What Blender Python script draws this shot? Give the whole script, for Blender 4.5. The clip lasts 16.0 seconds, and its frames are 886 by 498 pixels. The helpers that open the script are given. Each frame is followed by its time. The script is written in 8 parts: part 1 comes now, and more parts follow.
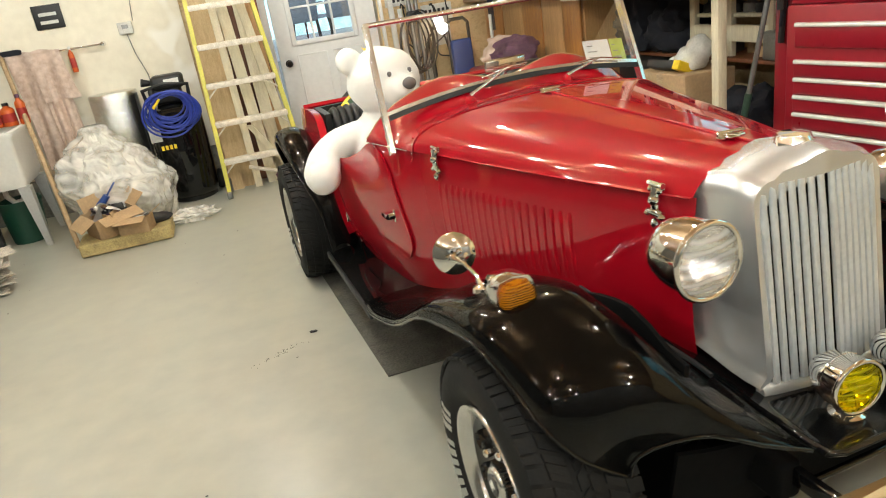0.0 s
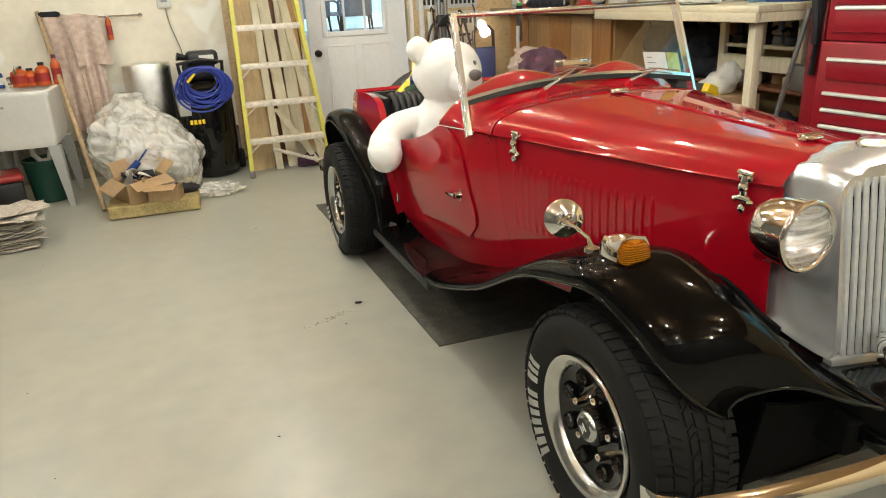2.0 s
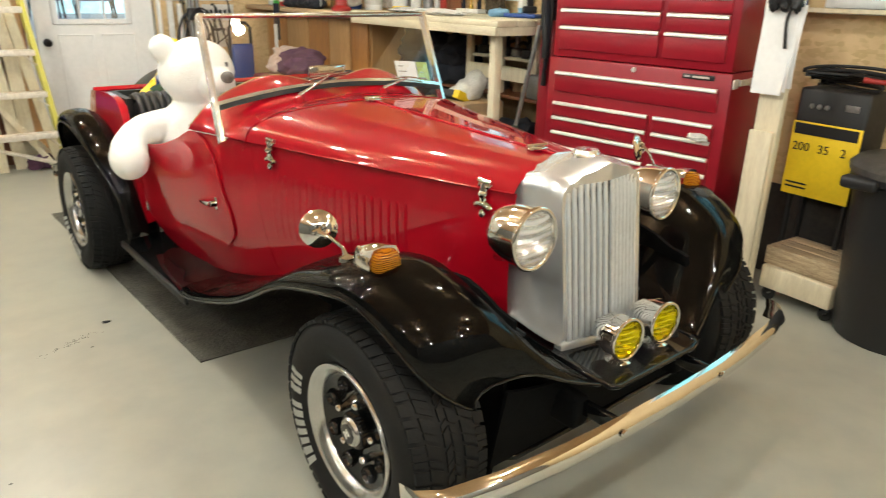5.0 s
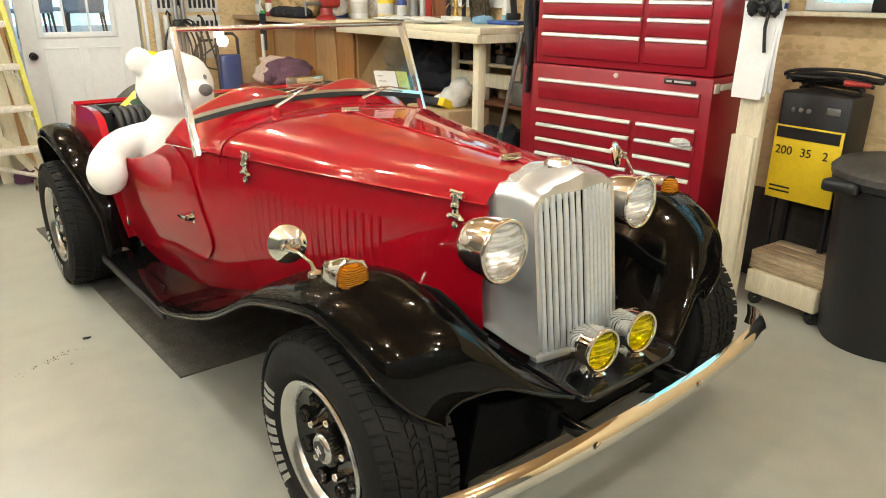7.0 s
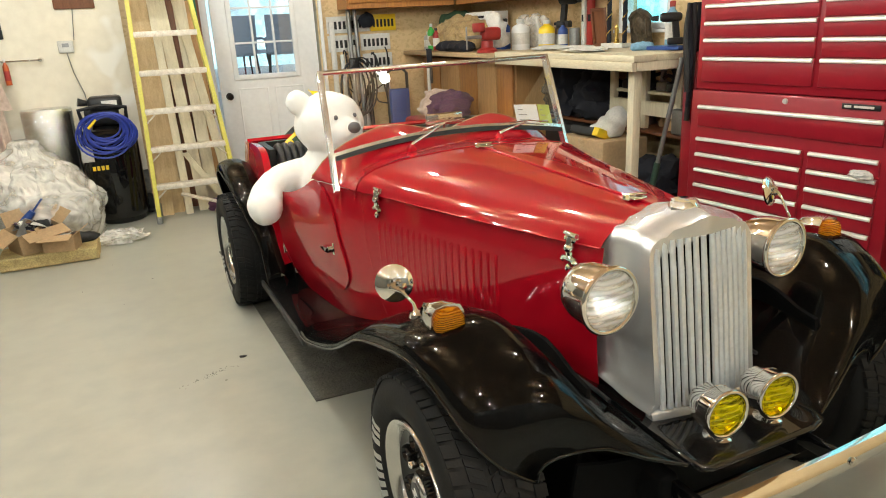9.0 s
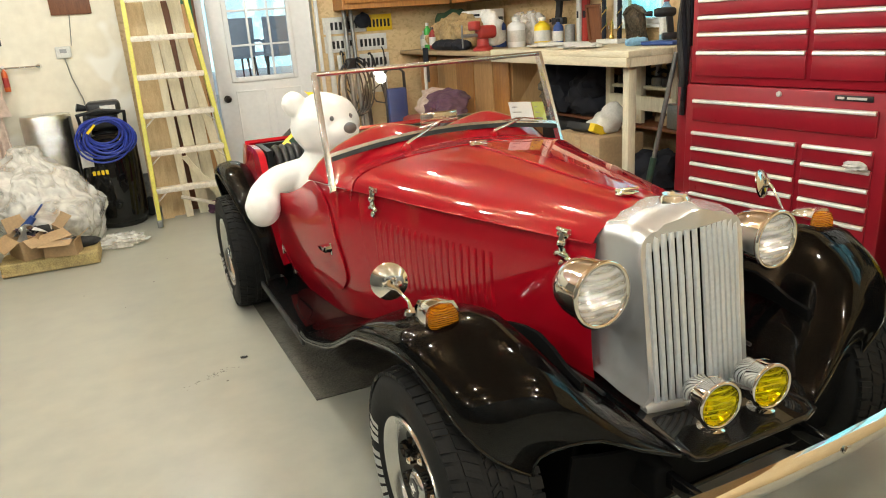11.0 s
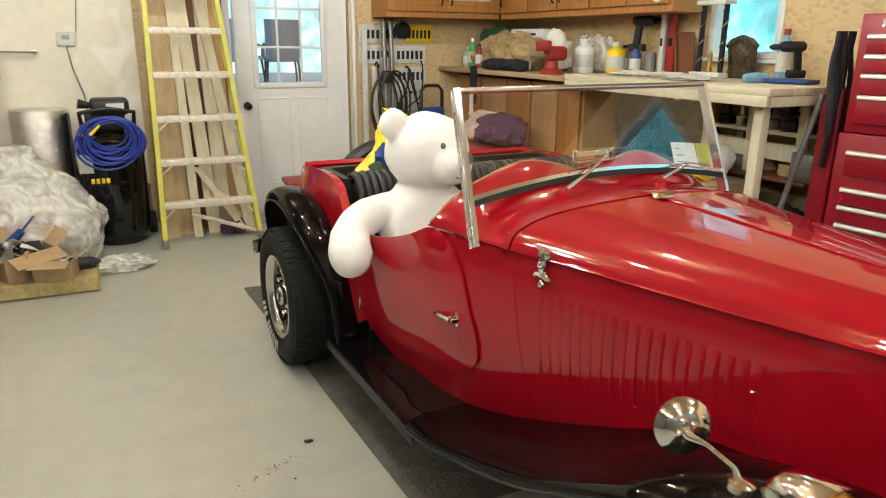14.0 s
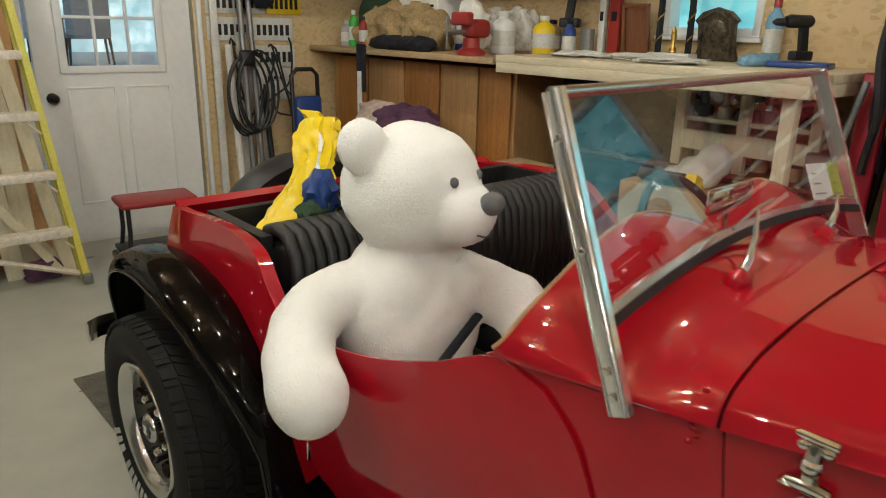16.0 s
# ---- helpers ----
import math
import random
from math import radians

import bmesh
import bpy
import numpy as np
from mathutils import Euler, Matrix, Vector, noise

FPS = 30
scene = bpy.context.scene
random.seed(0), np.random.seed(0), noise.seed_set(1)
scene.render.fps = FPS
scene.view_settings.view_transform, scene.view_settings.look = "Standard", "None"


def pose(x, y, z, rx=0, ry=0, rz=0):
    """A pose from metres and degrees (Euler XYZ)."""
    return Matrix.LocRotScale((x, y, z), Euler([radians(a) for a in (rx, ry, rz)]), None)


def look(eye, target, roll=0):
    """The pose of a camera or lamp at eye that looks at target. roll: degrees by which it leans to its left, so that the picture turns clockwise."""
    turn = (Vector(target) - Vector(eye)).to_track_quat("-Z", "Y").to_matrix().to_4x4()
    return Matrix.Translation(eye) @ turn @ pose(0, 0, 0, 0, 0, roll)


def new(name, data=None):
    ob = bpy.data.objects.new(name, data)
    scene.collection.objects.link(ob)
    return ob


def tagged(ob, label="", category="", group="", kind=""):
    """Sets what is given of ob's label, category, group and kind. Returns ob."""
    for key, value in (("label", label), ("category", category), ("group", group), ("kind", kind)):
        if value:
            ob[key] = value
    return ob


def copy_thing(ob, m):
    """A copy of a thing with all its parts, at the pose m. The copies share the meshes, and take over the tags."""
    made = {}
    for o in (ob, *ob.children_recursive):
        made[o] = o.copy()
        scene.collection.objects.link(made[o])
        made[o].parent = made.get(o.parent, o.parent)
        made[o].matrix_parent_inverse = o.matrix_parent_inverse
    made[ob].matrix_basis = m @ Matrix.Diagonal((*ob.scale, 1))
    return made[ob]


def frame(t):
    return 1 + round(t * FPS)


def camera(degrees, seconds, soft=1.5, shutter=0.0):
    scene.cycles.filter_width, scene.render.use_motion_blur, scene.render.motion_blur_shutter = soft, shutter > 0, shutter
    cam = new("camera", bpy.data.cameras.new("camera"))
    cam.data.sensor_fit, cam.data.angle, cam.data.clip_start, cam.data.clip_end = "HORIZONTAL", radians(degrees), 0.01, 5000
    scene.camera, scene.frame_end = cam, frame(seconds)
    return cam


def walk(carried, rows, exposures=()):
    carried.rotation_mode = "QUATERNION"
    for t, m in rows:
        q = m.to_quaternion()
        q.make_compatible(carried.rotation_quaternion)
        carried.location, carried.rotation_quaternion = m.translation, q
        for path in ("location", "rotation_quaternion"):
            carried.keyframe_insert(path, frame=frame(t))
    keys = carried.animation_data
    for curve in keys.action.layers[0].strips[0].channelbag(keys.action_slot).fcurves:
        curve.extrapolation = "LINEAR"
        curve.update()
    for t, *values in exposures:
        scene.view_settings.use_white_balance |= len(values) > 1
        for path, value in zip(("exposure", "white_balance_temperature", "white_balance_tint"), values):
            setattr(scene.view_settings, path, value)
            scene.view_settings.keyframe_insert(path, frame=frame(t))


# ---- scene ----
cam = camera(65.0, 16.0, 1.0, 0.4)
PATH = [
    (0, (1.056, 2.08, 1.372), (1.554, 3.882, 0.662), -9.0),
    (0.5, (0.797, 2.042, 1.346), (1.371, 3.834, 0.668), -4.6),
    (1, (0.702, 2.014, 1.331), (1.162, 3.83, 0.633), -4.2),
    (1.5, (0.676, 1.999, 1.346), (1.173, 3.817, 0.678), -3.1),
    (2, (0.65, 2.002, 1.339), (1.238, 3.787, 0.655), -2.9),
    (2.5, (0.63, 2.015, 1.344), (1.18, 3.808, 0.65), -1.0),
    (3, (0.624, 2.007, 1.338), (1.158, 3.81, 0.656), -1.1),
    (3.5, (0.63, 2.0, 1.347), (1.213, 3.798, 0.693), -1.3),
    (4, (0.621, 1.999, 1.352), (1.215, 3.795, 0.701), -1.2),
    (4.5, (0.659, 1.976, 1.358), (1.534, 3.627, 0.645), 1.2),
    (5, (0.689, 1.975, 1.378), (1.839, 3.453, 0.676), 1.3),
    (5.2, (0.691, 1.976, 1.383), (1.875, 3.429, 0.683), 1.3),
    (7.3, (0.801, 1.945, 1.395), (1.941, 3.441, 0.714), -0.1),
    (7.5, (0.849, 1.942, 1.399), (1.953, 3.479, 0.753), -0.6),
    (8, (0.931, 1.924, 1.414), (1.855, 3.597, 0.825), -1.1),
    (8.5, (0.947, 1.901, 1.418), (1.711, 3.651, 0.824), -3.3),
    (9, (0.945, 1.9, 1.42), (1.679, 3.657, 0.808), -2.9),
    (11.3, (0.958, 1.873, 1.422), (1.682, 3.632, 0.805), -4.5),
    (11.5, (0.952, 1.88, 1.415), (1.67, 3.645, 0.808), -5.5),
    (12, (0.871, 1.936, 1.415), (1.506, 3.721, 0.771), -2.6),
    (12.5, (0.695, 2.057, 1.425), (1.421, 3.828, 0.847), 2.4),
    (13, (0.589, 2.21, 1.422), (1.549, 3.885, 0.897), 1.6),
    (13.5, (0.637, 2.492, 1.432), (1.447, 4.234, 0.874), -0.9),
    (14, (0.66, 2.758, 1.402), (1.496, 4.484, 0.833), 0.6),
    (14.5, (0.647, 3.072, 1.355), (1.702, 4.66, 0.75), 0.8),
    (15, (0.683, 3.346, 1.337), (1.911, 4.785, 0.688), 0.3),
    (15.5, (0.799, 3.684, 1.371), (1.962, 5.189, 0.751), -1.0),
    (16, (0.83, 3.961, 1.354), (2.055, 5.419, 0.741), 1.3),
]
walk(cam, [(t, look(eye, target, roll)) for t, eye, target, roll in PATH], [(0, 0.18), (0.5, 0.18), (1, 0.18), (1.5, 0.04), (4, 0.0), (4.5, 0.04), (5, 0.28), (7.5, 0.35), (9, 0.1), (12, 0.15), (13, -0.04), (14, -0.06), (15, -0.18), (15.5, -0.3), (16, -0.64)])

# ---- light ----
world = bpy.data.worlds.new("world")
scene.world = world
world.use_nodes = True
wn = world.node_tree
sky = wn.nodes.new("ShaderNodeTexSky")
sky.sky_type = "NISHITA"
sky.sun_disc = False
sky.sun_elevation, sky.sun_rotation = radians(40), radians(120)
wn.links.new(sky.outputs[0], wn.nodes["Background"].inputs[0])
wn.nodes["Background"].inputs[1].default_value = 0.12
scene.view_settings.exposure = 0.0
sun = new("sun", bpy.data.lights.new("sun", "SUN"))
sun.data.energy, sun.data.angle, sun.data.color = 2.0, 0.01, (1, 0.95, 0.88)
sun.matrix_world = pose(0, 0, 8, 50, 0, 60)
LAMP_POWER = 21.5
LAMPS = [(x, y) for y in (-0.9, 0.5, 1.9, 3.4, 5.2, 7.0) for x in (-0.9, 0.9, 2.7)] + [(0.3, 5.0), (0.9, 5.8), (1.45, 4.75)]
CEIL = 2.62
SHARE = {(-0.9, 0.5): 1.3, (-0.9, 1.9): 1.25, (-0.9, 3.4): 1.45, (-0.9, 5.2): 1.3, (0.9, 5.2): 1.05, (0.3, 5.0): 0.9, (0.9, 5.8): 0.8, (1.45, 4.75): 0.9, (2.7, 5.2): 1.3, (0.9, 0.5): 1.2, (2.7, 0.5): 1.5, (2.7, -0.9): 1.9, (0.9, 3.4): 1.3, (2.7, 3.4): 0.6, (-0.9, 7.0): 1.4, (0.9, 7.0): 1.6, (2.7, 7.0): 1.4}
for lx, ly in LAMPS:
    bulb = new("bulb_light", bpy.data.lights.new("bulb_light", "POINT"))
    bulb.data.energy, bulb.data.shadow_soft_size, bulb.data.color = LAMP_POWER * SHARE.get((lx, ly), 1.0), 0.035, (0.92, 0.97, 0.92)
    bulb.location = (lx, ly, CEIL - 0.16)


# ---- materials ----
def nd(m, kind, **kw):
    n = m.node_tree.nodes.new(kind)
    for k, v in kw.items():
        n.inputs[k].default_value = v
    return n


def material(name, color, rough=0.5, metal=0.0, coat=0.0, var=0.12, scale=6.0, bump=0.0, bscale=80.0, color2=None, rvar=0.08, spec=0.5, stretch=None):
    """A Principled surface with colour and roughness varied at two scales and a fine relief."""
    m = bpy.data.materials.new(name)
    m.use_nodes = True
    tree, b = m.node_tree, m.node_tree.nodes["Principled BSDF"]
    link = tree.links.new
    tc = nd(m, "ShaderNodeTexCoord")
    src = tc.outputs["Object"]
    if stretch:
        mp = nd(m, "ShaderNodeMapping", Scale=stretch)
        link(src, mp.inputs[0])
        src = mp.outputs[0]
    n1 = nd(m, "ShaderNodeTexNoise", Scale=scale, Detail=6.0, Roughness=0.6)
    n2 = nd(m, "ShaderNodeTexNoise", Scale=scale * 9, Detail=3.0)
    link(src, n1.inputs[0]), link(src, n2.inputs[0])
    add = nd(m, "ShaderNodeMath")
    link(n1.outputs[0], add.inputs[0]), link(n2.outputs[0], add.inputs[1])
    ramp = nd(m, "ShaderNodeValToRGB")
    c2 = color2 or tuple(c * (1 - 2.2 * var) for c in color)
    ramp.color_ramp.elements[0].position, ramp.color_ramp.elements[1].position = 0.36, 0.64
    ramp.color_ramp.elements[0].color, ramp.color_ramp.elements[1].color = (*c2, 1), (*[min(1, c * (1 + 0.5 * var)) for c in color], 1)
    half = nd(m, "ShaderNodeMath")
    half.operation = "MULTIPLY"
    half.inputs[1].default_value = 0.5
    link(add.outputs[0], half.inputs[0]), link(half.outputs[0], ramp.inputs[0])
    link(ramp.outputs[0], b.inputs["Base Color"])
    rr = nd(m, "ShaderNodeMapRange")
    rr.inputs["From Min"].default_value, rr.inputs["From Max"].default_value = 0.3, 0.7
    rr.inputs["To Min"].default_value, rr.inputs["To Max"].default_value = max(0.01, rough - rvar), min(1, rough + rvar)
    link(half.outputs[0], rr.inputs[0]), link(rr.outputs[0], b.inputs["Roughness"])
    b.inputs["Metallic"].default_value = metal
    b.inputs["Coat Weight"].default_value = coat
    b.inputs["Coat Roughness"].default_value = 0.025
    b.inputs["Specular IOR Level"].default_value = spec
    if bump:
        n3 = nd(m, "ShaderNodeTexNoise", Scale=bscale, Detail=4.0)
        link(src, n3.inputs[0])
        bp = nd(m, "ShaderNodeBump", Strength=bump, Distance=0.01)
        link(n3.outputs[0], bp.inputs["Height"]), link(bp.outputs[0], b.inputs["Normal"])
    return m


def glass(name, tint=(1, 1, 1), rough=0.0, ior=1.45, relief=0.0):
    m = bpy.data.materials.new(name)
    m.use_nodes = True
    b = m.node_tree.nodes["Principled BSDF"]
    b.inputs["Base Color"].default_value = (*tint, 1)
    b.inputs["Transmission Weight"].default_value = 1
    b.inputs["Roughness"].default_value = rough
    b.inputs["IOR"].default_value = ior
    if relief:
        tree = m.node_tree
        tc, mp = tree.nodes.new("ShaderNodeTexCoord"), tree.nodes.new("ShaderNodeMapping")
        mp.inputs["Scale"].default_value = (1.0, 1.0, 0.45)
        vo, bu = tree.nodes.new("ShaderNodeTexVoronoi"), tree.nodes.new("ShaderNodeBump")
        vo.inputs["Scale"].default_value = 70
        bu.inputs["Strength"].default_value = relief
        bu.inputs["Distance"].default_value = 0.006
        tree.links.new(tc.outputs["Object"], mp.inputs["Vector"])
        tree.links.new(mp.outputs["Vector"], vo.inputs["Vector"])
        tree.links.new(vo.outputs["Distance"], bu.inputs["Height"])
        tree.links.new(bu.outputs["Normal"], b.inputs["Normal"])
    return m


def thin_glass(name, gloss=0.09, tint=(1, 1, 1)):
    """A thin pane: clear, with a mirror share."""
    m = bpy.data.materials.new(name)
    m.use_nodes = True
    t = m.node_tree
    t.nodes.remove(t.nodes["Principled BSDF"])
    mix, tr, gl = nd(m, "ShaderNodeMixShader"), nd(m, "ShaderNodeBsdfTransparent"), nd(m, "ShaderNodeBsdfGlossy", Roughness=0.01)
    lw, pw = nd(m, "ShaderNodeLayerWeight", Blend=0.5), nd(m, "ShaderNodeMath")
    pw.operation = "POWER"
    pw.inputs[1].default_value = 5.0
    fr = nd(m, "ShaderNodeMath")
    fr.operation = "MULTIPLY_ADD"
    fr.inputs[1].default_value, fr.inputs[2].default_value = 0.7, gloss
    t.links.new(lw.outputs["Facing"], pw.inputs[0]), t.links.new(pw.outputs[0], fr.inputs[0])
    tr.inputs[0].default_value = (*tint, 1)
    t.links.new(fr.outputs[0], mix.inputs[0]), t.links.new(tr.outputs[0], mix.inputs[1]), t.links.new(gl.outputs[0], mix.inputs[2])
    t.links.new(mix.outputs[0], t.nodes["Material Output"].inputs[0])
    return m


def glow(name, color, strength):
    m = bpy.data.materials.new(name)
    m.use_nodes = True
    b = m.node_tree.nodes["Principled BSDF"]
    b.inputs["Emission Color"].default_value, b.inputs["Emission Strength"].default_value = (*color, 1), strength
    return m


def osb_material():
    m = material("osb", (0.62, 0.42, 0.2), 0.6, scale=5, bump=0.1)
    t, b = m.node_tree, m.node_tree.nodes["Principled BSDF"]
    tc = nd(m, "ShaderNodeTexCoord")
    mp = nd(m, "ShaderNodeMapping", Scale=(60, 42, 75))
    vo = nd(m, "ShaderNodeTexVoronoi", Scale=1.0)
    no = nd(m, "ShaderNodeTexNoise", Scale=9.0, Detail=5.0)
    t.links.new(tc.outputs["Object"], mp.inputs[0])
    wob = nd(m, "ShaderNodeMixRGB", Fac=0.25)
    t.links.new(mp.outputs[0], wob.inputs[1]), t.links.new(no.outputs["Color"], wob.inputs[2])
    t.links.new(wob.outputs[0], vo.inputs[0]), t.links.new(tc.outputs["Object"], no.inputs[0])
    sep = nd(m, "ShaderNodeSeparateColor")
    t.links.new(vo.outputs["Color"], sep.inputs[0])
    add = nd(m, "ShaderNodeMath")
    t.links.new(sep.outputs[0], add.inputs[0]), t.links.new(no.outputs[0], add.inputs[1])
    ramp = nd(m, "ShaderNodeValToRGB")
    e = ramp.color_ramp.elements
    e[0].position, e[0].color, e[1].position, e[1].color = 0.3, (0.50, 0.345, 0.16, 1), 1.0, (0.66, 0.48, 0.255, 1)
    t.links.new(add.outputs[0], ramp.inputs[0])
    t.links.new(ramp.outputs[0], b.inputs["Base Color"])
    return m


def wood(name, light, dark, scale=3.0, rough=0.55, axis=2, coat=0.0):
    """Boards: grain stretched along one axis, with darker streaks."""
    st = [14.0, 14.0, 14.0]
    st[axis] = 1.0
    m = material(name, light, rough, color2=dark, scale=scale, bump=0.06, bscale=30, coat=coat, stretch=tuple(st))
    return m


M = {}
M["floor"] = material("floor_epoxy", (0.43, 0.43, 0.36), 0.33, var=0.05, scale=0.8, rvar=0.06, color2=(0.37, 0.37, 0.32), coat=0.0)
M["drywall"] = material("drywall_cream", (0.80, 0.745, 0.61), 0.75, var=0.04, scale=1.6, bump=0.04, bscale=60, color2=(0.72, 0.66, 0.53))
def filler_patches(m):
    """Paler filler spots with soft edges over the paint."""
    t, b = m.node_tree, m.node_tree.nodes["Principled BSDF"]
    src = b.inputs["Base Color"].links[0].from_socket
    tc, n, r, mix = nd(m, "ShaderNodeTexCoord"), nd(m, "ShaderNodeTexNoise", Scale=2.3, Detail=2.0, Distortion=0.5), nd(m, "ShaderNodeMapRange"), nd(m, "ShaderNodeMixRGB")
    r.inputs["From Min"].default_value, r.inputs["From Max"].default_value = 0.60, 0.66
    mix.inputs[2].default_value = (0.86, 0.83, 0.74, 1)
    t.links.new(tc.outputs["Object"], n.inputs[0]), t.links.new(n.outputs[0], r.inputs[0]), t.links.new(r.outputs[0], mix.inputs[0])
    t.links.new(src, mix.inputs[1]), t.links.new(mix.outputs[0], b.inputs["Base Color"])


filler_patches(M["drywall"])
M["white"] = material("white_paint", (0.80, 0.80, 0.78), 0.4, var=0.03, scale=3)
M["ceiling"] = wood("bare_ceiling_board", (0.40, 0.245, 0.115), (0.26, 0.15, 0.065), axis=1)
M["southwall"] = material("dark_garage_door", (0.16, 0.15, 0.135), 0.5, var=0.06, scale=2)
M["westwall"] = material("dusty_grey_wall", (0.13, 0.12, 0.10), 0.75, var=0.06, scale=2)
M["osb"] = osb_material()
M["block"] = material("concrete_block", (0.25, 0.235, 0.2), 0.9, var=0.2, scale=5, bump=0.4, bscale=60)
M["red"] = material("red_car_paint", (0.38, 0.003, 0.013), 0.4, coat=1.0, var=0.03, scale=2, rvar=0.03, spec=0.03)
M["red"].node_tree.nodes["Principled BSDF"].inputs["Coat IOR"].default_value = 1.62
M["black"] = material("black_car_paint", (0.004, 0.004, 0.004), 0.5, coat=1.0, var=0.05, scale=2, rvar=0.03, spec=0.02)
M["chrome"] = material("chrome", (0.80, 0.79, 0.76), 0.05, metal=1.0, var=0.02, scale=6, rvar=0.01)
M["steel"] = material("brushed_steel", (0.64, 0.63, 0.61), 0.24, metal=1.0, var=0.02, scale=5, rvar=0.02)
M["brightalu"] = material("bright_aluminium", (0.88, 0.88, 0.87), 0.13, metal=0.9, var=0.02, scale=9, rvar=0.07)
M["patio"] = material("pale_paving", (0.40, 0.44, 0.46), 0.8, var=0.1, scale=3)
M["wicker"] = material("grey_wicker", (0.30, 0.38, 0.46), 0.8, var=0.2, scale=20, bump=0.5, bscale=60)
M["alloy"] = material("machined_alloy", (0.62, 0.62, 0.61), 0.2, metal=1.0, var=0.05, scale=22, rvar=0.06)
M["radshell"] = material("silver_shell", (0.77, 0.78, 0.78), 0.25, metal=0.70, var=0.03, scale=2, rvar=0.03)
M["slat"] = material("grey_slat_paint", (0.64, 0.67, 0.68), 0.36, metal=0.3, var=0.06, scale=8)
M["darkcore"] = material("dark_core", (0.004, 0.004, 0.004), 0.9, spec=0.1)
M["rubber"] = material("tyre_rubber", (0.011, 0.011, 0.0105), 0.75, var=0.2, scale=10, bump=0.1, bscale=120, spec=0.3)
M["cleanpaper"] = material("clean_paper", (0.82, 0.82, 0.80), 0.6, var=0.03, scale=5)
M["whiteletter"] = material("white_tyre_mark", (0.85, 0.85, 0.80), 0.6, var=0.05, scale=30)
M["leather"] = material("black_vinyl", (0.012, 0.012, 0.012), 0.42, var=0.1, bump=0.1, bscale=200)
M["mat"] = material("rubber_mat", (0.13, 0.125, 0.10), 0.65, var=0.3, scale=14, bump=0.9, bscale=75, color2=(0.05, 0.048, 0.04))
M["glass"] = thin_glass("windscreen_glass", 0.15)
M["clear"] = glass("lamp_lens", (1, 1, 1), 0.08, relief=0.5)
M["amber"] = glass("amber_lens", (1.0, 0.42, 0.02), 0.1)
M["yellowlens"] = glass("yellow_lens", (1.0, 0.88, 0.02), 0.08)
M["plush"] = material("white_plush", (0.95, 0.94, 0.90), 0.95, var=0.02, scale=30, bump=0.3, bscale=260, color2=(0.92, 0.905, 0.85))
M["toolred"] = material("red_powder_coat", (0.31, 0.010, 0.022), 0.32, var=0.05, scale=3, rvar=0.05, coat=0.3)
M["alu"] = material("aluminium_pull", (0.80, 0.77, 0.70), 0.35, metal=0.45, var=0.06, scale=20)
M["pine"] = wood("pine", (0.62, 0.46, 0.25), (0.47, 0.32, 0.15))
M["pine2"] = wood("pale_pine", (0.74, 0.67, 0.49), (0.60, 0.52, 0.36))
M["cabinet"] = wood("oak_stain", (0.46, 0.20, 0.045), (0.28, 0.11, 0.025), coat=0.2)
M["cabinet2"] = wood("brown_plywood", (0.54, 0.31, 0.125), (0.36, 0.19, 0.07))
M["yellow"] = material("yellow_fibreglass", (0.66, 0.60, 0.10), 0.5, var=0.1, scale=10)
M["step"] = material("dusty_aluminium", (0.74, 0.69, 0.60), 0.5, metal=0.15, var=0.35, scale=26, color2=(0.50, 0.43, 0.33))
M["sink"] = material("white_plastic", (0.86, 0.845, 0.79), 0.42, var=0.03, scale=4)
M["greyleg"] = material("grey_plastic", (0.42, 0.42, 0.40), 0.5, var=0.06)
M["blackplastic"] = material("black_plastic", (0.012, 0.012, 0.013), 0.45, var=0.1, scale=6)
M["bluehose"] = material("blue_hose", (0.025, 0.05, 0.36), 0.4, var=0.12, scale=20)
M["card"] = material("cardboard", (0.46, 0.31, 0.165), 0.8, var=0.1, scale=6, bump=0.05)
M["paper"] = material("newsprint", (0.60, 0.55, 0.46), 0.85, var=0.45, scale=38, color2=(0.30, 0.27, 0.24))
M["yellowpanel"] = material("yellow_panel", (0.86, 0.60, 0.02), 0.4, var=0.04)
M["towel"] = material("dusty_pink_cloth", (0.66, 0.53, 0.45), 0.95, var=0.15, scale=3, bump=0.3, bscale=90, color2=(0.46, 0.34, 0.27))


# ---- builders ----
def part(name, bm, mat, parent=None, label="", smooth=True, m=None):
    """One bmesh as one object, under a thing or a part."""
    bmesh.ops.recalc_face_normals(bm, faces=bm.faces[:])
    me = bpy.data.meshes.new(name)
    bm.to_mesh(me)
    bm.free()
    me.materials.append(M[mat] if isinstance(mat, str) else mat)
    ob = new(name, me)
    ob.parent = parent
    if m is not None:
        ob.matrix_local = m
    if smooth:
        me.polygons.foreach_set("use_smooth", [True] * len(me.polygons))
        me.set_sharp_from_angle(angle=radians(50))
    if label:
        ob["label"] = label
    return ob


def thing(name, label, category, m=None, group="", kind=""):
    ob = new(name)
    ob.empty_display_size = 0.1
    if m is not None:
        ob.matrix_world = m
    return tagged(ob, label, category, group, kind)


def B():
    return bmesh.new()


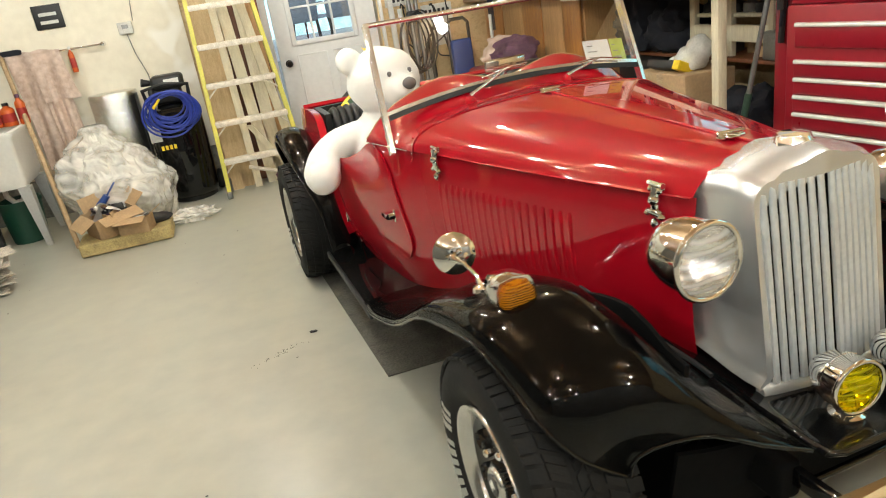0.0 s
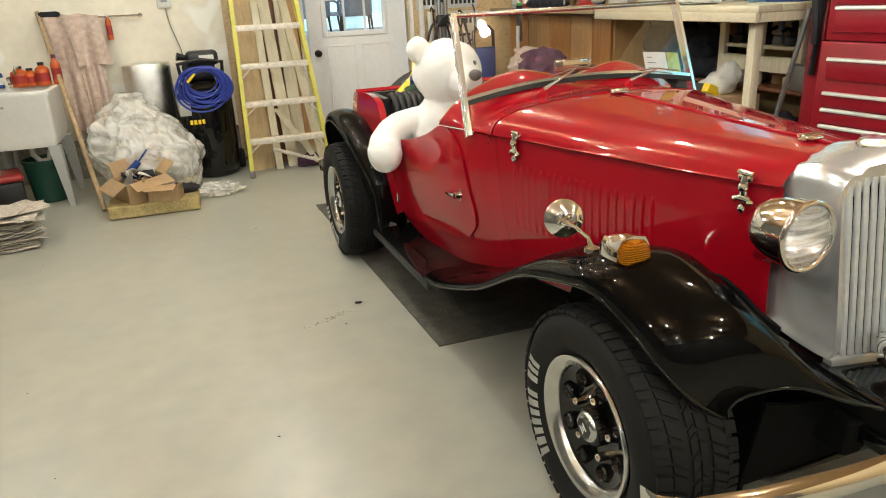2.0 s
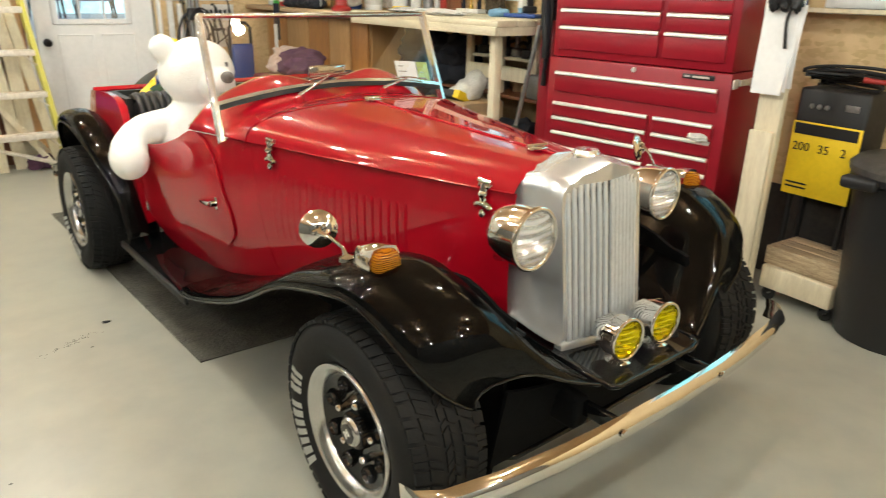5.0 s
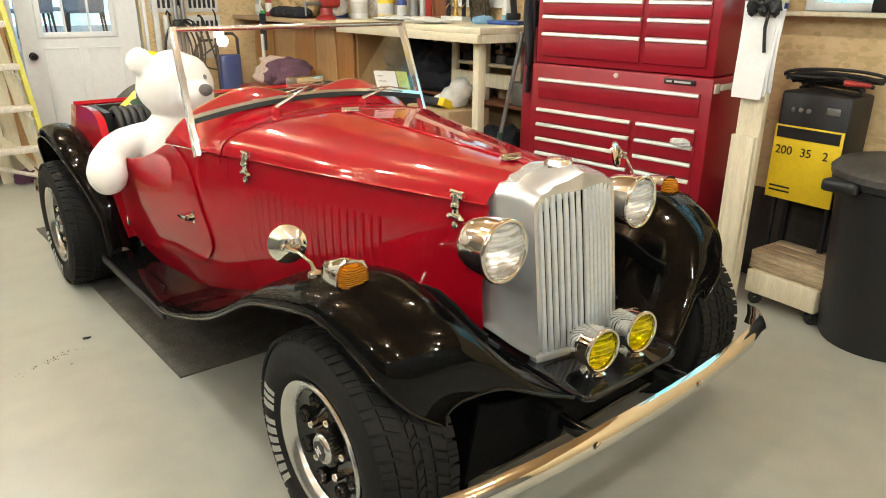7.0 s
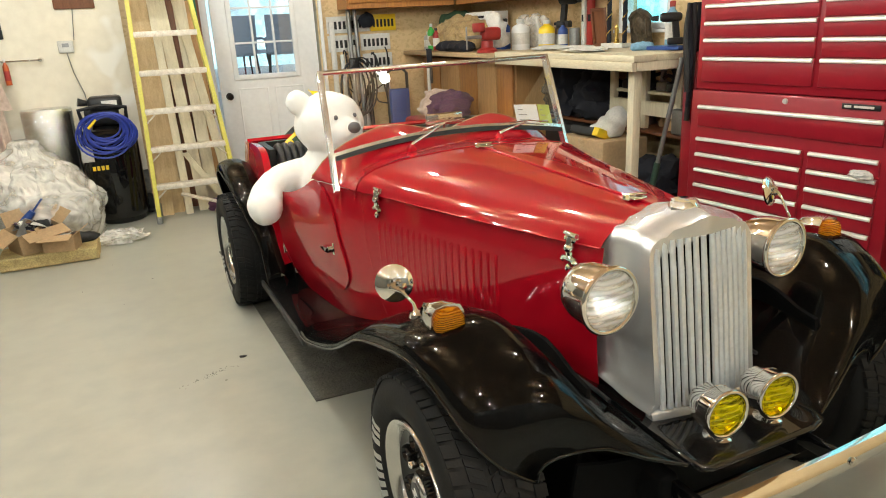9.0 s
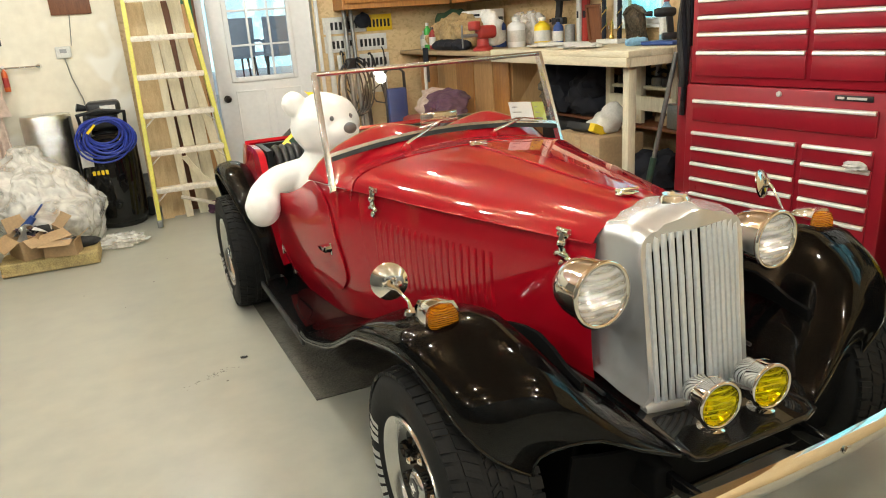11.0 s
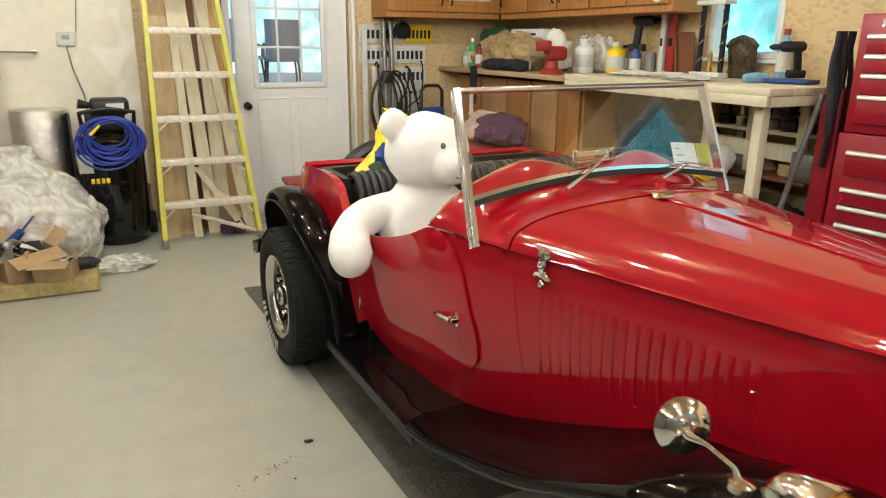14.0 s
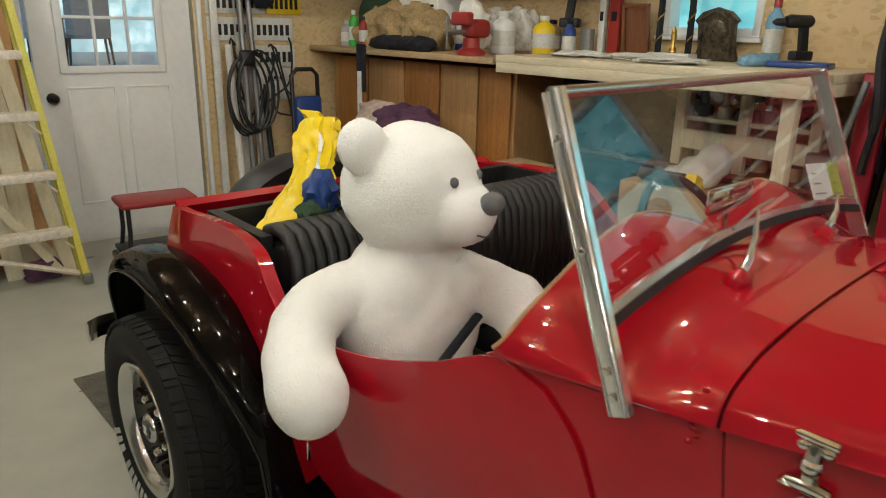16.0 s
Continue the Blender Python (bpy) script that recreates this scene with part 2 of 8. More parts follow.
def box(bm, c, s, bevel=0.0, m=None, seg=2):
    """A box of size s round c, its edges rounded."""
    r = bmesh.ops.create_cube(bm, size=1.0)
    vs = r["verts"]
    for v in vs:
        v.co = Vector((v.co.x * s[0] + c[0], v.co.y * s[1] + c[1], v.co.z * s[2] + c[2]))
    if bevel:
        es = list({e for v in vs for e in v.link_edges})
        r2 = bmesh.ops.bevel(bm, geom=es, offset=min(bevel, min(s) * 0.45), segments=seg, profile=0.5, affect="EDGES")
        vs = list({v for f in r2["faces"] for v in f.verts} | {v for v in vs if v.is_valid})
    if m is not None:
        bmesh.ops.transform(bm, matrix=m, verts=vs)
    return bm


def loft(bm, rings, closed=True, caps=True):
    """Skin of rings that have equally many points."""
    rows = [[bm.verts.new(p) for p in r] for r in rings]
    n = len(rows[0])
    for a, b in zip(rows, rows[1:]):
        for i in range(n if closed else n - 1):
            j = (i + 1) % n
            bm.faces.new((a[i], a[j], b[j], b[i]))
    if caps and closed:
        bm.faces.new(rows[0][::-1])
        bm.faces.new(rows[-1])
    return bm


def frame_of(d):
    d = Vector(d).normalized()
    up = Vector((0, 0, 1)) if abs(d.z) < 0.95 else Vector((1, 0, 0))
    a = d.cross(up).normalized()
    return a, a.cross(d).normalized()


def tube(bm, pts, r, n=10, caps=True, closed_path=False):
    """A round bar along pts; r a number or one for each point."""
    pts = [Vector(p) for p in pts]
    rs = r if isinstance(r, (list, tuple)) else [r] * len(pts)
    rings, a = [], None
    for i, p in enumerate(pts):
        d = (pts[min(i + 1, len(pts) - 1)] - pts[max(i - 1, 0)])
        if closed_path:
            d = pts[(i + 1) % len(pts)] - pts[i - 1]
        d.normalize()
        if a is None:
            a, _ = frame_of(d)
        a = (a - d * a.dot(d)).normalized()
        b = d.cross(a)
        rings.append([p + rs[i] * (math.cos(t) * a + math.sin(t) * b) for t in [2 * math.pi * k / n for k in range(n)]])
    if closed_path:
        rings.append(rings[0])
        loft(bm, rings, True, False)
        bmesh.ops.remove_doubles(bm, verts=bm.verts[:], dist=1e-5)
        return bm
    return loft(bm, rings, True, caps)


def lathe(bm, prof, m=None, n=32, close=False):
    """Turns (radius, height) pairs round z, then moves by m."""
    rings = [[Vector((r * math.cos(2 * math.pi * k / n), r * math.sin(2 * math.pi * k / n), h)) for k in range(n)] for r, h in prof]
    if m is not None:
        rings = [[m @ p for p in ring] for ring in rings]
    return loft(bm, rings, True, not close)


def grid(bm, f, nu, nv, thick=0.0):
    """A sheet f(u, v), u and v from 0 to 1, given depth along its normal when thick."""
    vs = [[bm.verts.new(f(i / nu, j / nv)) for j in range(nv + 1)] for i in range(nu + 1)]
    fs = [bm.faces.new((vs[i][j], vs[i + 1][j], vs[i + 1][j + 1], vs[i][j + 1])) for i in range(nu) for j in range(nv)]
    if thick:
        bm.normal_update()
        bmesh.ops.solidify(bm, geom=fs, thickness=thick)
    return bm


def lerp(tab, x):
    """Smooth reading of a table of (x, value)."""
    if x <= tab[0][0]:
        return tab[0][1]
    for k in range(len(tab) - 1):
        (x0, y0), (x1, y1) = tab[k], tab[k + 1]
        if x <= x1:
            h = x1 - x0
            m0 = (y1 - tab[k - 1][1]) / (x1 - tab[k - 1][0]) if k else (y1 - y0) / h
            m1 = (tab[k + 2][1] - y0) / (tab[k + 2][0] - x0) if k + 2 < len(tab) else (y1 - y0) / h
            t = (x - x0) / h
            return (2 * t**3 - 3 * t**2 + 1) * y0 + (t**3 - 2 * t**2 + t) * h * m0 + (3 * t**2 - 2 * t**3) * y1 + (t**3 - t**2) * h * m1
    return tab[-1][1]


def span(a, b, n):
    return [a + (b - a) * k / n for k in range(n + 1)]


def structure(name, label, category, *boxes, mat, smooth=False, bevel=0.0):
    bm = B()
    for c, s in boxes:
        box(bm, c, s, bevel)
    return tagged(part(name, bm, mat, smooth=smooth), label, category, kind="structure")


# ---- structure ----
X0, X1, Y0, Y1 = -2.7, 4.2, -1.6, 8.62
structure("floor", "smooth pale grey painted concrete garage floor", "floor", (((X0 + X1) / 2, (Y0 + Y1) / 2, -0.1), (X1 - X0 + 0.6, Y1 - Y0 + 0.6, 0.2)), mat="floor")
structure("ceiling", "bare brown boarded garage ceiling", "ceiling", (((X0 + X1) / 2, (Y0 + Y1) / 2, CEIL + 0.06), (X1 - X0 + 0.6, Y1 - Y0 + 0.6, 0.12)), mat="ceiling")
DX0, DX1, DZ = 1.62, 2.60, 2.08
T = 0.15
structure("wall_north", "chipboard sheathed end wall of the garage", "wall",
          (((X0 + DX0) / 2, Y1 + T / 2, CEIL / 2), (DX0 - X0, T, CEIL)), (((DX1 + X1) / 2, Y1 + T / 2, CEIL / 2), (X1 - DX1, T, CEIL)),
          (((DX0 + DX1) / 2, Y1 + T / 2, (DZ + CEIL) / 2), (DX1 - DX0, T, CEIL - DZ)), mat="osb")
structure("drywall_lining", "cream painted drywall with patched filler spots", "wall", (((X0 + 0.93) / 2, Y1 - 0.03, (0.33 + CEIL) / 2), (0.93 - X0, 0.06, CEIL - 0.33)), mat="drywall")
structure("block_footing", "grey concrete block footing below the drywall", "wall", (((X0 + 0.93) / 2, Y1 - 0.02, 0.16), (0.93 - X0, 0.04, 0.32)), mat="block")
# east wall with two windows
WIN = [(5.66, 6.20, 1.33, 2.2), (2.3, 3.62, 1.33, 2.32)]
eb = []
ys = [Y0] + sorted(v for w in WIN for v in w[:2]) + [Y1]
for a, b in zip(ys[0::2], ys[1::2]):
    eb.append(((X1 + T / 2, (a + b) / 2, CEIL / 2), (T, b - a, CEIL)))
for a, b, z0, z1 in WIN:
    eb.append(((X1 + T / 2, (a + b) / 2, z0 / 2), (T, b - a, z0)))
    eb.append(((X1 + T / 2, (a + b) / 2, (z1 + CEIL) / 2), (T, b - a, CEIL - z1)))
structure("wall_east", "bare chipboard side wall of the garage", "wall", *eb, mat="osb")
structure("wall_west", "dusty grey side wall", "wall", ((X0 - T / 2, (Y0 + Y1) / 2, CEIL / 2), (T, Y1 - Y0, CEIL)), mat="westwall")
structure("wall_south", "closed dark garage door", "wall", (((X0 + X1) / 2, Y0 - T / 2, CEIL / 2), (X1 - X0 + 0.3, T, CEIL)), mat="southwall")

# ---- the car ----
car = thing("car", "red and black vintage style open roadster with chrome trim", "car", pose(2.162, 3.337, 0, 0, 0, 2))
WID = [(-0.02, 0.188), (0.065, 0.219), (0.45, 0.335), (0.89, 0.452), (1.0, 0.488), (1.19, 0.543), (1.5, 0.582), (1.85, 0.615), (2.3, 0.622), (2.45, 0.618), (2.8, 0.57)]
BELT = [(0.9, 0.85), (1.37, 0.842), (1.5, 0.79), (1.65, 0.745), (1.8, 0.725), (1.9, 0.735), (1.97, 0.785), (2.04, 0.85), (2.13, 0.876), (2.3, 0.880), (2.54, 0.860), (2.8, 0.85)]
SILL = [(-0.02, 0.40), (0.6, 0.41), (0.73, 0.41), (0.98, 0.339), (1.2, 0.27), (1.34, 0.245), (1.6, 0.24), (1.8, 0.285), (1.92, 0.36), (2.05, 0.42), (2.8, 0.42)]
CREASE = 0.852
HOOD_X = 0.02


def seam_y(z):
    """The bonnet's rear edge on the body's side leans forward towards the sill."""
    return 1.022 - 0.17 * max(0.0, 0.85 - z)


def flank(y, z, s, out=0.0):
    """A point of the body's side."""
    w = lerp(WID, y)
    tuck = 0.055 * max(0, (0.62 - z) / 0.37) ** 2 + 0.03 * max(0, (z - 0.62) / 0.3) ** 2
    return Vector((s * (w - tuck + out), y, z))


def hood_ring(y, n=13):
    """Half of the bonnet's section, from the middle outwards: (x, z)."""
    w, zt = lerp(WID, y), 0.925 + 0.036 * max(0, min(1, y))
    prof = [(0, 0), (0.18, -0.002), (0.36, -0.006), (0.54, -0.012), (0.68, -0.020), (0.78, -0.028), (0.86, -0.038), (0.92, -0.050), (0.96, -0.062), (0.985, -0.075), (0.997, -0.088), (1.0, -0.1), (1.003, None)]
    out = []
    for a, d in prof:
        out.append((a * w, CREASE if d is None else max(CREASE + 0.001, zt + d)))
    return out


for s, side in ((-1, "near"), (1, "far")):
    bm = B()
    grid(bm, lambda u, v, s=s: (lambda r: Vector((HOOD_X * (1 - v) + s * max(r[0], 0.0015), -0.012 + 1.032 * u, r[1])))(hood_ring(-0.012 + 1.032 * u)[round(v * 12)]), 24, 12, 0.002)
    part("hood_panel", bm, "red", car)
    bm = B()
    grid(bm, lambda u, v, s=s: (lambda z: flank(-0.012 + (seam_y(z) - 0.001 + 0.012) * u, z, s, -0.002))(0.33 + (CREASE - 0.003 - 0.33) * v), 22, 10, 0.002)
    hood_side = part("hood_side", bm, "red", car)
    # louvres
    for k in range(19):
        y = 0.918 - 0.0321 * k
        zt, zb = 0.757, 0.515 + 0.0028 * k
        p0, p1 = flank(y - 0.012, zb, s, -0.001), flank(y, zt, s, -0.001)
        bm = B()
        rings = []
        for t in span(0, 1, 12):
            c = p0.lerp(p1, t)
            h = 0.0085 * min(1, 9 * t + 0.05, 14 * (1 - t) + 0.05) ** 0.5
            rings.append([c + Vector((0, -0.009, 0)), c + Vector((s * h * 0.55, -0.005, 0)), c + Vector((s * h * 0.95, 0.001, 0)), c + Vector((s * h, 0.006, 0)), c + Vector((s * h * 0.2, 0.0075, 0)), c + Vector((0, 0.008, 0))])
        loft(bm, rings, False)
        part("louvre", bm, "red", hood_side)
    # body side, in front of and under the door
    bm = B()

    def body_side(u, v, s=s):
        y = 1.0 + (1.93 - 1.0) * u
        a, b = lerp(SILL, y), min(lerp(BELT, y) - 0.006, 0.8475)
        y += (seam_y(a + (b - a) * v) + 0.0015 - 1.0) * (1 - u)
        return flank(y, a + (b - a) * v, s, -0.003)
    grid(bm, body_side, 30, 12, 0.002)
    part("side_panel", bm, "red", car)
    bm = B()
    DBOT = [(1.1, 0.425), (1.22, 0.40), (1.5, 0.365), (1.89, 0.335)]
    DFR = [(0.25, 1.145), (0.43, 1.131), (0.53, 1.124), (0.63, 1.156), (0.75, 1.204), (0.80, 1.252), (0.83, 1.30), (0.85, 1.378)]

    def door_pt(u, v, s=s):
        y = lerp(DFR, 0.42 + 0.425 * v)
        y = y + (1.885 - y) * u
        a, b = lerp(DBOT, y), lerp(BELT, y)
        corner = 0.05 * (max(0, (0.12 - u) / 0.12) ** 2 + max(0, (u - 0.9) / 0.1) ** 2) * max(0, 1 - 6 * v)
        return flank(y, a + corner + (b - a - corner) * v, s, 0.0022)
    grid(bm, door_pt, 24, 16, 0.007)
    door = part("car_door", bm, "red", car, "red panelled car door with a low cutaway top")
    bm = B()
    h = flank(1.212, 0.588, s)
    tube(bm, [h, h + Vector((s * 0.03, 0, 0))], [0.016, 0.013], 12)
    tube(bm, [h + Vector((s * 0.032, -0.008, 0)), h + Vector((s * 0.034, 0.05, -0.004)), h + Vector((s * 0.03, 0.10, -0.012))], [0.011, 0.009, 0.005], 10)
    box(bm, h + Vector((s * 0.006, 0, 0)), (0.008, 0.026, 0.05), 0.003)
    part("door_handle", bm, "chrome", door, "chrome lever handle")
    bm = B()
    h = flank(1.895, 0.42, s)
    box(bm, h + Vector((s * 0.006, 0, 0)), (0.02, 0.022, 0.05), 0.004)
    tube(bm, [h + Vector((s * 0.014, 0.008, -0.028)), h + Vector((s * 0.014, 0.008, 0.028))], 0.006, 8)
    part("hinge", bm, "chrome", door)
    # rear quarter
    bm = B()

    def quarter(u, v, s=s):
        y = 1.89 + (2.75 - 0.21 * v - 1.89) * u
        a, b = lerp(SILL, y), lerp(BELT, y)
        return flank(y, a + (b - a) * v, s)
    grid(bm, quarter, 26, 10, 0.035)
    part("rear_quarter", bm, "red", car)
    # latches on the bonnet's side
    for y in (0.913, 0.072):
        bm = B()
        c = flank(y, 0.845, s)
        box(bm, c + Vector((s * 0.006, 0, 0.024)), (0.010, 0.050, 0.018), 0.004)
        tube(bm, [c + Vector((s * 0.012, -0.026, 0.028)), c + Vector((s * 0.012, 0.026, 0.028))], 0.007, 10)
        for d in (-0.016, 0.016):
            lathe(bm, [(0.001, -0.009), (0.007, -0.006), (0.009, 0), (0.007, 0.006), (0.001, 0.009)], Matrix.Translation(c + Vector((s * 0.014, d, 0.016))), 10)
        tube(bm, [c + Vector((s * 0.012, 0, 0.022)), c + Vector((s * 0.017, 0, -0.004)), c + Vector((s * 0.015, 0, -0.044))], [0.011, 0.013, 0.010], 12)
        lathe(bm, [(0.001, -0.014), (0.012, -0.010), (0.016, 0), (0.012, 0.010), (0.001, 0.014)], Matrix.Translation(c + Vector((s * 0.018, 0, -0.008))), 14)
        tube(bm, [c + Vector((s * 0.016, -0.026, -0.040)), c + Vector((s * 0.018, 0.0, -0.036)), c + Vector((s * 0.016, 0.026, -0.040))], [0.009, 0.012, 0.009], 10)
        for d in (-0.026, 0.026):
            lathe(bm, [(0.001, -0.009), (0.008, -0.006), (0.011, 0), (0.008, 0.006), (0.001, 0.009)], Matrix.Translation(c + Vector((s * 0.017, d, -0.044))), 10)
        lathe(bm, [(0.001, -0.016), (0.009, -0.010), (0.012, 0), (0.008, 0.009), (0.001, 0.013)], Matrix.Translation(c + Vector((s * 0.018, 0, -0.064))), 12)
        part("bonnet_latch", bm, "chrome", car, "chrome bonnet catch")

# strip along the bonnet's middle, and its two catches
bm = B()
tube(bm, [(HOOD_X, -0.01, 0.927), (HOOD_X, 0.5, 0.945), (HOOD_X, 1.01, 0.962)], 0.005, 8)
part("hood_hinge", bm, "red", car)
for y, z in ((0.98, 0.964), (0.10, 0.932)):
    bm = B()
    box(bm, (HOOD_X, y, z), (0.070, 0.024, 0.008), 0.003)
    box(bm, (HOOD_X - 0.012, y - 0.006, z + 0.004), (0.030, 0.046, 0.008), 0.003)
    tube(bm, [(HOOD_X - 0.034, y + 0.012, z + 0.009), (HOOD_X + 0.034, y - 0.006, z + 0.010)], 0.0055, 8)
    for d in (-0.026, 0.022):
        lathe(bm, [(0.001, 0), (0.009, 0.003), (0.006, 0.011), (0.001, 0.013)], Matrix.Translation((HOOD_X + d, y, z)), 12)
    part("hood_fitting", bm, "chrome", car, "chrome hinge fitting on the bonnet")

# scuttle with its two humps
HUMP = [(0, 0.972), (0.11, 1.010), (0.26, 1.032), (0.417, 0.984), (0.496, 0.940), (0.545, 0.89), (0.566, 0.848)]
bm = B()


def scuttle(u, v):
    q = abs(2 * v - 1)
    s = -1 if v < 0.5 else 1
    k = q * 12
    i = min(11, int(k))
    r = hood_ring(1.022)
    ax, az = r[i][0] + (r[i + 1][0] - r[i][0]) * (k - i), r[i][1] + (r[i + 1][1] - r[i][1]) * (k - i)
    hx = min(0.566, 0.60 * q)
    hz = lerp(HUMP, hx) if q < 0.93 else lerp(HUMP, 0.558) + (0.848 - lerp(HUMP, 0.558)) * (q - 0.93) / 0.07
    end = 1.345 + 0.02 * s * q if q < 0.75 else 1.345 + 0.02 * s * q + (0.037 - 0.02 * s * q + 0.0) * ((q - 0.75) / 0.25) ** 2
    t = u
    tt = max(0, (t - 0.38) / 0.62)
    sm = tt * tt * (3 - 2 * tt)
    return Vector((HOOD_X * (1 - q) + s * (ax + (hx - ax) * t), 1.024 + (end - 1.024) * t, az + (hz - az) * sm))


grid(bm, scuttle, 16, 48, 0.004)
part("scuttle", bm, "red", car)
bm = B()
tube(bm, [scuttle(1, v) + Vector((0, 0.004, 0.002)) for v in span(0.02, 0.98, 48)], 0.005, 8)
part("cockpit_trim", bm, material("tan_piping", (0.38, 0.22, 0.10), 0.6), car)
bm = B()
box(bm, (0, 1.36, 0.83), (0.84, 0.03, 0.24), 0.01)
part("dashboard", bm, "red", car)
for x in (0.12, 0.02, -0.1):
    bm = B()
    lathe(bm, [(0.001, 0.006), (0.036, 0.006), (0.042, 0), (0.042, -0.01)], pose(x, 1.382, 0.88, -90), 20)
    part("gauge", bm, "chrome", car)

# rear panel, tub floor, seats
bm = B()
grid(bm, lambda u, v: Vector(((u - 0.5) * 2 * lerp(WID, 2.75 - 0.21 * v), 2.75 - 0.21 * v, 0.42 + 0.44 * v)), 10, 8, 0.03)
part("rear_panel", bm, "red", car)
bm = B()
box(bm, (0, 1.85, 0.30), (0.84, 1.7, 0.04), 0.01)
box(bm, (0, 2.28, 0.66), (1.14, 0.40, 0.03), 0.01)
box(bm, (0, 1.2, 0.5), (0.9, 0.03, 0.5), 0.01)
part("tub_floor", bm, "leather", car)
bm = B()
box(bm, (0, 2.11, 0.665), (1.10, 0.11, 0.39), 0.04, seg=4)
seat_back = part("seat_back", bm, "leather", car, "black pleated vinyl seat back")
for k in range(34):
    bm = B()
    x = -0.535 + 0.0324 * k
    tube(bm, [(x, 2.042, 0.52), (x, 2.03, 0.70), (x, 2.045, 0.83), (x, 2.075, 0.872), (x, 2.12, 0.882), (x, 2.165, 0.868), (x, 2.18, 0.83)], 0.0172, 8)
    part("pleat", bm, "leather", seat_back)
for x in (-0.27, 0.27):
    bm = B()
    box(bm, (x, 1.78, 0.42), (0.5, 0.5, 0.16), 0.05, seg=4)
    part("seat_cushion", bm, "leather", car)
bm = B()
loft(bm, [[Vector((x, y, z)) for x, y in ((-0.58, 2.12), (-0.575, 2.43), (0.575, 2.43), (0.58, 2.12), (0.55, 2.12), (0.545, 2.40), (-0.545, 2.40), (-0.55, 2.12))] for z in (0.72, 0.868)])
part("tub_lining", bm, "leather", car)
# steering wheel
bm = B()
SW = pose(0.27, 1.50, 0.84, 60, 0, 0)
tube(bm, [SW @ Vector((0.18 * math.cos(a), 0.18 * math.sin(a), 0)) for a in span(0, 2 * math.pi, 40)[:-1]], 0.011, 8, closed_path=True)
for a in (0.3, 2.84, -1.57):
    tube(bm, [SW @ Vector((0, 0, 0)), SW @ Vector((0.18 * math.cos(a), 0.18 * math.sin(a), 0))], 0.008, 6)
lathe(bm, [(0.001, 0.02), (0.03, 0.015), (0.035, -0.02), (0.02, -0.25)], SW, 16)
part("steering_wheel", bm, "blackplastic", car)
# folded top and spare wheel cover behind the tub
bm = B()
lathe(bm, [(0.001, 0.08), (0.2, 0.085), (0.30, 0.06), (0.325, 0.0), (0.31, -0.06), (0.2, -0.07), (0.001, -0.07)], pose(-0.14, 2.71, 0.64, -78), 40)
part("spare_wheel_cover", bm, "leather", car, "black vinyl spare wheel cover")

# windscreen
for s in (-1, 1):
    bm = B()
    a, b = Vector((0.013 + s * 0.549, 1.165 + 0.022 * s, 0.832)), Vector((0.028 + s * 0.534, 1.354 + 0.022 * s, 1.268))
    d = (b - a).normalized()
    side = Vector((s, 0, 0))
    f = d.cross(side).normalized()
    loft(bm, [[p + side * x * 0.008 + f * y * 0.018 for x, y in ((-1, -1), (0.6, -1), (1, -0.5), (1, 0.5), (0.6, 1), (-1, 1))] for p in (a, a.lerp(b, 0.5), b)])
    tube(bm, [p + side * 0.007 + f * 0.011 for p in (a, b)], 0.0045, 8)
    tube(bm, [p + side * 0.007 - f * 0.013 for p in (a, b)], 0.003, 8)
    post = part("windscreen_post", bm, "brightalu", car, "polished metal windscreen post")
    for t in (0.06, 0.14, 0.5, 0.85):
        bm = B()
        lathe(bm, [(0.001, 0.004), (0.006, 0.003), (0.007, 0)], Matrix.Translation(a.lerp(b, t) + side * 0.011) @ pose(0, 0, 0, 0, 90 * s, 0), 10)
        part("screw", bm, "chrome", post)
    bm = B()
    for k in range(8):
        lathe(bm, [(0.001, 0.004), (0.005, 0.002), (0.006, 0)], Matrix.Translation(flank(1.06 - 0.008 * (k % 2), 0.815 + 0.011 * k, s, 0.0)) @ pose(0, 0, 0, 0, 90 * s, 0), 8)
    part("rivet_row", bm, "red", car)


def screen_pt(x, t):
    """A point of the windscreen, t from the scuttle to the top rail."""
    z0 = 0.996 - 0.046 * (x / 0.53) ** 2
    z = z0 + (1.262 - z0) * t
    return Vector((x + 0.02 + 0.01 * t, 1.352 - 0.44 * (1.262 - z) + 0.03 * x, z))


bm = B()
grid(bm, lambda u, v: screen_pt((2 * u - 1) * 0.527, v), 16, 6)
pane = part("windscreen_glass", bm, "glass", car, "clear windscreen glass")
pane.visible_shadow = False
bm = B()
tube(bm, [Vector((-0.510, 1.332, 1.264)), Vector((0.568, 1.376, 1.264))], 0.010, 10)
part("windscreen_top_rail", bm, "steel", car)
bm = B()
grid(bm, lambda u, v: screen_pt((2 * u - 1) * 0.538, 0.030 + 0.042 * v) + Vector((0, -0.010, 0)), 24, 2, 0.012)
part("windscreen_bottom_rail", bm, "brightalu", car, "bright metal windscreen base rail")
bm = B()
grid(bm, lambda u, v: screen_pt((2 * u - 1) * 0.532, 0.0) + Vector((0, -0.013 + 0.005 * v, -0.008 + 0.017 * v)), 24, 2, 0.010)
part("windscreen_seal", bm, "blackplastic", car, "black rubber seal")
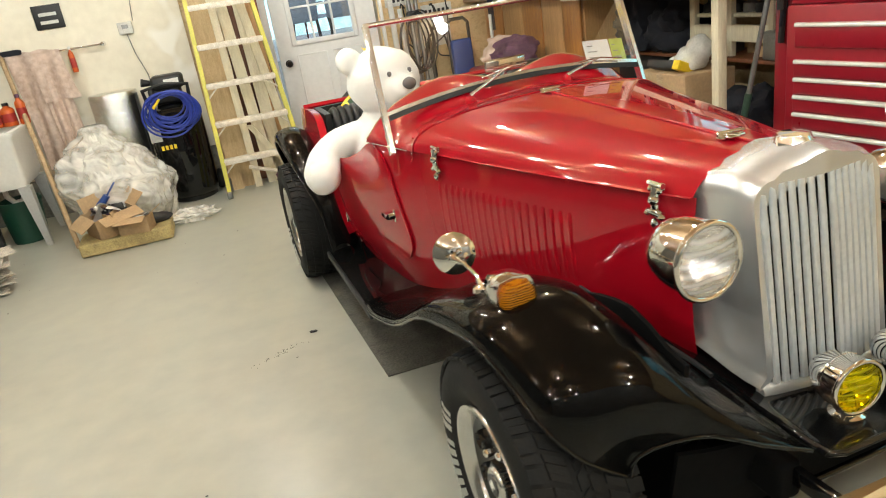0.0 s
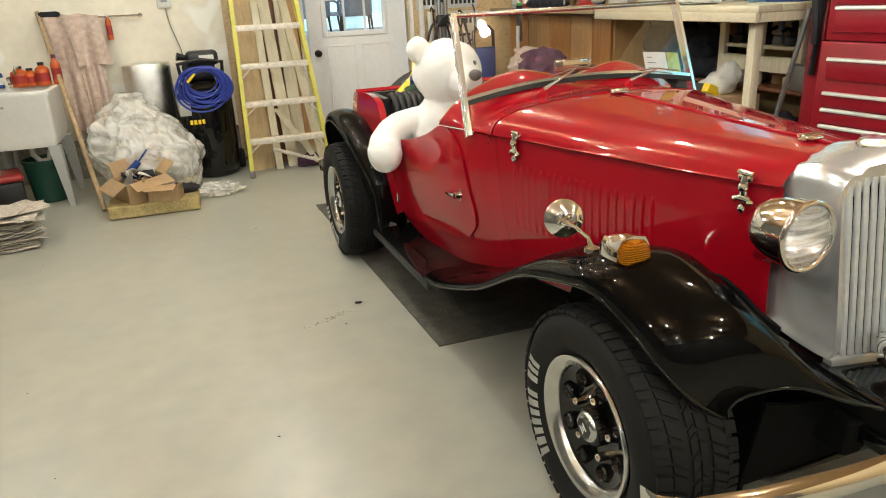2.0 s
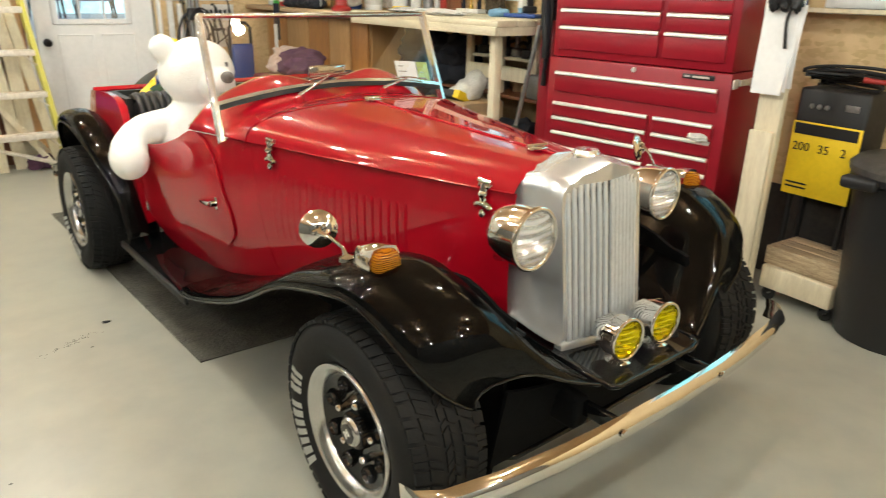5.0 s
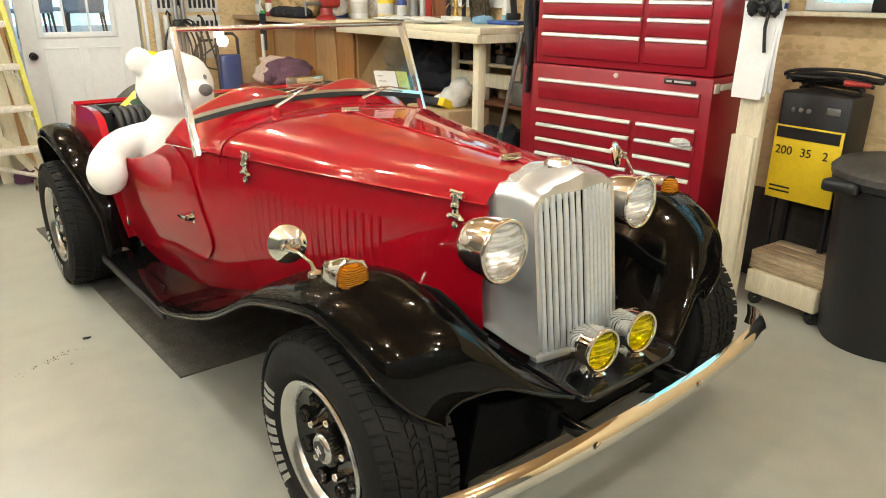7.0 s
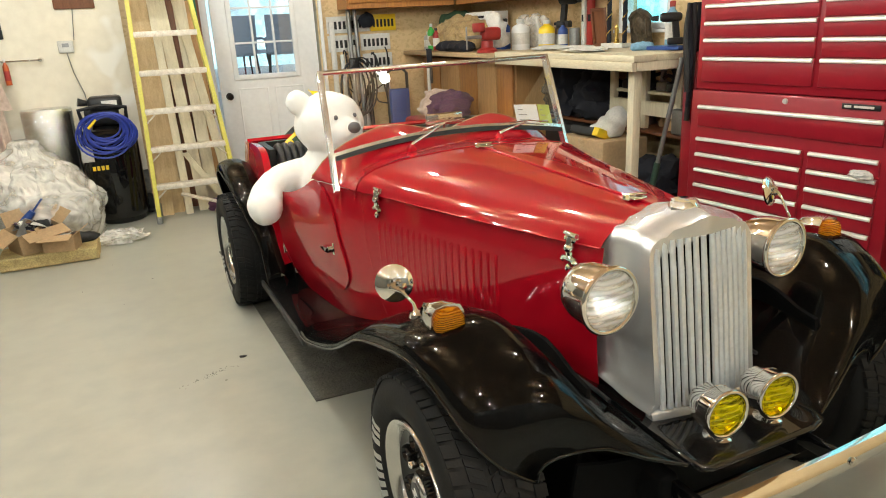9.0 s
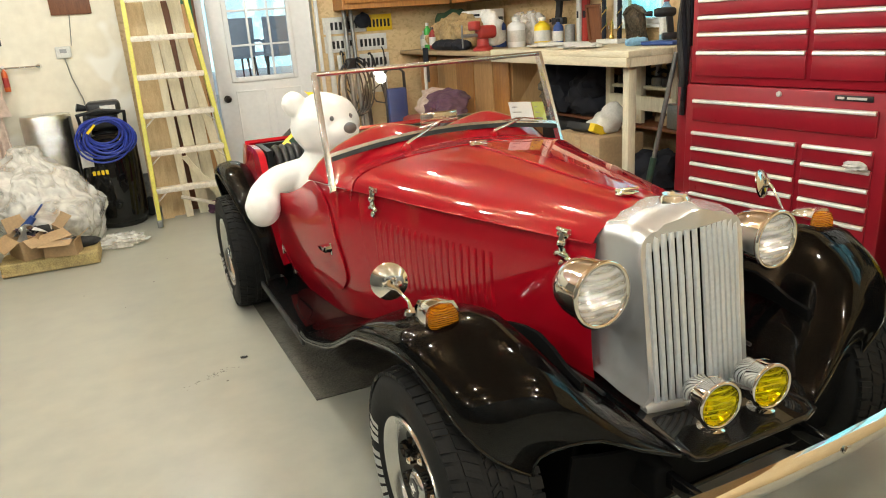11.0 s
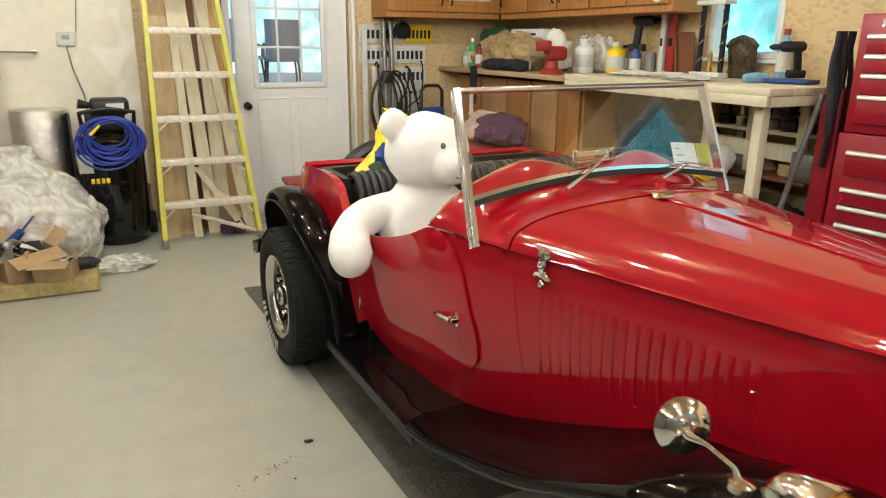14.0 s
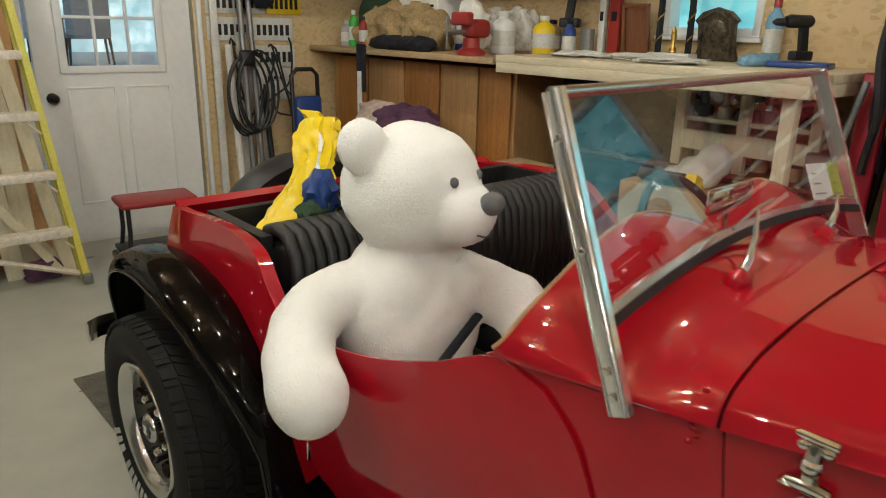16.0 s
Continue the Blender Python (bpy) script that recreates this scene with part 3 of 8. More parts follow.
for p, q, b0, b1 in ((Vector((-0.212, 1.146, 0.976)), Vector((-0.030, 1.214, 1.038)), Vector((-0.131, 1.205, 1.021)), Vector((0.066, 1.224, 1.043))), (Vector((0.200, 1.168, 0.974)), Vector((0.372, 1.214, 1.008)), Vector((0.275, 1.212, 1.005)), Vector((0.476, 1.211, 0.990)))):
    bm = B()
    lathe(bm, [(0.022, -0.022), (0.020, -0.006), (0.015, 0.002), (0.008, 0.008), (0.001, 0.009)], Matrix.Translation(p - Vector((0, 0, 0.006))) @ pose(0, 0, 0, 18), 16)
    part("wiper_base", bm, "red", car)
    bm = B()
    tube(bm, [p, p.lerp(q, 0.12) + Vector((0, -0.006, 0.004)), p.lerp(q, 0.5) + Vector((0, -0.008, 0.003)), q], [0.0085, 0.0075, 0.0055, 0.003], 8)
    wiper = part("wiper_arm", bm, "brightalu", car, "bright metal wiper arm")
    bm = B()
    tube(bm, [b0 + Vector((0, 0.004, 0)), q + Vector((0, 0.006, 0)), b1 + Vector((0, 0.004, 0))], 0.0032, 6)
    part("wiper_blade", bm, "steel", wiper)
# stickers and mirror on the windscreen
bm = B()
box(bm, (0, 1.285, 1.045), (0.17, 0.015, 0.05), 0.006)
tube(bm, [(0, 1.29, 0.97), (0, 1.29, 1.03)], 0.006, 8)
part("rear_view_mirror", bm, "chrome", car)

# radiator
SHELL = [(0.02, 0.186, 0.918), (-0.005, 0.182, 0.926), (-0.04, 0.180, 0.935), (-0.085, 0.180, 0.938), (-0.118, 0.176, 0.934), (-0.136, 0.170, 0.926)]
RX = 0.022


def rake(y, z):
    """The front of the radiator leans back towards its top."""
    return y - 0.055 * max(0.0, 0.92 - z) / 0.45


def shell_ring(y, w, zt, vee, lean):
    r = 0.05
    base = 0.482 + 0.20 * y
    pts = [(-w - 0.020, base), (-w - 0.016, base + 0.010), (-w - 0.001, base + 0.024), (-w, 0.62)]
    pts += [(-w + r - r * math.cos(a), zt - 0.02 - r + r * math.sin(a)) for a in span(0, math.pi / 2, 6)]
    pts += [(-0.10, zt - 0.006), (-0.05, zt + 0.003), (-0.03, zt + 0.012), (-0.012, zt + 0.016), (-0.004, zt + 0.018)]
    pts += [(-x, z) for x, z in pts[::-1]]
    return [Vector((RX + x, rake(y, z) * lean + y * (1 - lean) - vee * max(0, 1 - abs(x) / 0.2), z)) for x, z in pts]


bm = B()
loft(bm, [shell_ring(y, w, z, 0.03 * k / 5, k / 5) for k, (y, w, z) in enumerate(SHELL)], False)
r0 = shell_ring(-0.136, 0.170, 0.926, 0.03, 1.0)
inner = [Vector((RX + (p.x - RX) * 0.90, p.y + 0.004, 0.448 + (p.z - 0.448) * 0.90 if p.z > 0.475 else 0.462)) for p in r0]
loft(bm, [r0, [p + Vector((0, -0.007, -0.003)) for p in r0], [Vector((p.x, p.y - 0.012, p.z)) for p in inner], [Vector((p.x, p.y + 0.02, p.z)) for p in inner]], False)
shell = part("radiator_shell", bm, "radshell", car, "brushed silver radiator shell")
bm = B()
loft(bm, [[Vector((RX + x, y + dy, z + dz)) for dy, dz in ((0, -0.018), (-0.014, -0.016), (-0.014, -0.004), (-0.006, 0.008), (0.010, 0.012), (0.012, -0.018))] for x, y, z in ((-0.182, -0.192, 0.450), (-0.09, -0.206, 0.447), (0, -0.222, 0.444), (0.09, -0.206, 0.447), (0.182, -0.192, 0.450))])
part("base_flange", bm, "radshell", shell)
bm = B()
loft(bm, [[Vector((RX + x, rake(-0.105, z) - 0.026 * (1 - abs(x) / 0.165), z)) for x in (-w, 0, w)] for w, z in ((0.162, 0.452), (0.162, 0.83), (0.148, 0.868), (0.115, 0.888))], False)
part("radiator_core", bm, "darkcore", car)
for s in (-1, 1):
    for k in range(7):
        x = 0.004 + 0.0218 * k
        zt = 0.893 - 0.014 * max(0, (x - 0.09) / 0.06) ** 2
        bm = B()
        rings = []
        for z in span(0.458, zt, 6):
            y = rake(-0.140, z) - 0.028 * (1 - x / 0.165)
            h = 1.0 if z < zt - 0.001 else 0.5
            rings.append([Vector((RX + s * (x + a), y - d * h, z)) for a, d in ((0.0014, -0.002), (0.0014, 0.002), (0.0045, 0.006), (0.0155, 0.006), (0.0186, 0.002), (0.0186, -0.002))])
        loft(bm, rings)
        part("grille_slat", bm, "slat", shell)
bm = B()
lathe(bm, [(0.042, -0.01), (0.042, 0.004), (0.036, 0.010), (0.034, 0.018), (0.001, 0.020)], Matrix.Translation((RX, -0.085, 0.948)), 8)
part("radiator_cap", bm, "chrome", shell, "chrome octagonal radiator cap")

# head lamps, fog lamps
for s in (-1, 1):
    hx, hy = (-0.320, -0.172) if s < 0 else (0.302, -0.122)
    m = pose(hx, hy, 0.806, 90, 0, 3) @ Matrix.Diagonal((0.90, 0.90, 0.80, 1))
    bm = B()
    lathe(bm, [(0.002, -0.115), (0.03, -0.110), (0.058, -0.09), (0.076, -0.055), (0.084, -0.015), (0.086, 0.02), (0.087, 0.06)], m, 36, True)
    lamp = part("headlamp", bm, "chrome", car, "round chrome headlamp")
    bm = B()
    tube(bm, [m @ Vector((0.086 * math.cos(a), 0.086 * math.sin(a), 0.062)) for a in span(0, 2 * math.pi, 40)[:-1]], 0.007, 8, closed_path=True)
    part("headlamp_rim", bm, "chrome", lamp)
    bm = B()
    lathe(bm, [(0.001, -0.03), (0.04, -0.015), (0.07, 0.02), (0.086, 0.055)], m, 36, True)
    part("reflector", bm, material("lamp_reflector", (0.92, 0.91, 0.90), 0.16, metal=1.0, var=0.05, bump=0.25, bscale=45), lamp)
    bm = B()
    lathe(bm, [(0.084, 0.058), (0.07, 0.070), (0.04, 0.079), (0.001, 0.082)], m, 36, True)
    part("lens", bm, "clear", lamp)
    bm = B()
    tube(bm, [(hx, hy + 0.04, 0.74), (hx * 0.85, -0.05, 0.70), (s * 0.17, -0.02, 0.66)], 0.014, 10)
    part("lamp_bracket", bm, "black", lamp)
    m = pose(0.025 + s * 0.086, -0.330, 0.502, 90, 0, -4)
    bm = B()
    lathe(bm, [(0.001, -0.085), (0.03, -0.08), (0.05, -0.055), (0.058, -0.02), (0.060, 0.018)], m, 30, True)
    fog = part("fog_lamp", bm, "chrome", car, "small chrome fog lamp with yellow lens")
    for k in range(6):
        bm = B()
        tube(bm, [m @ Vector(((0.056 - 0.007 * k) * math.cos(a), (0.056 - 0.007 * k) * math.sin(a), -0.022 - 0.011 * k)) for a in span(0, 2 * math.pi, 24)[:-1]], 0.003, 6, closed_path=True)
        part("rib", bm, "chrome", fog)
    bm = B()
    tube(bm, [m @ Vector((0.059 * math.cos(a), 0.059 * math.sin(a), 0.02)) for a in span(0, 2 * math.pi, 30)[:-1]], 0.006, 8, closed_path=True)
    part("fog_rim", bm, "chrome", fog)
    bm = B()
    lathe(bm, [(0.001, -0.02), (0.03, -0.008), (0.054, 0.015)], m, 30, True)
    part("fog_reflector", bm, "chrome", fog)
    bm = B()
    lathe(bm, [(0.055, 0.018), (0.04, 0.026), (0.02, 0.030), (0.001, 0.031)], m, 30, True)
    part("fog_lens", bm, "yellowlens", fog)
    bm = B()
    lathe(bm, [(0.034, 0.0), (0.036, 0.008), (0.024, 0.014), (0.016, 0.03), (0.014, 0.05)], Matrix.Translation((0.025 + s * 0.086, -0.325, 0.424)), 20)
    part("fog_mount", bm, "chrome", fog)

# stations of a front wing, front to back: y, outer edge, its height, crown, forward pull of the inner edge
WING = [(-0.285, 0.555, 0.445, 0.515, 0.105), (-0.283, 0.61, 0.485, 0.575, 0.09), (-0.272, 0.662, 0.53, 0.625, 0.075), (-0.232, 0.705, 0.59, 0.685, 0.05), (-0.137, 0.732, 0.660, 0.742, 0.02), (-0.03, 0.755, 0.695, 0.765, 0), (0.18, 0.765, 0.650, 0.713, 0), (0.3, 0.770, 0.61, 0.655, 0), (0.6, 0.762, 0.455, 0.494, 0), (1.0, 0.745, 0.310, 0.338, 0), (1.22, 0.725, 0.248, 0.285, 0)]

# front apron and chassis
bm = B()
grid(bm, lambda u, v: Vector((0.005 + (u - 0.5) * (0.415 + 0.03 * v), -0.405 + 0.5 * v, 0.418 + 0.04 * v + 0.022 * (abs(u - 0.5) * 2) ** 8)), 18, 10, 0.010)
apron = part("front_apron", bm, "black", car)
bm = B()
tube(bm, [(-0.203, -0.20, 0.440), (-0.203, -0.375, 0.438), (-0.19, -0.402, 0.430), (-0.16, -0.408, 0.424), (0.17, -0.408, 0.424), (0.20, -0.402, 0.430), (0.213, -0.375, 0.438), (0.213, -0.20, 0.440)], 0.008, 8)
part("apron_bead", bm, "black", apron)
for nm, c, d in (("engine_pan", (0, 0.6, 0.31), (0.62, 1.3, 0.14)), ("floor_pan", (0, 1.95, 0.24), (0.96, 1.38, 0.08)), ("tail_frame", (0, 2.68, 0.32), (0.9, 0.2, 0.18)), ("axle_beam", (0, -0.02, 0.22), (0.9, 0.06, 0.04)), ("frame_rail", (-0.23, -0.08, 0.34), (0.06, 0.54, 0.09)), ("frame_rail", (0.23, -0.08, 0.34), (0.06, 0.54, 0.09))):
    bm = B()
    box(bm, c, d, 0.01)
    part(nm, bm, "darkcore", car)
for y, r in ((0.0, 0.035), (2.39, 0.04)):
    bm = B()
    tube(bm, [(-0.62, y, 0.305), (0.62, y, 0.305)], r, 10)
    part("axle", bm, "darkcore", car)
bm = B()
loft(bm, [[Vector((x, y + dy, 0.385 + dz)) for dy, dz in ((-0.012, -0.036), (0.010, -0.026), (0.017, 0), (0.010, 0.026), (-0.012, 0.036), (-0.006, 0))] for x, y in ((-0.79, 2.93), (-0.785, 2.965), (-0.74, 2.995), (-0.4, 3.03), (0, 3.04), (0.4, 3.03), (0.74, 2.995), (0.785, 2.965), (0.79, 2.93))])
part("rear_bumper", bm, "chrome", car, "curved chrome rear bumper blade")
for s in (-1, 1):
    bm = B()
    box(bm, (s * 0.3, 2.90, 0.36), (0.03, 0.26, 0.04), 0.004)
    part("bumper_bracket", bm, "black", car)
for s in (-1, 1):
    bm = B()
    def arch(u, v, s=s):
        y = -0.24 + 0.86 * u
        top = lerp([(w[0], w[3]) for w in WING], max(y, -0.2)) - 0.10
        return Vector((s * (0.44 - 0.06 * v), y, 0.17 + (top - 0.17) * v))
    grid(bm, arch, 14, 6, 0.012)
    part("inner_arch", bm, "darkcore", car, "matt black inner wheel arch panel")
bm = B()
grid(bm, lambda u, v: Vector((-0.455 + 0.95 * u, -0.245 - 0.05 * v, 0.205 + (0.205 + 0.05 * abs(2 * u - 1) ** 3) * v)), 14, 4, 0.010)
part("front_pan", bm, "darkcore", car)
bm = B()
tube(bm, [(-0.43, 0.02, 0.24), (-0.425, -0.16, 0.21), (-0.41, -0.215, 0.203), (-0.36, -0.245, 0.20), (0.0, -0.25, 0.20), (0.36, -0.245, 0.20), (0.41, -0.215, 0.203), (0.425, -0.16, 0.21), (0.43, 0.02, 0.24)], 0.009, 8)
part("anti_roll_bar", bm, "black", car)
for s in (-1, 1):
    bm = B()
    box(bm, (s * 0.215, -0.285, 0.352), (0.020, 0.335, 0.042), 0.004)
    part("bumper_bracket", bm, "black", car)
bm = B()
BUM = [(-0.80, -0.33), (-0.79, -0.37), (-0.74, -0.405), (-0.6, -0.435), (-0.4, -0.457), (-0.2, -0.468), (0, -0.472), (0.2, -0.468), (0.4, -0.457), (0.6, -0.435), (0.74, -0.405), (0.79, -0.37), (0.80, -0.33)]
loft(bm, [[Vector((x, y + dy, 0.345 + dz)) for dy, dz in ((0.012, -0.036), (-0.004, -0.030), (-0.014, -0.014), (-0.017, 0), (-0.014, 0.014), (-0.004, 0.030), (0.012, 0.036), (0.006, 0))] for x, y in BUM])
bumper = part("front_bumper", bm, "chrome", car, "curved chrome front bumper blade")
for x in (-0.23, 0.23):
    bm = B()
    lathe(bm, [(0.012, 0), (0.011, 0.006), (0.001, 0.009)], pose(x, -0.484, 0.352, 90), 12)
    part("bolt", bm, "chrome", bumper)

# wings
RZC = [(1.885, 0.30), (1.89, 0.42), (1.93, 0.54), (2.0, 0.64), (2.1, 0.725), (2.22, 0.778), (2.37, 0.80), (2.52, 0.78), (2.65, 0.715), (2.75, 0.62), (2.83, 0.49), (2.86, 0.40)]


def wing(z, d, o, i, y, s, deep=0.17, pull=0.0):
    """A section of a wing, from its outer edge inwards."""
    w = o - i
    outer = [(1.0, -d), (1.002, -d * 0.78), (0.99, -d * 0.56), (0.955, -0.34 * d), (0.88, -0.16 * d), (0.76, -0.045 * d), (0.66, 0)]
    if y > 1.5:
        inside = [(0.5, -0.006), (0.38, -0.022), (0.27, -0.05), (0.16, -0.09), (0.07, -0.13), (0.0, -deep)]
    else:
        flat = 1.0 if y < 0.25 else max(0.06, 1 - (y - 0.2) / 0.35)
        inside = [(0.54, -0.05 * deep * flat), (0.40, -0.32 * deep * flat), (0.28, -0.58 * deep * flat), (0.17, -0.76 * deep * flat), (0.07, -0.9 * deep * flat), (0.0, -deep * flat)]
    return [Vector((s * (i + w * a), y - pull * (1 - a), z + b)) for a, b in outer + inside]


def wing_in(y, crown):
    """The inner edge of a front wing: x, and its drop below the crown."""
    k = max(0.0, min(1.0, y / 0.25))
    x = 0.222 + (max(0.27, lerp(WID, y) - 0.05) - 0.222) * k
    d = crown - 0.462 + 0.02 * max(0.0, min(1.0, (-y - 0.1) / 0.18))
    old = 0.15 + 0.06 * max(0, min(1, 1 - abs(y) / 0.5)) if y < 0.8 else 0.15 - 0.3 * (y - 0.8)
    return x, max(0.05, d + (old - d) * k)


for s in (-1, 1):
    bm = B()
    rows = []
    for q in span(0, 3, 21) + span(3, 10, 49)[1:]:
        y, o, lip, crown, pull = (lerp([(k, w[c]) for k, w in enumerate(WING)], q) for c in range(5))
        i, deep = wing_in(y, crown)
        rows.append(wing(crown, crown - lip, o, i, y, s, deep, pull))
    loft(bm, rows, False)
    bmesh.ops.solidify(bm, geom=bm.faces[:], thickness=0.008)
    wf = part("front_wing", bm, "black", car, "glossy black sweeping front wing")
    bm = B()
    tube(bm, rows[0][:0:-1] + [r[0] for r in rows], 0.0045, 8)
    part("wing_bead", bm, "black", wf)
    bm = B()
    tube(bm, [rows[k][11] + Vector((0, 0, 0.012)) for k in range(28, 50)], 0.006, 6)
    part("wing_piping", bm, "blackplastic", wf)
    bm = B()
    rows = [wing(lerp(RZC, y), 0.058, 0.80 - 0.10 * abs((y - 2.37) / 0.5) ** 3, 0.57, y, s, 0.10) for y in span(1.885, 2.86, 44)]
    loft(bm, rows, False)
    bmesh.ops.solidify(bm, geom=bm.faces[:], thickness=0.008)
    wr = part("rear_wing", bm, "black", car, "glossy black rear wing")
    bm = B()
    tube(bm, [r[0] for r in rows], 0.004, 8)
    part("wing_bead", bm, "black", wr)
    # running board
    bm = B()
    grid(bm, lambda u, v, s=s: Vector((s * (0.50 + 0.225 * v), 1.19 + 0.77 * u, 0.272 - 0.024 * min(1, u * 4) + 0.012 * (1 - v) - 0.01 * v**6)), 16, 10, 0.016)
    board = part("running_board", bm, "black", car)
    bm = B()
    box(bm, (s * 0.725, 1.56, 0.238), (0.014, 0.80, 0.032), 0.005)
    part("board_edge", bm, "blackplastic", board)
    # lamp and mirror on the wing
    bm = B()
    loft(bm, [[Vector((s * 0.645 + x * w, y, 0.748 + z * h)) for x, z in ((-1, 0), (-0.95, 0.6), (-0.7, 0.95), (0, 1.05), (0.7, 0.95), (0.95, 0.6), (1, 0))] for y, w, h in ((0.048, 0.026, 0.026), (0.025, 0.040, 0.050), (-0.02, 0.044, 0.058), (-0.050, 0.045, 0.060))])
    turn = part("turn_lamp", bm, "chrome", car, "chrome turn signal lamp with amber lens")
    bm = B()
    loft(bm, [[Vector((s * 0.645 + x * w, y, 0.752 + z * h)) for x, z in ((-1, 0), (-0.95, 0.6), (-0.7, 0.95), (0, 1.05), (0.7, 0.95), (0.95, 0.6), (1, 0))] for y, w, h in ((-0.046, 0.039, 0.050), (-0.066, 0.037, 0.046), (-0.074, 0.028, 0.036))])
    part("amber_lens", bm, "amber", turn)
    mz = 0.79 if s < 0 else 0.84
    mm = Matrix.Translation((s * 0.68, 0.198, mz)) @ Vector((s * 0.38, -0.9, 0.22)).to_track_quat("Z", "Y").to_matrix().to_4x4()
    bm = B()
    lathe(bm, [(0.001, 0.012), (0.02, 0.0105), (0.04, 0.006), (0.050, -0.002), (0.049, -0.008), (0.001, -0.008)], mm, 36)
    mir = part("wing_mirror", bm, "chrome", car, "round chrome wing mirror on a stalk")
    bm = B()
    tube(bm, [mm @ Vector((0, -0.004, 0.010)), mm @ Vector((0, -0.01, 0.024)), Vector((s * 0.675, 0.15, mz - 0.01)), Vector((s * 0.668, 0.10, 0.765)), Vector((s * 0.665, 0.085, 0.735))], [0.012, 0.008, 0.0042, 0.0042, 0.009], 10)
    for a in (0.4, 2.0, 3.6, 5.2):
        lathe(bm, [(0.001, 0.020), (0.006, 0.018), (0.008, 0.010)], mm @ Matrix.Translation((0.014 * math.cos(a), 0.014 * math.sin(a), 0)), 8)
    lathe(bm, [(0.022, 0), (0.02, 0.01), (0.001, 0.018)], Matrix.Translation((s * 0.665, 0.085, 0.735)), 14)
    part("mirror_stalk", bm, "chrome", mir)

# wheels
RT = 0.310


def wheel_meshes():
    """Tyre, tread, marks, rim, spider, hub and nuts, axle along x, outer face towards -x."""
    out = []
    turn_x = pose(0, 0, 0, 0, -90, 0)
    bm = B()
    side = [(0.178, 0.085), (0.198, 0.103), (0.222, 0.1145), (0.25, 0.118), (0.278, 0.112), (0.296, 0.097), (0.304, 0.08)]
    prof = [(r, -x) for r, x in side] + [(0.305, 0)] + side[::-1]
    lathe(bm, prof, turn_x, 64, True)
    out.append(("tyre", bm, "rubber", ""))
    bm = B()
    for k in range(96):
        a = 2 * math.pi * k / 96
        for j, (x, w, sk) in enumerate(((-0.090, 0.034, 0.3), (-0.052, 0.037, 0.8), (-0.0, 0.044, 0.5), (0.052, 0.037, 0.8), (0.090, 0.034, 0.3))):
            b = a + (0.033 if j % 2 else 0)
            for f in (-1, 1) if j == 2 else (0,):
                q = []
                for dr in (-0.006, 0.005 if abs(x) < 0.08 else 0.003):
                    for dx, da in ((-0.5, -0.5), (0.5, -0.5), (0.5, 0.5), (-0.5, 0.5)):
                        ww = w if not f else 0.018
                        aa = b + (da * (0.046 + 0.010 * ((k * 7 + j * 3) % 3) / 2)) + sk * dx * 0.085 * (f if f else 1) + (0.03 * f) + 0.012 * math.sin(k * 2.3 + j)
                        r = 0.305 + dr - (0.006 if abs(x) > 0.08 and (dx * x) > 0 else 0)
                        q.append(bm.verts.new((x + f * 0.011 + dx * ww, r * math.cos(aa), r * math.sin(aa))))
                for i0 in ((4, 5, 6, 7), (0, 1, 5, 4), (1, 2, 6, 5), (2, 3, 7, 6), (3, 0, 4, 7)):
                    bm.faces.new([q[i] for i in i0])
    out.append(("tread", bm, "rubber", "deep blocky tyre tread"))
    bm = B()
    lathe(bm, [(0.176, 0.09), (0.186, 0.098), (0.190, 0.102), (0.187, 0.108), (0.178, 0.107), (0.171, 0.101), (0.160, 0.094), (0.154, 0.084), (0.150, 0.05)], turn_x, 56, True)
    out.append(("rim", bm, "alloy", "polished metal wheel rim"))
    bm = B()
    lathe(bm, [(0.154, 0.080), (0.147, 0.075), (0.118, 0.070), (0.09, 0.055), (0.06, 0.056), (0.001, 0.056)], turn_x, 48, True)
    out.append(("wheel_disc", bm, "black", "glossy black slotted wheel centre"))
    for k in range(8):
        a = 2 * math.pi * (k + 0.5) / 8
        bm = B()
        lathe(bm, [(0.022, 0.03), (0.024, 0.074), (0.020, 0.081), (0.016, 0.070), (0.001, 0.056)], turn_x @ Matrix.Translation((0.120 * math.cos(a), 0.120 * math.sin(a), 0)), 16)
        out.append(("disc_boss", bm, "black", ""))
    bm = B()
    loft(bm, [[turn_x @ Vector(((r if k % 2 else r - 0.005) * math.cos(math.pi * k / 30), (r if k % 2 else r - 0.005) * math.sin(math.pi * k / 30), z)) for k in range(60)] for r, z in ((0.056, 0.03), (0.052, 0.082), (0.043, 0.088))])
    out.append(("hub_barrel", bm, "black", ""))
    bm = B()
    lathe(bm, [(0.041, 0.085), (0.039, 0.094), (0.034, 0.097), (0.031, 0.095), (0.026, 0.0985), (0.001, 0.100)], turn_x, 36, True)
    out.append(("hub_cap", bm, "alloy", ""))
    bm = B()
    lathe(bm, [(0.028, 0.0985), (0.027, 0.1015), (0.001, 0.102)], turn_x, 8, True)
    out.append(("hub_badge", bm, "blackplastic", "octagonal hub badge"))
    bm = B()
    for y, z, h in ((-0.009, 0.0, 0.022), (0.009, 0, 0.022), (0, 0.0, 0.014)):
        box(bm, (-0.1025, y, z), (0.001, 0.004, h))
    out.append(("badge_mark", bm, "whiteletter", ""))
    for k in range(5):
        a = 2 * math.pi * k / 5 + 0.3
        bm = B()
        lathe(bm, [(0.012, 0.050), (0.0115, 0.080), (0.008, 0.086), (0.001, 0.088)], turn_x @ Matrix.Translation((0.078 * math.cos(a), 0.078 * math.sin(a), 0)), 6)
        out.append(("lug_nut", bm, "chrome", ""))
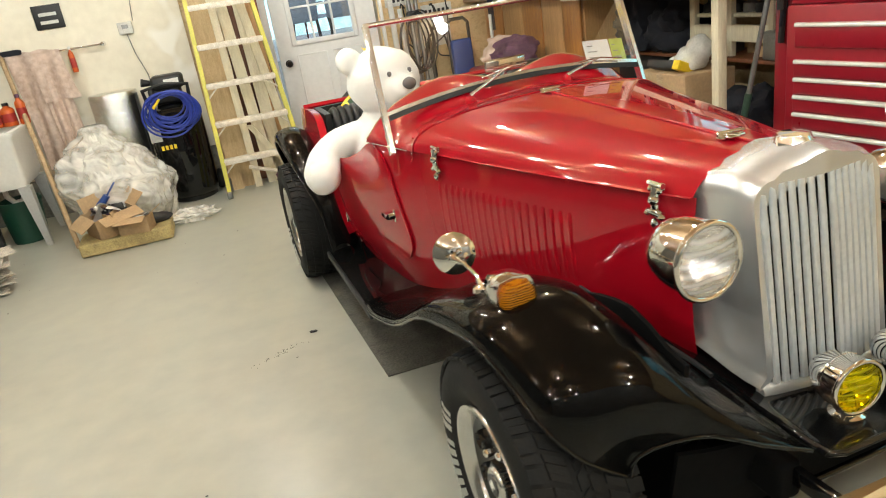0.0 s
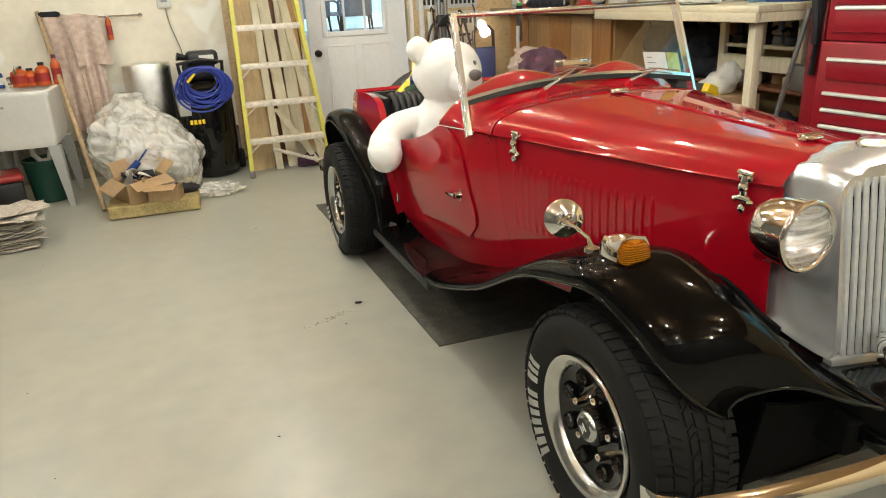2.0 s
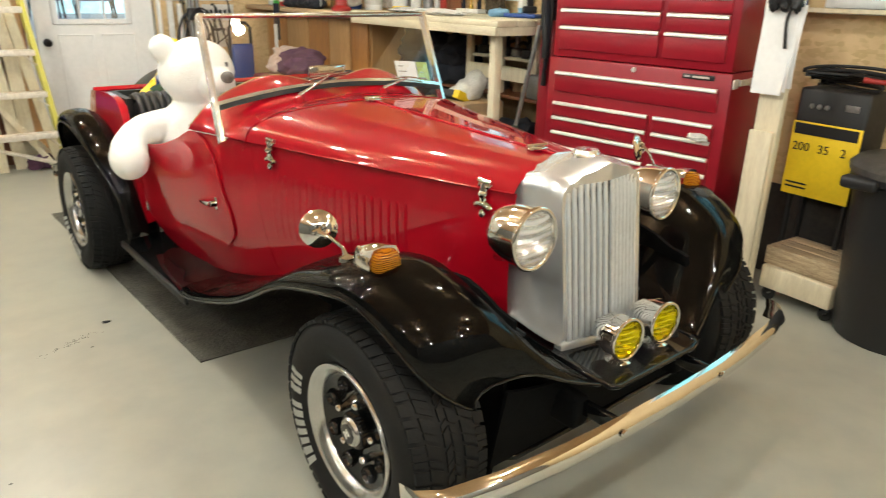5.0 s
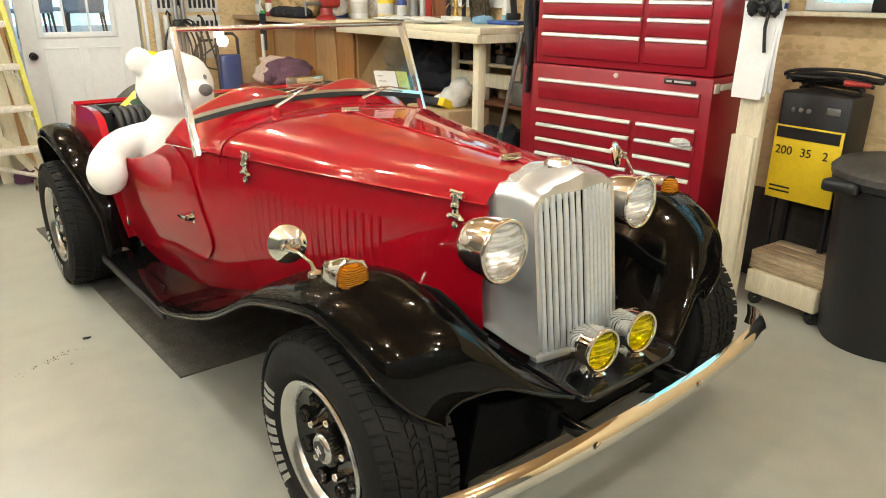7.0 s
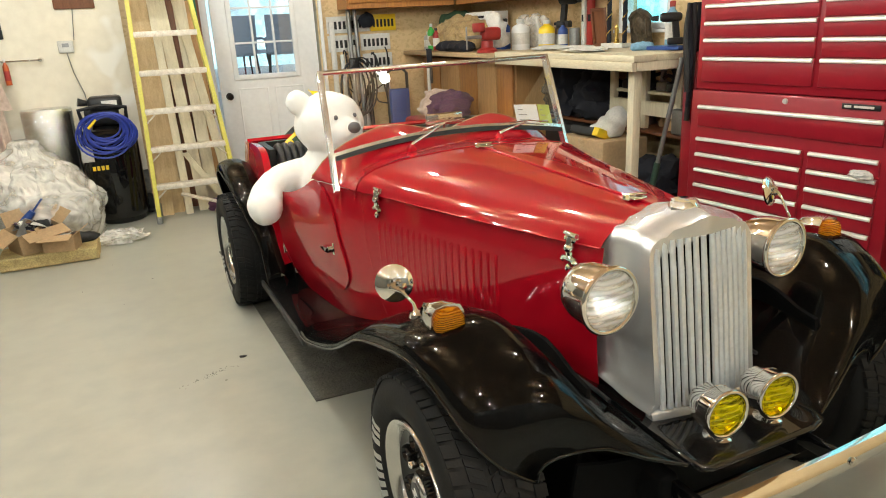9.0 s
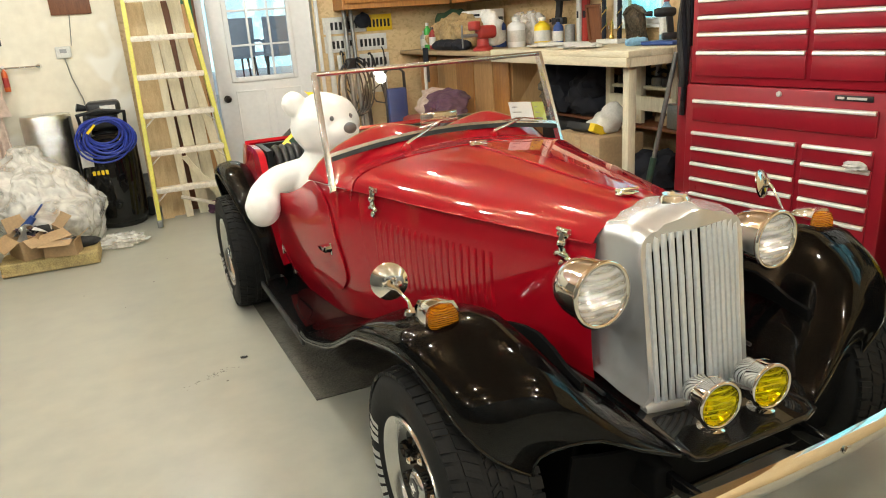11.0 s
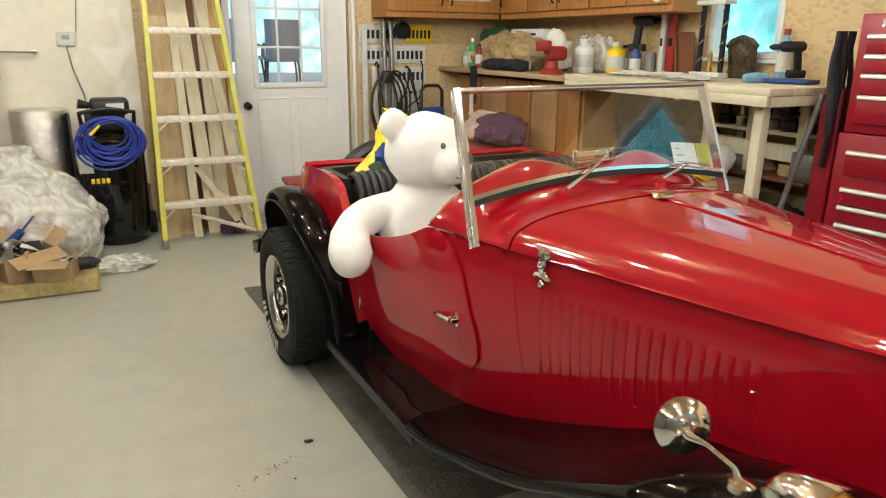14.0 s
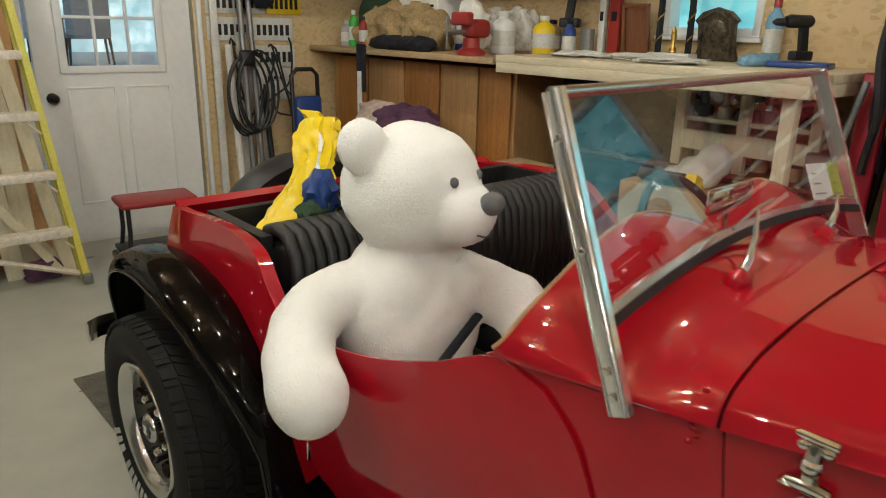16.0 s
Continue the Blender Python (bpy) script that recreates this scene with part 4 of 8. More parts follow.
    # the raised white mark on the sidewall: one bar for each character
    widths = "NWNNNWN.WNN"
    a = 0.0
    for ch in widths:
        if ch == ".":
            a += 0.10
            continue
        w = 0.074 if ch == "N" else 0.088
        bm = B()
        pts = []
        for u in span(0, 1, 3):
            t = a + w * u
            for r, x in ((0.215, -0.1135), (0.240, -0.1190), (0.264, -0.1178)):
                pts.append(bm.verts.new((x, r * math.cos(t), r * math.sin(t))))
        for k in range(3):
            for j in (0, 1):
                i0 = 3 * k + j
                bm.faces.new((pts[i0], pts[i0 + 3], pts[i0 + 4], pts[i0 + 1]))
        bmesh.ops.solidify(bm, geom=bm.faces[:], thickness=0.005)
        out.append(("sidewall_mark", bm, "whiteletter", "raised white sidewall mark"))
        a += w + 0.036
    return out


WHEEL = []
for n, bm, mt, lb in wheel_meshes():
    ob = part(n, bm, mt, None, lb)
    if n == "tread":
        ob["kind"] = "stuff"
    WHEEL.append(ob)
first = True
for x, y, spin in ((-0.642, -0.015, 312), (0.642, -0.015, 40), (-0.71, 2.39, 268), (0.71, 2.39, 20)):
    wheel = new("wheel")
    wheel.parent = car
    wheel.matrix_local = pose(x, y, RT, 0, 0, 0 if x < 0 else 180) @ pose(0, 0, 0, spin, 0, 0)
    for ob in WHEEL:
        o = ob if first else ob.copy()
        if not first:
            scene.collection.objects.link(o)
        o.parent = wheel
    first = False

# ---- more materials ----
def lens_material(name, color, clear=0.5, ribs=0):
    m = bpy.data.materials.new(name)
    m.use_nodes = True
    t = m.node_tree
    b = t.nodes["Principled BSDF"]
    b.inputs["Base Color"].default_value = (*color, 1)
    b.inputs["Roughness"].default_value = 0.08
    b.inputs["Coat Weight"].default_value = 1.0
    tr, mix = nd(m, "ShaderNodeBsdfTransparent"), nd(m, "ShaderNodeMixShader", Fac=clear)
    tr.inputs[0].default_value = (*color, 1)
    t.links.new(b.outputs[0], mix.inputs[1]), t.links.new(tr.outputs[0], mix.inputs[2])
    t.links.new(mix.outputs[0], t.nodes["Material Output"].inputs[0])
    if ribs:
        tc, wv, bp = nd(m, "ShaderNodeTexCoord"), nd(m, "ShaderNodeTexWave", Scale=ribs, Distortion=2.5), nd(m, "ShaderNodeBump", Strength=0.25, Distance=0.004)
        wv.bands_direction = "Z"
        t.links.new(tc.outputs["Object"], wv.inputs[0]), t.links.new(wv.outputs["Fac"], bp.inputs["Height"]), t.links.new(bp.outputs[0], b.inputs["Normal"])
        mr = nd(m, "ShaderNodeMapRange")
        mr.inputs["To Min"].default_value, mr.inputs["To Max"].default_value = clear - 0.12, min(1, clear + 0.12)
        t.links.new(wv.outputs["Fac"], mr.inputs[0]), t.links.new(mr.outputs[0], mix.inputs[0])
    return m


def film_material():
    """Crumpled clear film: part milky, part clear, part gloss."""
    m = lens_material("clear_film", (0.97, 0.955, 0.91), 0.6)
    t, b = m.node_tree, m.node_tree.nodes["Principled BSDF"]
    b.inputs["Roughness"].default_value = 0.2
    tc = nd(m, "ShaderNodeTexCoord")
    n = nd(m, "ShaderNodeTexNoise", Scale=6.0, Detail=6.0, Distortion=1.6)
    bp = nd(m, "ShaderNodeBump", Strength=0.45, Distance=0.03)
    mr = nd(m, "ShaderNodeMapRange")
    mr.inputs["From Min"].default_value, mr.inputs["From Max"].default_value = 0.35, 0.65
    mr.inputs["To Min"].default_value, mr.inputs["To Max"].default_value = 0.40, 0.78
    mix = [q for q in t.nodes if q.type == "MIX_SHADER"][0]
    t.links.new(n.outputs[0], mr.inputs[0]), t.links.new(mr.outputs[0], mix.inputs[0])
    t.links.new(tc.outputs["Object"], n.inputs[0]), t.links.new(n.outputs[0], bp.inputs["Height"]), t.links.new(bp.outputs[0], b.inputs["Normal"])
    return m


M["lenswhite"] = lens_material("moulded_lamp_glass", (0.97, 0.98, 0.97), 0.70, 15)
M["lensamber"] = lens_material("amber_plastic", (0.80, 0.30, 0.01), 0.66, 60)
M["lensyellow"] = lens_material("yellow_glass", (0.95, 0.86, 0.01), 0.80, 22)
M["film"] = film_material()
M["foil"] = material("foil_bubble_wrap", (0.78, 0.77, 0.72), 0.16, metal=1.0, var=0.06, scale=20, bump=0.6, bscale=120)
M["orange"] = material("orange_plastic", (0.55, 0.10, 0.012), 0.4, var=0.06)
M["green"] = material("dark_green_plastic", (0.01, 0.06, 0.035), 0.45, var=0.1)
M["brightgreen"] = material("bright_green_plastic", (0.05, 0.42, 0.06), 0.45, var=0.1)
M["redplastic"] = material("red_plastic", (0.34, 0.025, 0.02), 0.4, var=0.06)
M["blueplastic"] = material("blue_plastic", (0.02, 0.06, 0.24), 0.4, var=0.06)
M["purple"] = material("purple_cloth", (0.12, 0.05, 0.10), 0.9, var=0.2, scale=8)
M["greensleeve"] = material("green_sleeve", (0.035, 0.075, 0.05), 0.5, var=0.15, scale=12)
M["khaki"] = material("khaki_cloth", (0.44, 0.31, 0.15), 0.95, var=0.2, scale=8, bump=0.3, bscale=60)
M["navy"] = material("dark_cloth", (0.012, 0.013, 0.02), 0.95, var=0.2, scale=8, bump=0.2, bscale=60)
M["bagyellow"] = material("yellow_bag", (0.85, 0.62, 0.01), 0.3, var=0.05, scale=3)
M["dark"] = material("dark_metal", (0.03, 0.03, 0.03), 0.5, metal=0.4, var=0.2, scale=8)
M["grey"] = material("grey_metal", (0.30, 0.30, 0.29), 0.4, metal=0.7, var=0.12, scale=8)
M["whitepaper"] = material("white_paper", (0.68, 0.67, 0.62), 0.7, var=0.09, scale=9)
M["greensheet"] = material("green_sheathing", (0.02, 0.16, 0.075), 0.55, var=0.15, scale=5)
M["tealrag"] = material("blue_rag", (0.22, 0.42, 0.60), 0.9, var=0.15, scale=10)
M["brownwood"] = wood("brown_plaque", (0.20, 0.075, 0.03), (0.12, 0.04, 0.015))
M["oldwood"] = wood("stained_board", (0.52, 0.38, 0.22), (0.28, 0.18, 0.09), axis=1)
M["pinex"] = wood("pine_along_y", (0.72, 0.65, 0.47), (0.56, 0.48, 0.32), axis=1)
M["dirtywood"] = wood("oil_stained_pine", (0.58, 0.47, 0.30), (0.22, 0.15, 0.09), scale=5.0, axis=1)
M["lid"] = material("dusty_black_lid", (0.07, 0.065, 0.058), 0.6, var=0.3, scale=5)
M["darkgreen"] = material("olive_item", (0.03, 0.07, 0.03), 0.7, var=0.2)
M["knob"] = material("oil_rubbed_bronze", (0.02, 0.015, 0.012), 0.35, metal=0.8)
for ob in list(bpy.data.objects):
    if ob.name.startswith(("lens", "amber_lens", "fog_lens")) and ob.type == "MESH":
        ob.data.materials[0] = M["lensamber"] if ob.name.startswith("amber") else M["lensyellow"] if ob.name.startswith("fog") else M["lenswhite"]


def remeshed(bm, voxel=0.014, smooth=6):
    """Melts overlapping masses into one skin."""
    me = bpy.data.meshes.new("melt")
    bm.to_mesh(me)
    bm.free()
    tmp = bpy.data.objects.new("melt", me)
    scene.collection.objects.link(tmp)
    md = tmp.modifiers.new("r", "REMESH")
    md.mode, md.voxel_size = "VOXEL", voxel
    sm = tmp.modifiers.new("s", "SMOOTH")
    sm.iterations, sm.factor = smooth, 0.5
    bpy.context.view_layer.update()
    out = bpy.data.meshes.new_from_object(tmp.evaluated_get(bpy.context.evaluated_depsgraph_get()))
    bpy.data.objects.remove(tmp)
    r = bmesh.new()
    r.from_mesh(out)
    return r


def simple(name, bm, mat, label, category, m=None, group="", smooth=True):
    """A thing that is one mesh."""
    return tagged(part(name, bm, mat, None, "", smooth, m), label, category, group)


def blob(bm, c, r, amp=0.12, freq=2.0, seed=0, n=3, squash_base=True):
    """A lumpy rounded mass that rests on its base."""
    res = bmesh.ops.create_icosphere(bm, subdivisions=n, radius=1.0)
    off = Vector((seed * 3.1, seed * 1.7, seed * 0.9))
    for v in res["verts"]:
        d = v.co.normalized()
        k = 1 + amp * noise.fractal(d * freq + off, 1.0, 2.0, 4)
        p = Vector((d.x * r[0] * k, d.y * r[1] * k, d.z * r[2] * k))
        if squash_base and p.z < -0.8 * r[2]:
            p.z = -0.8 * r[2]
        v.co = p + Vector(c)
    return bm


def bottle(name, x, y, z, r, h, mat, label, cap="whitepaper", neck=0.4, group=""):
    t = thing(name, label, "bottle", pose(x, y, z), group)
    bm = B()
    lathe(bm, [(0.001, 0), (r * 0.95, 0), (r, 0.01), (r, h * 0.66), (r * 0.9, h * 0.74), (r * neck, h * 0.84), (r * neck, h * 0.9)], None, 18, True)
    part("body", bm, mat, t)
    bm = B()
    lathe(bm, [(r * neck * 1.15, h * 0.88), (r * neck * 1.15, h * 0.99), (r * neck, h), (0.001, h)], None, 14, True)
    part("cap", bm, cap, t)
    bm = B()
    lathe(bm, [(r * 1.012, h * 0.18), (r * 1.012, h * 0.55)], None, 18, True)
    part("bottle_label", bm, "redplastic" if mat == "orange" else "whitepaper" if mat != "whitepaper" else "blueplastic", t)
    return t


# ---- door, windows and what lies outside ----
def backdrop_material(name, a, b, c, strength):
    m = glow(name, (1, 1, 1), strength)
    t, p = m.node_tree, m.node_tree.nodes["Principled BSDF"]
    tc = nd(m, "ShaderNodeTexCoord")
    n = nd(m, "ShaderNodeTexNoise", Scale=2.2, Detail=6.0, Roughness=0.7)
    r = nd(m, "ShaderNodeValToRGB")
    e = r.color_ramp.elements
    e[0].position, e[0].color = 0.35, (*a, 1)
    e[1].position, e[1].color = 0.66, (*c, 1)
    mid = r.color_ramp.elements.new(0.5)
    mid.color = (*b, 1)
    t.links.new(tc.outputs["Object"], n.inputs[0]), t.links.new(n.outputs[0], r.inputs[0]), t.links.new(r.outputs[0], p.inputs["Emission Color"])
    return m


bm = B()
box(bm, (3.0, 19.5, 2.2), (18, 0.05, 7))
tagged(part("backdrop_north", bm, backdrop_material("green_daylight", (0.04, 0.16, 0.20), (0.16, 0.42, 0.46), (0.70, 0.95, 1.0), 1.9), smooth=False), "blurred bluish garden daylight outside", "backdrop", kind="structure")
bm = B()
box(bm, (6.2, 4.2, 1.4), (0.05, 9, 5))
tagged(part("backdrop_east", bm, backdrop_material("teal_daylight", (0.02, 0.22, 0.28), (0.08, 0.50, 0.58), (0.45, 0.88, 0.95), 2.4), smooth=False), "blurred teal garden daylight outside", "backdrop", kind="structure")

door1 = thing("door_1", "white panelled steel entry door with nine panes", "door", kind="structure")
WX0, WX1, WZ0, WZ1 = 1.80, 2.37, 1.055, 1.95
LX0, LX1 = DX0 + 0.03, DX1 - 0.03
bm = B()
for c, s in ((((LX0 + WX0) / 2, 8.625, 1.03), (WX0 - LX0, 0.045, 2.02)), (((WX1 + LX1) / 2, 8.625, 1.03), (LX1 - WX1, 0.045, 2.02)),
             (((WX0 + WX1) / 2, 8.625, (0.02 + WZ0) / 2), (WX1 - WX0, 0.045, WZ0 - 0.02)), (((WX0 + WX1) / 2, 8.625, (WZ1 + 2.04) / 2), (WX1 - WX0, 0.045, 2.04 - WZ1))):
    box(bm, c, s)
leaf = part("door_leaf", bm, "white", door1, smooth=False)
bm = B()
for x0, x1 in ((WX0 - 0.02, WX0 + 0.025), (WX1 - 0.025, WX1 + 0.02)):
    box(bm, ((x0 + x1) / 2, 8.60, (WZ0 + WZ1) / 2), (x1 - x0, 0.03, WZ1 - WZ0 + 0.04), 0.006)
for z in (WZ0 - 0.0, WZ1):
    box(bm, ((WX0 + WX1) / 2, 8.602, z), (WX1 - WX0, 0.028, 0.045), 0.006)
part("window_frame", bm, "white", door1)
for k in (1, 2):
    bm = B()
    box(bm, (WX0 + (WX1 - WX0) * k / 3, 8.606, (WZ0 + WZ1) / 2), (0.018, 0.02, WZ1 - WZ0), 0.003)
    part("muntin", bm, "white", door1)
    bm = B()
    box(bm, ((WX0 + WX1) / 2, 8.608, WZ0 + (WZ1 - WZ0) * k / 3), (WX1 - WX0, 0.02, 0.018), 0.003)
    part("muntin", bm, "white", door1)
for i in range(3):
    for j in range(3):
        bm = B()
        w, h = (WX1 - WX0) / 3, (WZ1 - WZ0) / 3
        box(bm, (WX0 + w * (i + 0.5), 8.625, WZ0 + h * (j + 0.5)), (w - 0.004, 0.004, h - 0.004))
        p = part("pane", bm, "glass", door1, smooth=False)
        p.visible_shadow = False
for x in (1.94, 2.27):
    bm = B()
    for a, b, c, d in ((x, 0.95, 0.27, 0.012), (x, 0.25, 0.27, 0.012)):
        box(bm, (a, 8.601, b), (c, 0.01, d), 0.003)
    for dx in (-0.13, 0.13):
        box(bm, (x + dx, 8.601, 0.6), (0.012, 0.01, 0.70), 0.003)
    part("panel_moulding", bm, "white", door1)
bm = B()
lathe(bm, [(0.032, 0), (0.032, 0.006), (0.012, 0.012), (0.012, 0.03), (0.026, 0.04), (0.030, 0.055), (0.022, 0.07), (0.001, 0.073)], pose(1.72, 8.603, 0.895, 90), 24)
part("door_knob", bm, "knob", door1, "dark bronze round door knob")
bm = B()
for x in (DX0 - 0.035, DX1 + 0.03):
    box(bm, (x, 8.612, 1.05), (0.075 if x < 2 else 0.03, 0.05, 2.10), 0.006)
box(bm, ((DX0 + DX1) / 2, 8.612, 2.115), (DX1 - DX0 + 0.14, 0.05, 0.07), 0.006)
box(bm, ((DX0 + DX1) / 2, 8.66, 0.01), (DX1 - DX0, 0.1, 0.02))
tagged(part("door_trim", bm, "white", smooth=True), "white painted door casing", "trim", kind="structure")
for k, (a, b, z0, z1) in enumerate(WIN):
    win = thing("window_%d" % (k + 1), "white framed garage window with teal daylight behind", "window", kind="structure")
    bm = B()
    for y in (a + 0.02, b - 0.02):
        box(bm, (X1 + 0.04, y, (z0 + z1) / 2), (0.10, 0.04, z1 - z0), 0.005)
    for z in (z0 + 0.02, z1 - 0.02, z0 + 0.46):
        box(bm, (X1 + 0.04, (a + b) / 2, z), (0.096, b - a, 0.04), 0.005)
    part("window_frame", bm, "white", win)
    for j in range(2):
        bm = B()
        zz0, zz1 = (z0 + 0.04, z0 + 0.44) if j == 0 else (z0 + 0.48, z1 - 0.04)
        box(bm, (X1 + 0.05, (a + b) / 2, (zz0 + zz1) / 2), (0.004, b - a - 0.08, zz1 - zz0))
        p = part("pane", bm, "glass", win, smooth=False)
        p.visible_shadow = False
    bm = B()
    box(bm, (X1 + 0.02, (a + b) / 2, z0 - 0.012), (0.12, b - a + 0.04, 0.024), 0.004)
    part("window_sill", bm, "white", win)
structure("ground", "pale paving outside the garage", "ground", ((2, 12, -0.12), (30, 30, 0.02)), mat="patio")
structure("terrace", "raised pale terrace behind the garage", "ground", ((3.0, 15.7, 0.30), (16, 7.4, 0.80)), mat="patio")

# ---- ceiling lamps ----
M["bulbglow"] = glow("bulb_glow", (1.0, 0.95, 0.86), 30.0)
for lx, ly in LAMPS:
    lamp = thing("ceiling_lamp", "bare round bulb in a white ceiling holder", "lamp", pose(lx, ly, CEIL), "ceiling lamps")
    bm = B()
    lathe(bm, [(0.055, 0), (0.05, -0.03), (0.025, -0.05), (0.025, -0.065)], None, 20, True)
    part("holder", bm, "white", lamp)
    bm = B()
    lathe(bm, [(0.016, -0.065), (0.03, -0.085), (0.034, -0.105), (0.024, -0.128), (0.001, -0.136)], None, 18, True)
    b_ = part("bulb", bm, "bulbglow", lamp)
    b_.visible_shadow = False

# ---- wet corner: sink, towels, compressor ----
sink = thing("laundry_sink", "white plastic laundry tub on grey legs", "sink", pose(-0.615, 7.95, 0) @ Matrix.Diagonal((0.88, 1, 1, 1)))
bm = B()


def rr(w, d, z, r=0.03, cy=-0.03):
    return [Vector((sx * (w - r) + r * math.cos(a), cy + sy * (d - r) + r * math.sin(a), z)) for sx, sy, a0 in ((1, 1, 0), (-1, 1, 1), (-1, -1, 2), (1, -1, 3)) for a in [math.pi / 2 * (a0 + k / 4) for k in range(5)]]


loft(bm, [rr(0.24, 0.25, 0.445), rr(0.265, 0.275, 0.50), rr(0.275, 0.285, 0.80), rr(0.29, 0.295, 0.815), rr(0.29, 0.295, 0.84), rr(0.255, 0.265, 0.845), rr(0.24, 0.25, 0.78), rr(0.21, 0.22, 0.50)])
part("basin", bm, "sink", sink)
for sx in (-1, 1):
    for sy in (-1, 1):
        bm = B()
        loft(bm, [[Vector((sx * 0.235 + sx * o + a * w, -0.03 + sy * 0.24 + sy * o * 0.6 + b * w, z)) for a, b in ((-1, -1), (1, -1), (1, 1), (-1, 1))] for z, o, w in ((0.0, 0.04, 0.022), (0.45, 0.0, 0.045))])
        part("leg", bm, "greyleg", sink)
bm = B()
tube(bm, [(0, -0.02, 0.50), (0, -0.02, 0.36), (0.04, 0, 0.30), (0.10, 0.02, 0.30), (0.12, 0.05, 0.36), (0.12, 0.2, 0.38)], 0.022, 10)
part("drain_trap", bm, "whitepaper", sink)
bm = B()
box(bm, (0, 0.20, 0.86), (0.22, 0.05, 0.03), 0.01)
tube(bm, [(0, 0.20, 0.87), (0, 0.20, 0.95), (0, 0.14, 0.99), (0, 0.05, 0.975), (0, 0.04, 0.94)], 0.013, 10)
for x in (-0.09, 0.09):
    lathe(bm, [(0.02, 0), (0.018, 0.02), (0.028, 0.035), (0.02, 0.05), (0.001, 0.055)], Matrix.Translation((x, 0.2, 0.87)), 12)
part("faucet", bm, "chrome", sink)
bm = B()
box(bm, (-0.10, -0.327, 0.75), (0.10, 0.003, 0.015))
part("maker_mark", bm, "greyleg", sink)
for x, y, h, r, mt, lb in ((-0.46, 8.13, 0.17, 0.05, "orange", "orange plastic cleaner bottle"), (-0.36, 8.12, 0.22, 0.035, "orange", "orange spray bottle with purple trigger"), (-0.62, 8.14, 0.15, 0.06, "orange", "orange hand cleaner tub"), (-0.82, 8.13, 0.16, 0.03, "tealrag", "clear blue detergent bottle"), (-0.76, 8.15, 0.14, 0.028, "blueplastic", "dark blue bottle by the tap"), (-0.55, 8.16, 0.13, 0.05, "orange", "orange cleaner can by the tap")):
    bottle("bottle", x, y, 0.842, r, h, mt, lb, "purple" if h > 0.2 else "blackplastic", group="bottles on the sink")
bm = B()
lathe(bm, [(0.001, 0), (0.12, 0), (0.125, 0.02), (0.15, 0.30), (0.158, 0.30), (0.158, 0.325), (0.145, 0.325), (0.12, 0.03), (0.001, 0.02)], pose(-0.55, 7.93, 0.002), 30, True)
simple("bucket", bm, "green", "dark green plastic bucket under the sink", "bucket")
tb = thing("tool_box", "black box with a red lid under the sink", "box", pose(-0.80, 7.78, 0, 0, 0, 15))
bm = B()
box(bm, (0, 0, 0.11), (0.20, 0.30, 0.22), 0.015)
part("body", bm, "blackplastic", tb)
bm = B()
box(bm, (0, 0, 0.245), (0.22, 0.32, 0.05), 0.02)
part("lid", bm, "redplastic", tb)
bm = B()
box(bm, (-1.02, 7.62, 0.09), (0.17, 0.12, 0.18), 0.04)
tube(bm, [(-1.06, 7.62, 0.18), (-1.05, 7.62, 0.225), (-0.99, 7.62, 0.225), (-0.98, 7.62, 0.18)], 0.012, 8)
simple("jug", bm, "brightgreen", "bright green plastic jug on the floor", "jug")
# newspapers
stack = thing("newspaper_stack", "loose stack of old folded newspapers on the floor", "newspapers", pose(-0.66, 6.74, 0, 0, 0, 20))
for k in range(34):
    bm = B()
    w, d = 0.36 + random.uniform(-0.07, 0.06), 0.29 + random.uniform(-0.06, 0.05)
    a, z = random.uniform(-30, 30), 0.006 + 0.0064 * k
    bend = random.uniform(0.004, 0.022)
    grid(bm, lambda u, v: Vector(((u - 0.5) * w, (v - 0.5) * d + 0.012 * math.sin(5 * u + k), bend * (2 * u - 1) ** 2 * math.sin(3 * v + k) + 0.006 * noise.noise(Vector((u * 4, v * 4, k))))), 12, 8, 0.0035)
    part("newspaper", bm, "paper", stack, m=pose(random.uniform(-0.05, 0.05) + 0.0015 * k, random.uniform(-0.04, 0.04), z + 0.01, random.uniform(-4, 4), random.uniform(-5, 5), a))
# low bench at the side
lb_ = thing("side_bench", "rough pine side bench with clutter", "bench", pose(-0.86, 6.78, 0))
for x, y in ((-0.045, -0.045), (-1.3, -0.045), (-0.045, 0.62), (-1.3, 0.62)):
    bm = B()
    box(bm, (x, y, 0.28), (0.09, 0.09, 0.56), 0.006)
    part("leg", bm, "pine", lb_)
bm = B()
box(bm, (-0.66, 0.28, 0.60), (1.42, 0.80, 0.075), 0.008)
part("bench_top", bm, "oldwood", lb_)
for k, (x, y, r, h, mt, lb, nm) in enumerate(((-0.93, 6.95, (0.11, 0.12, 0.09), 0, "whitepaper", "crumpled white rag", "rag"), (-1.02, 7.1, (0.12, 0.1, 0.10), 0, "darkgreen", "patterned cloth bundle", "cloth"), (-0.90, 7.25, (0.12, 0.12, 0.06), 0, "blueplastic", "blue cloth", "cloth"))):
    bm = B()
    blob(bm, (x, y, 0.638 + 0.8 * r[2]), r, 0.35, 2.5, k + 4)
    simple(nm, bm, mt, lb + " on the side bench", "cloth")
bm = B()
for k in range(260):
    a, b = random.uniform(0, 2 * math.pi), random.uniform(-0.12, 0.12)
    c = Vector((-1.0 + b, 7.36, 0.80))
    d = Vector((0, math.cos(a), math.sin(a) * 0.6)) * 0.045
    tube(bm, [c, c + d], [0.006, 0.003], 4)
tube(bm, [(-1.12, 7.36, 0.80), (-0.88, 7.36, 0.80)], 0.02, 8)
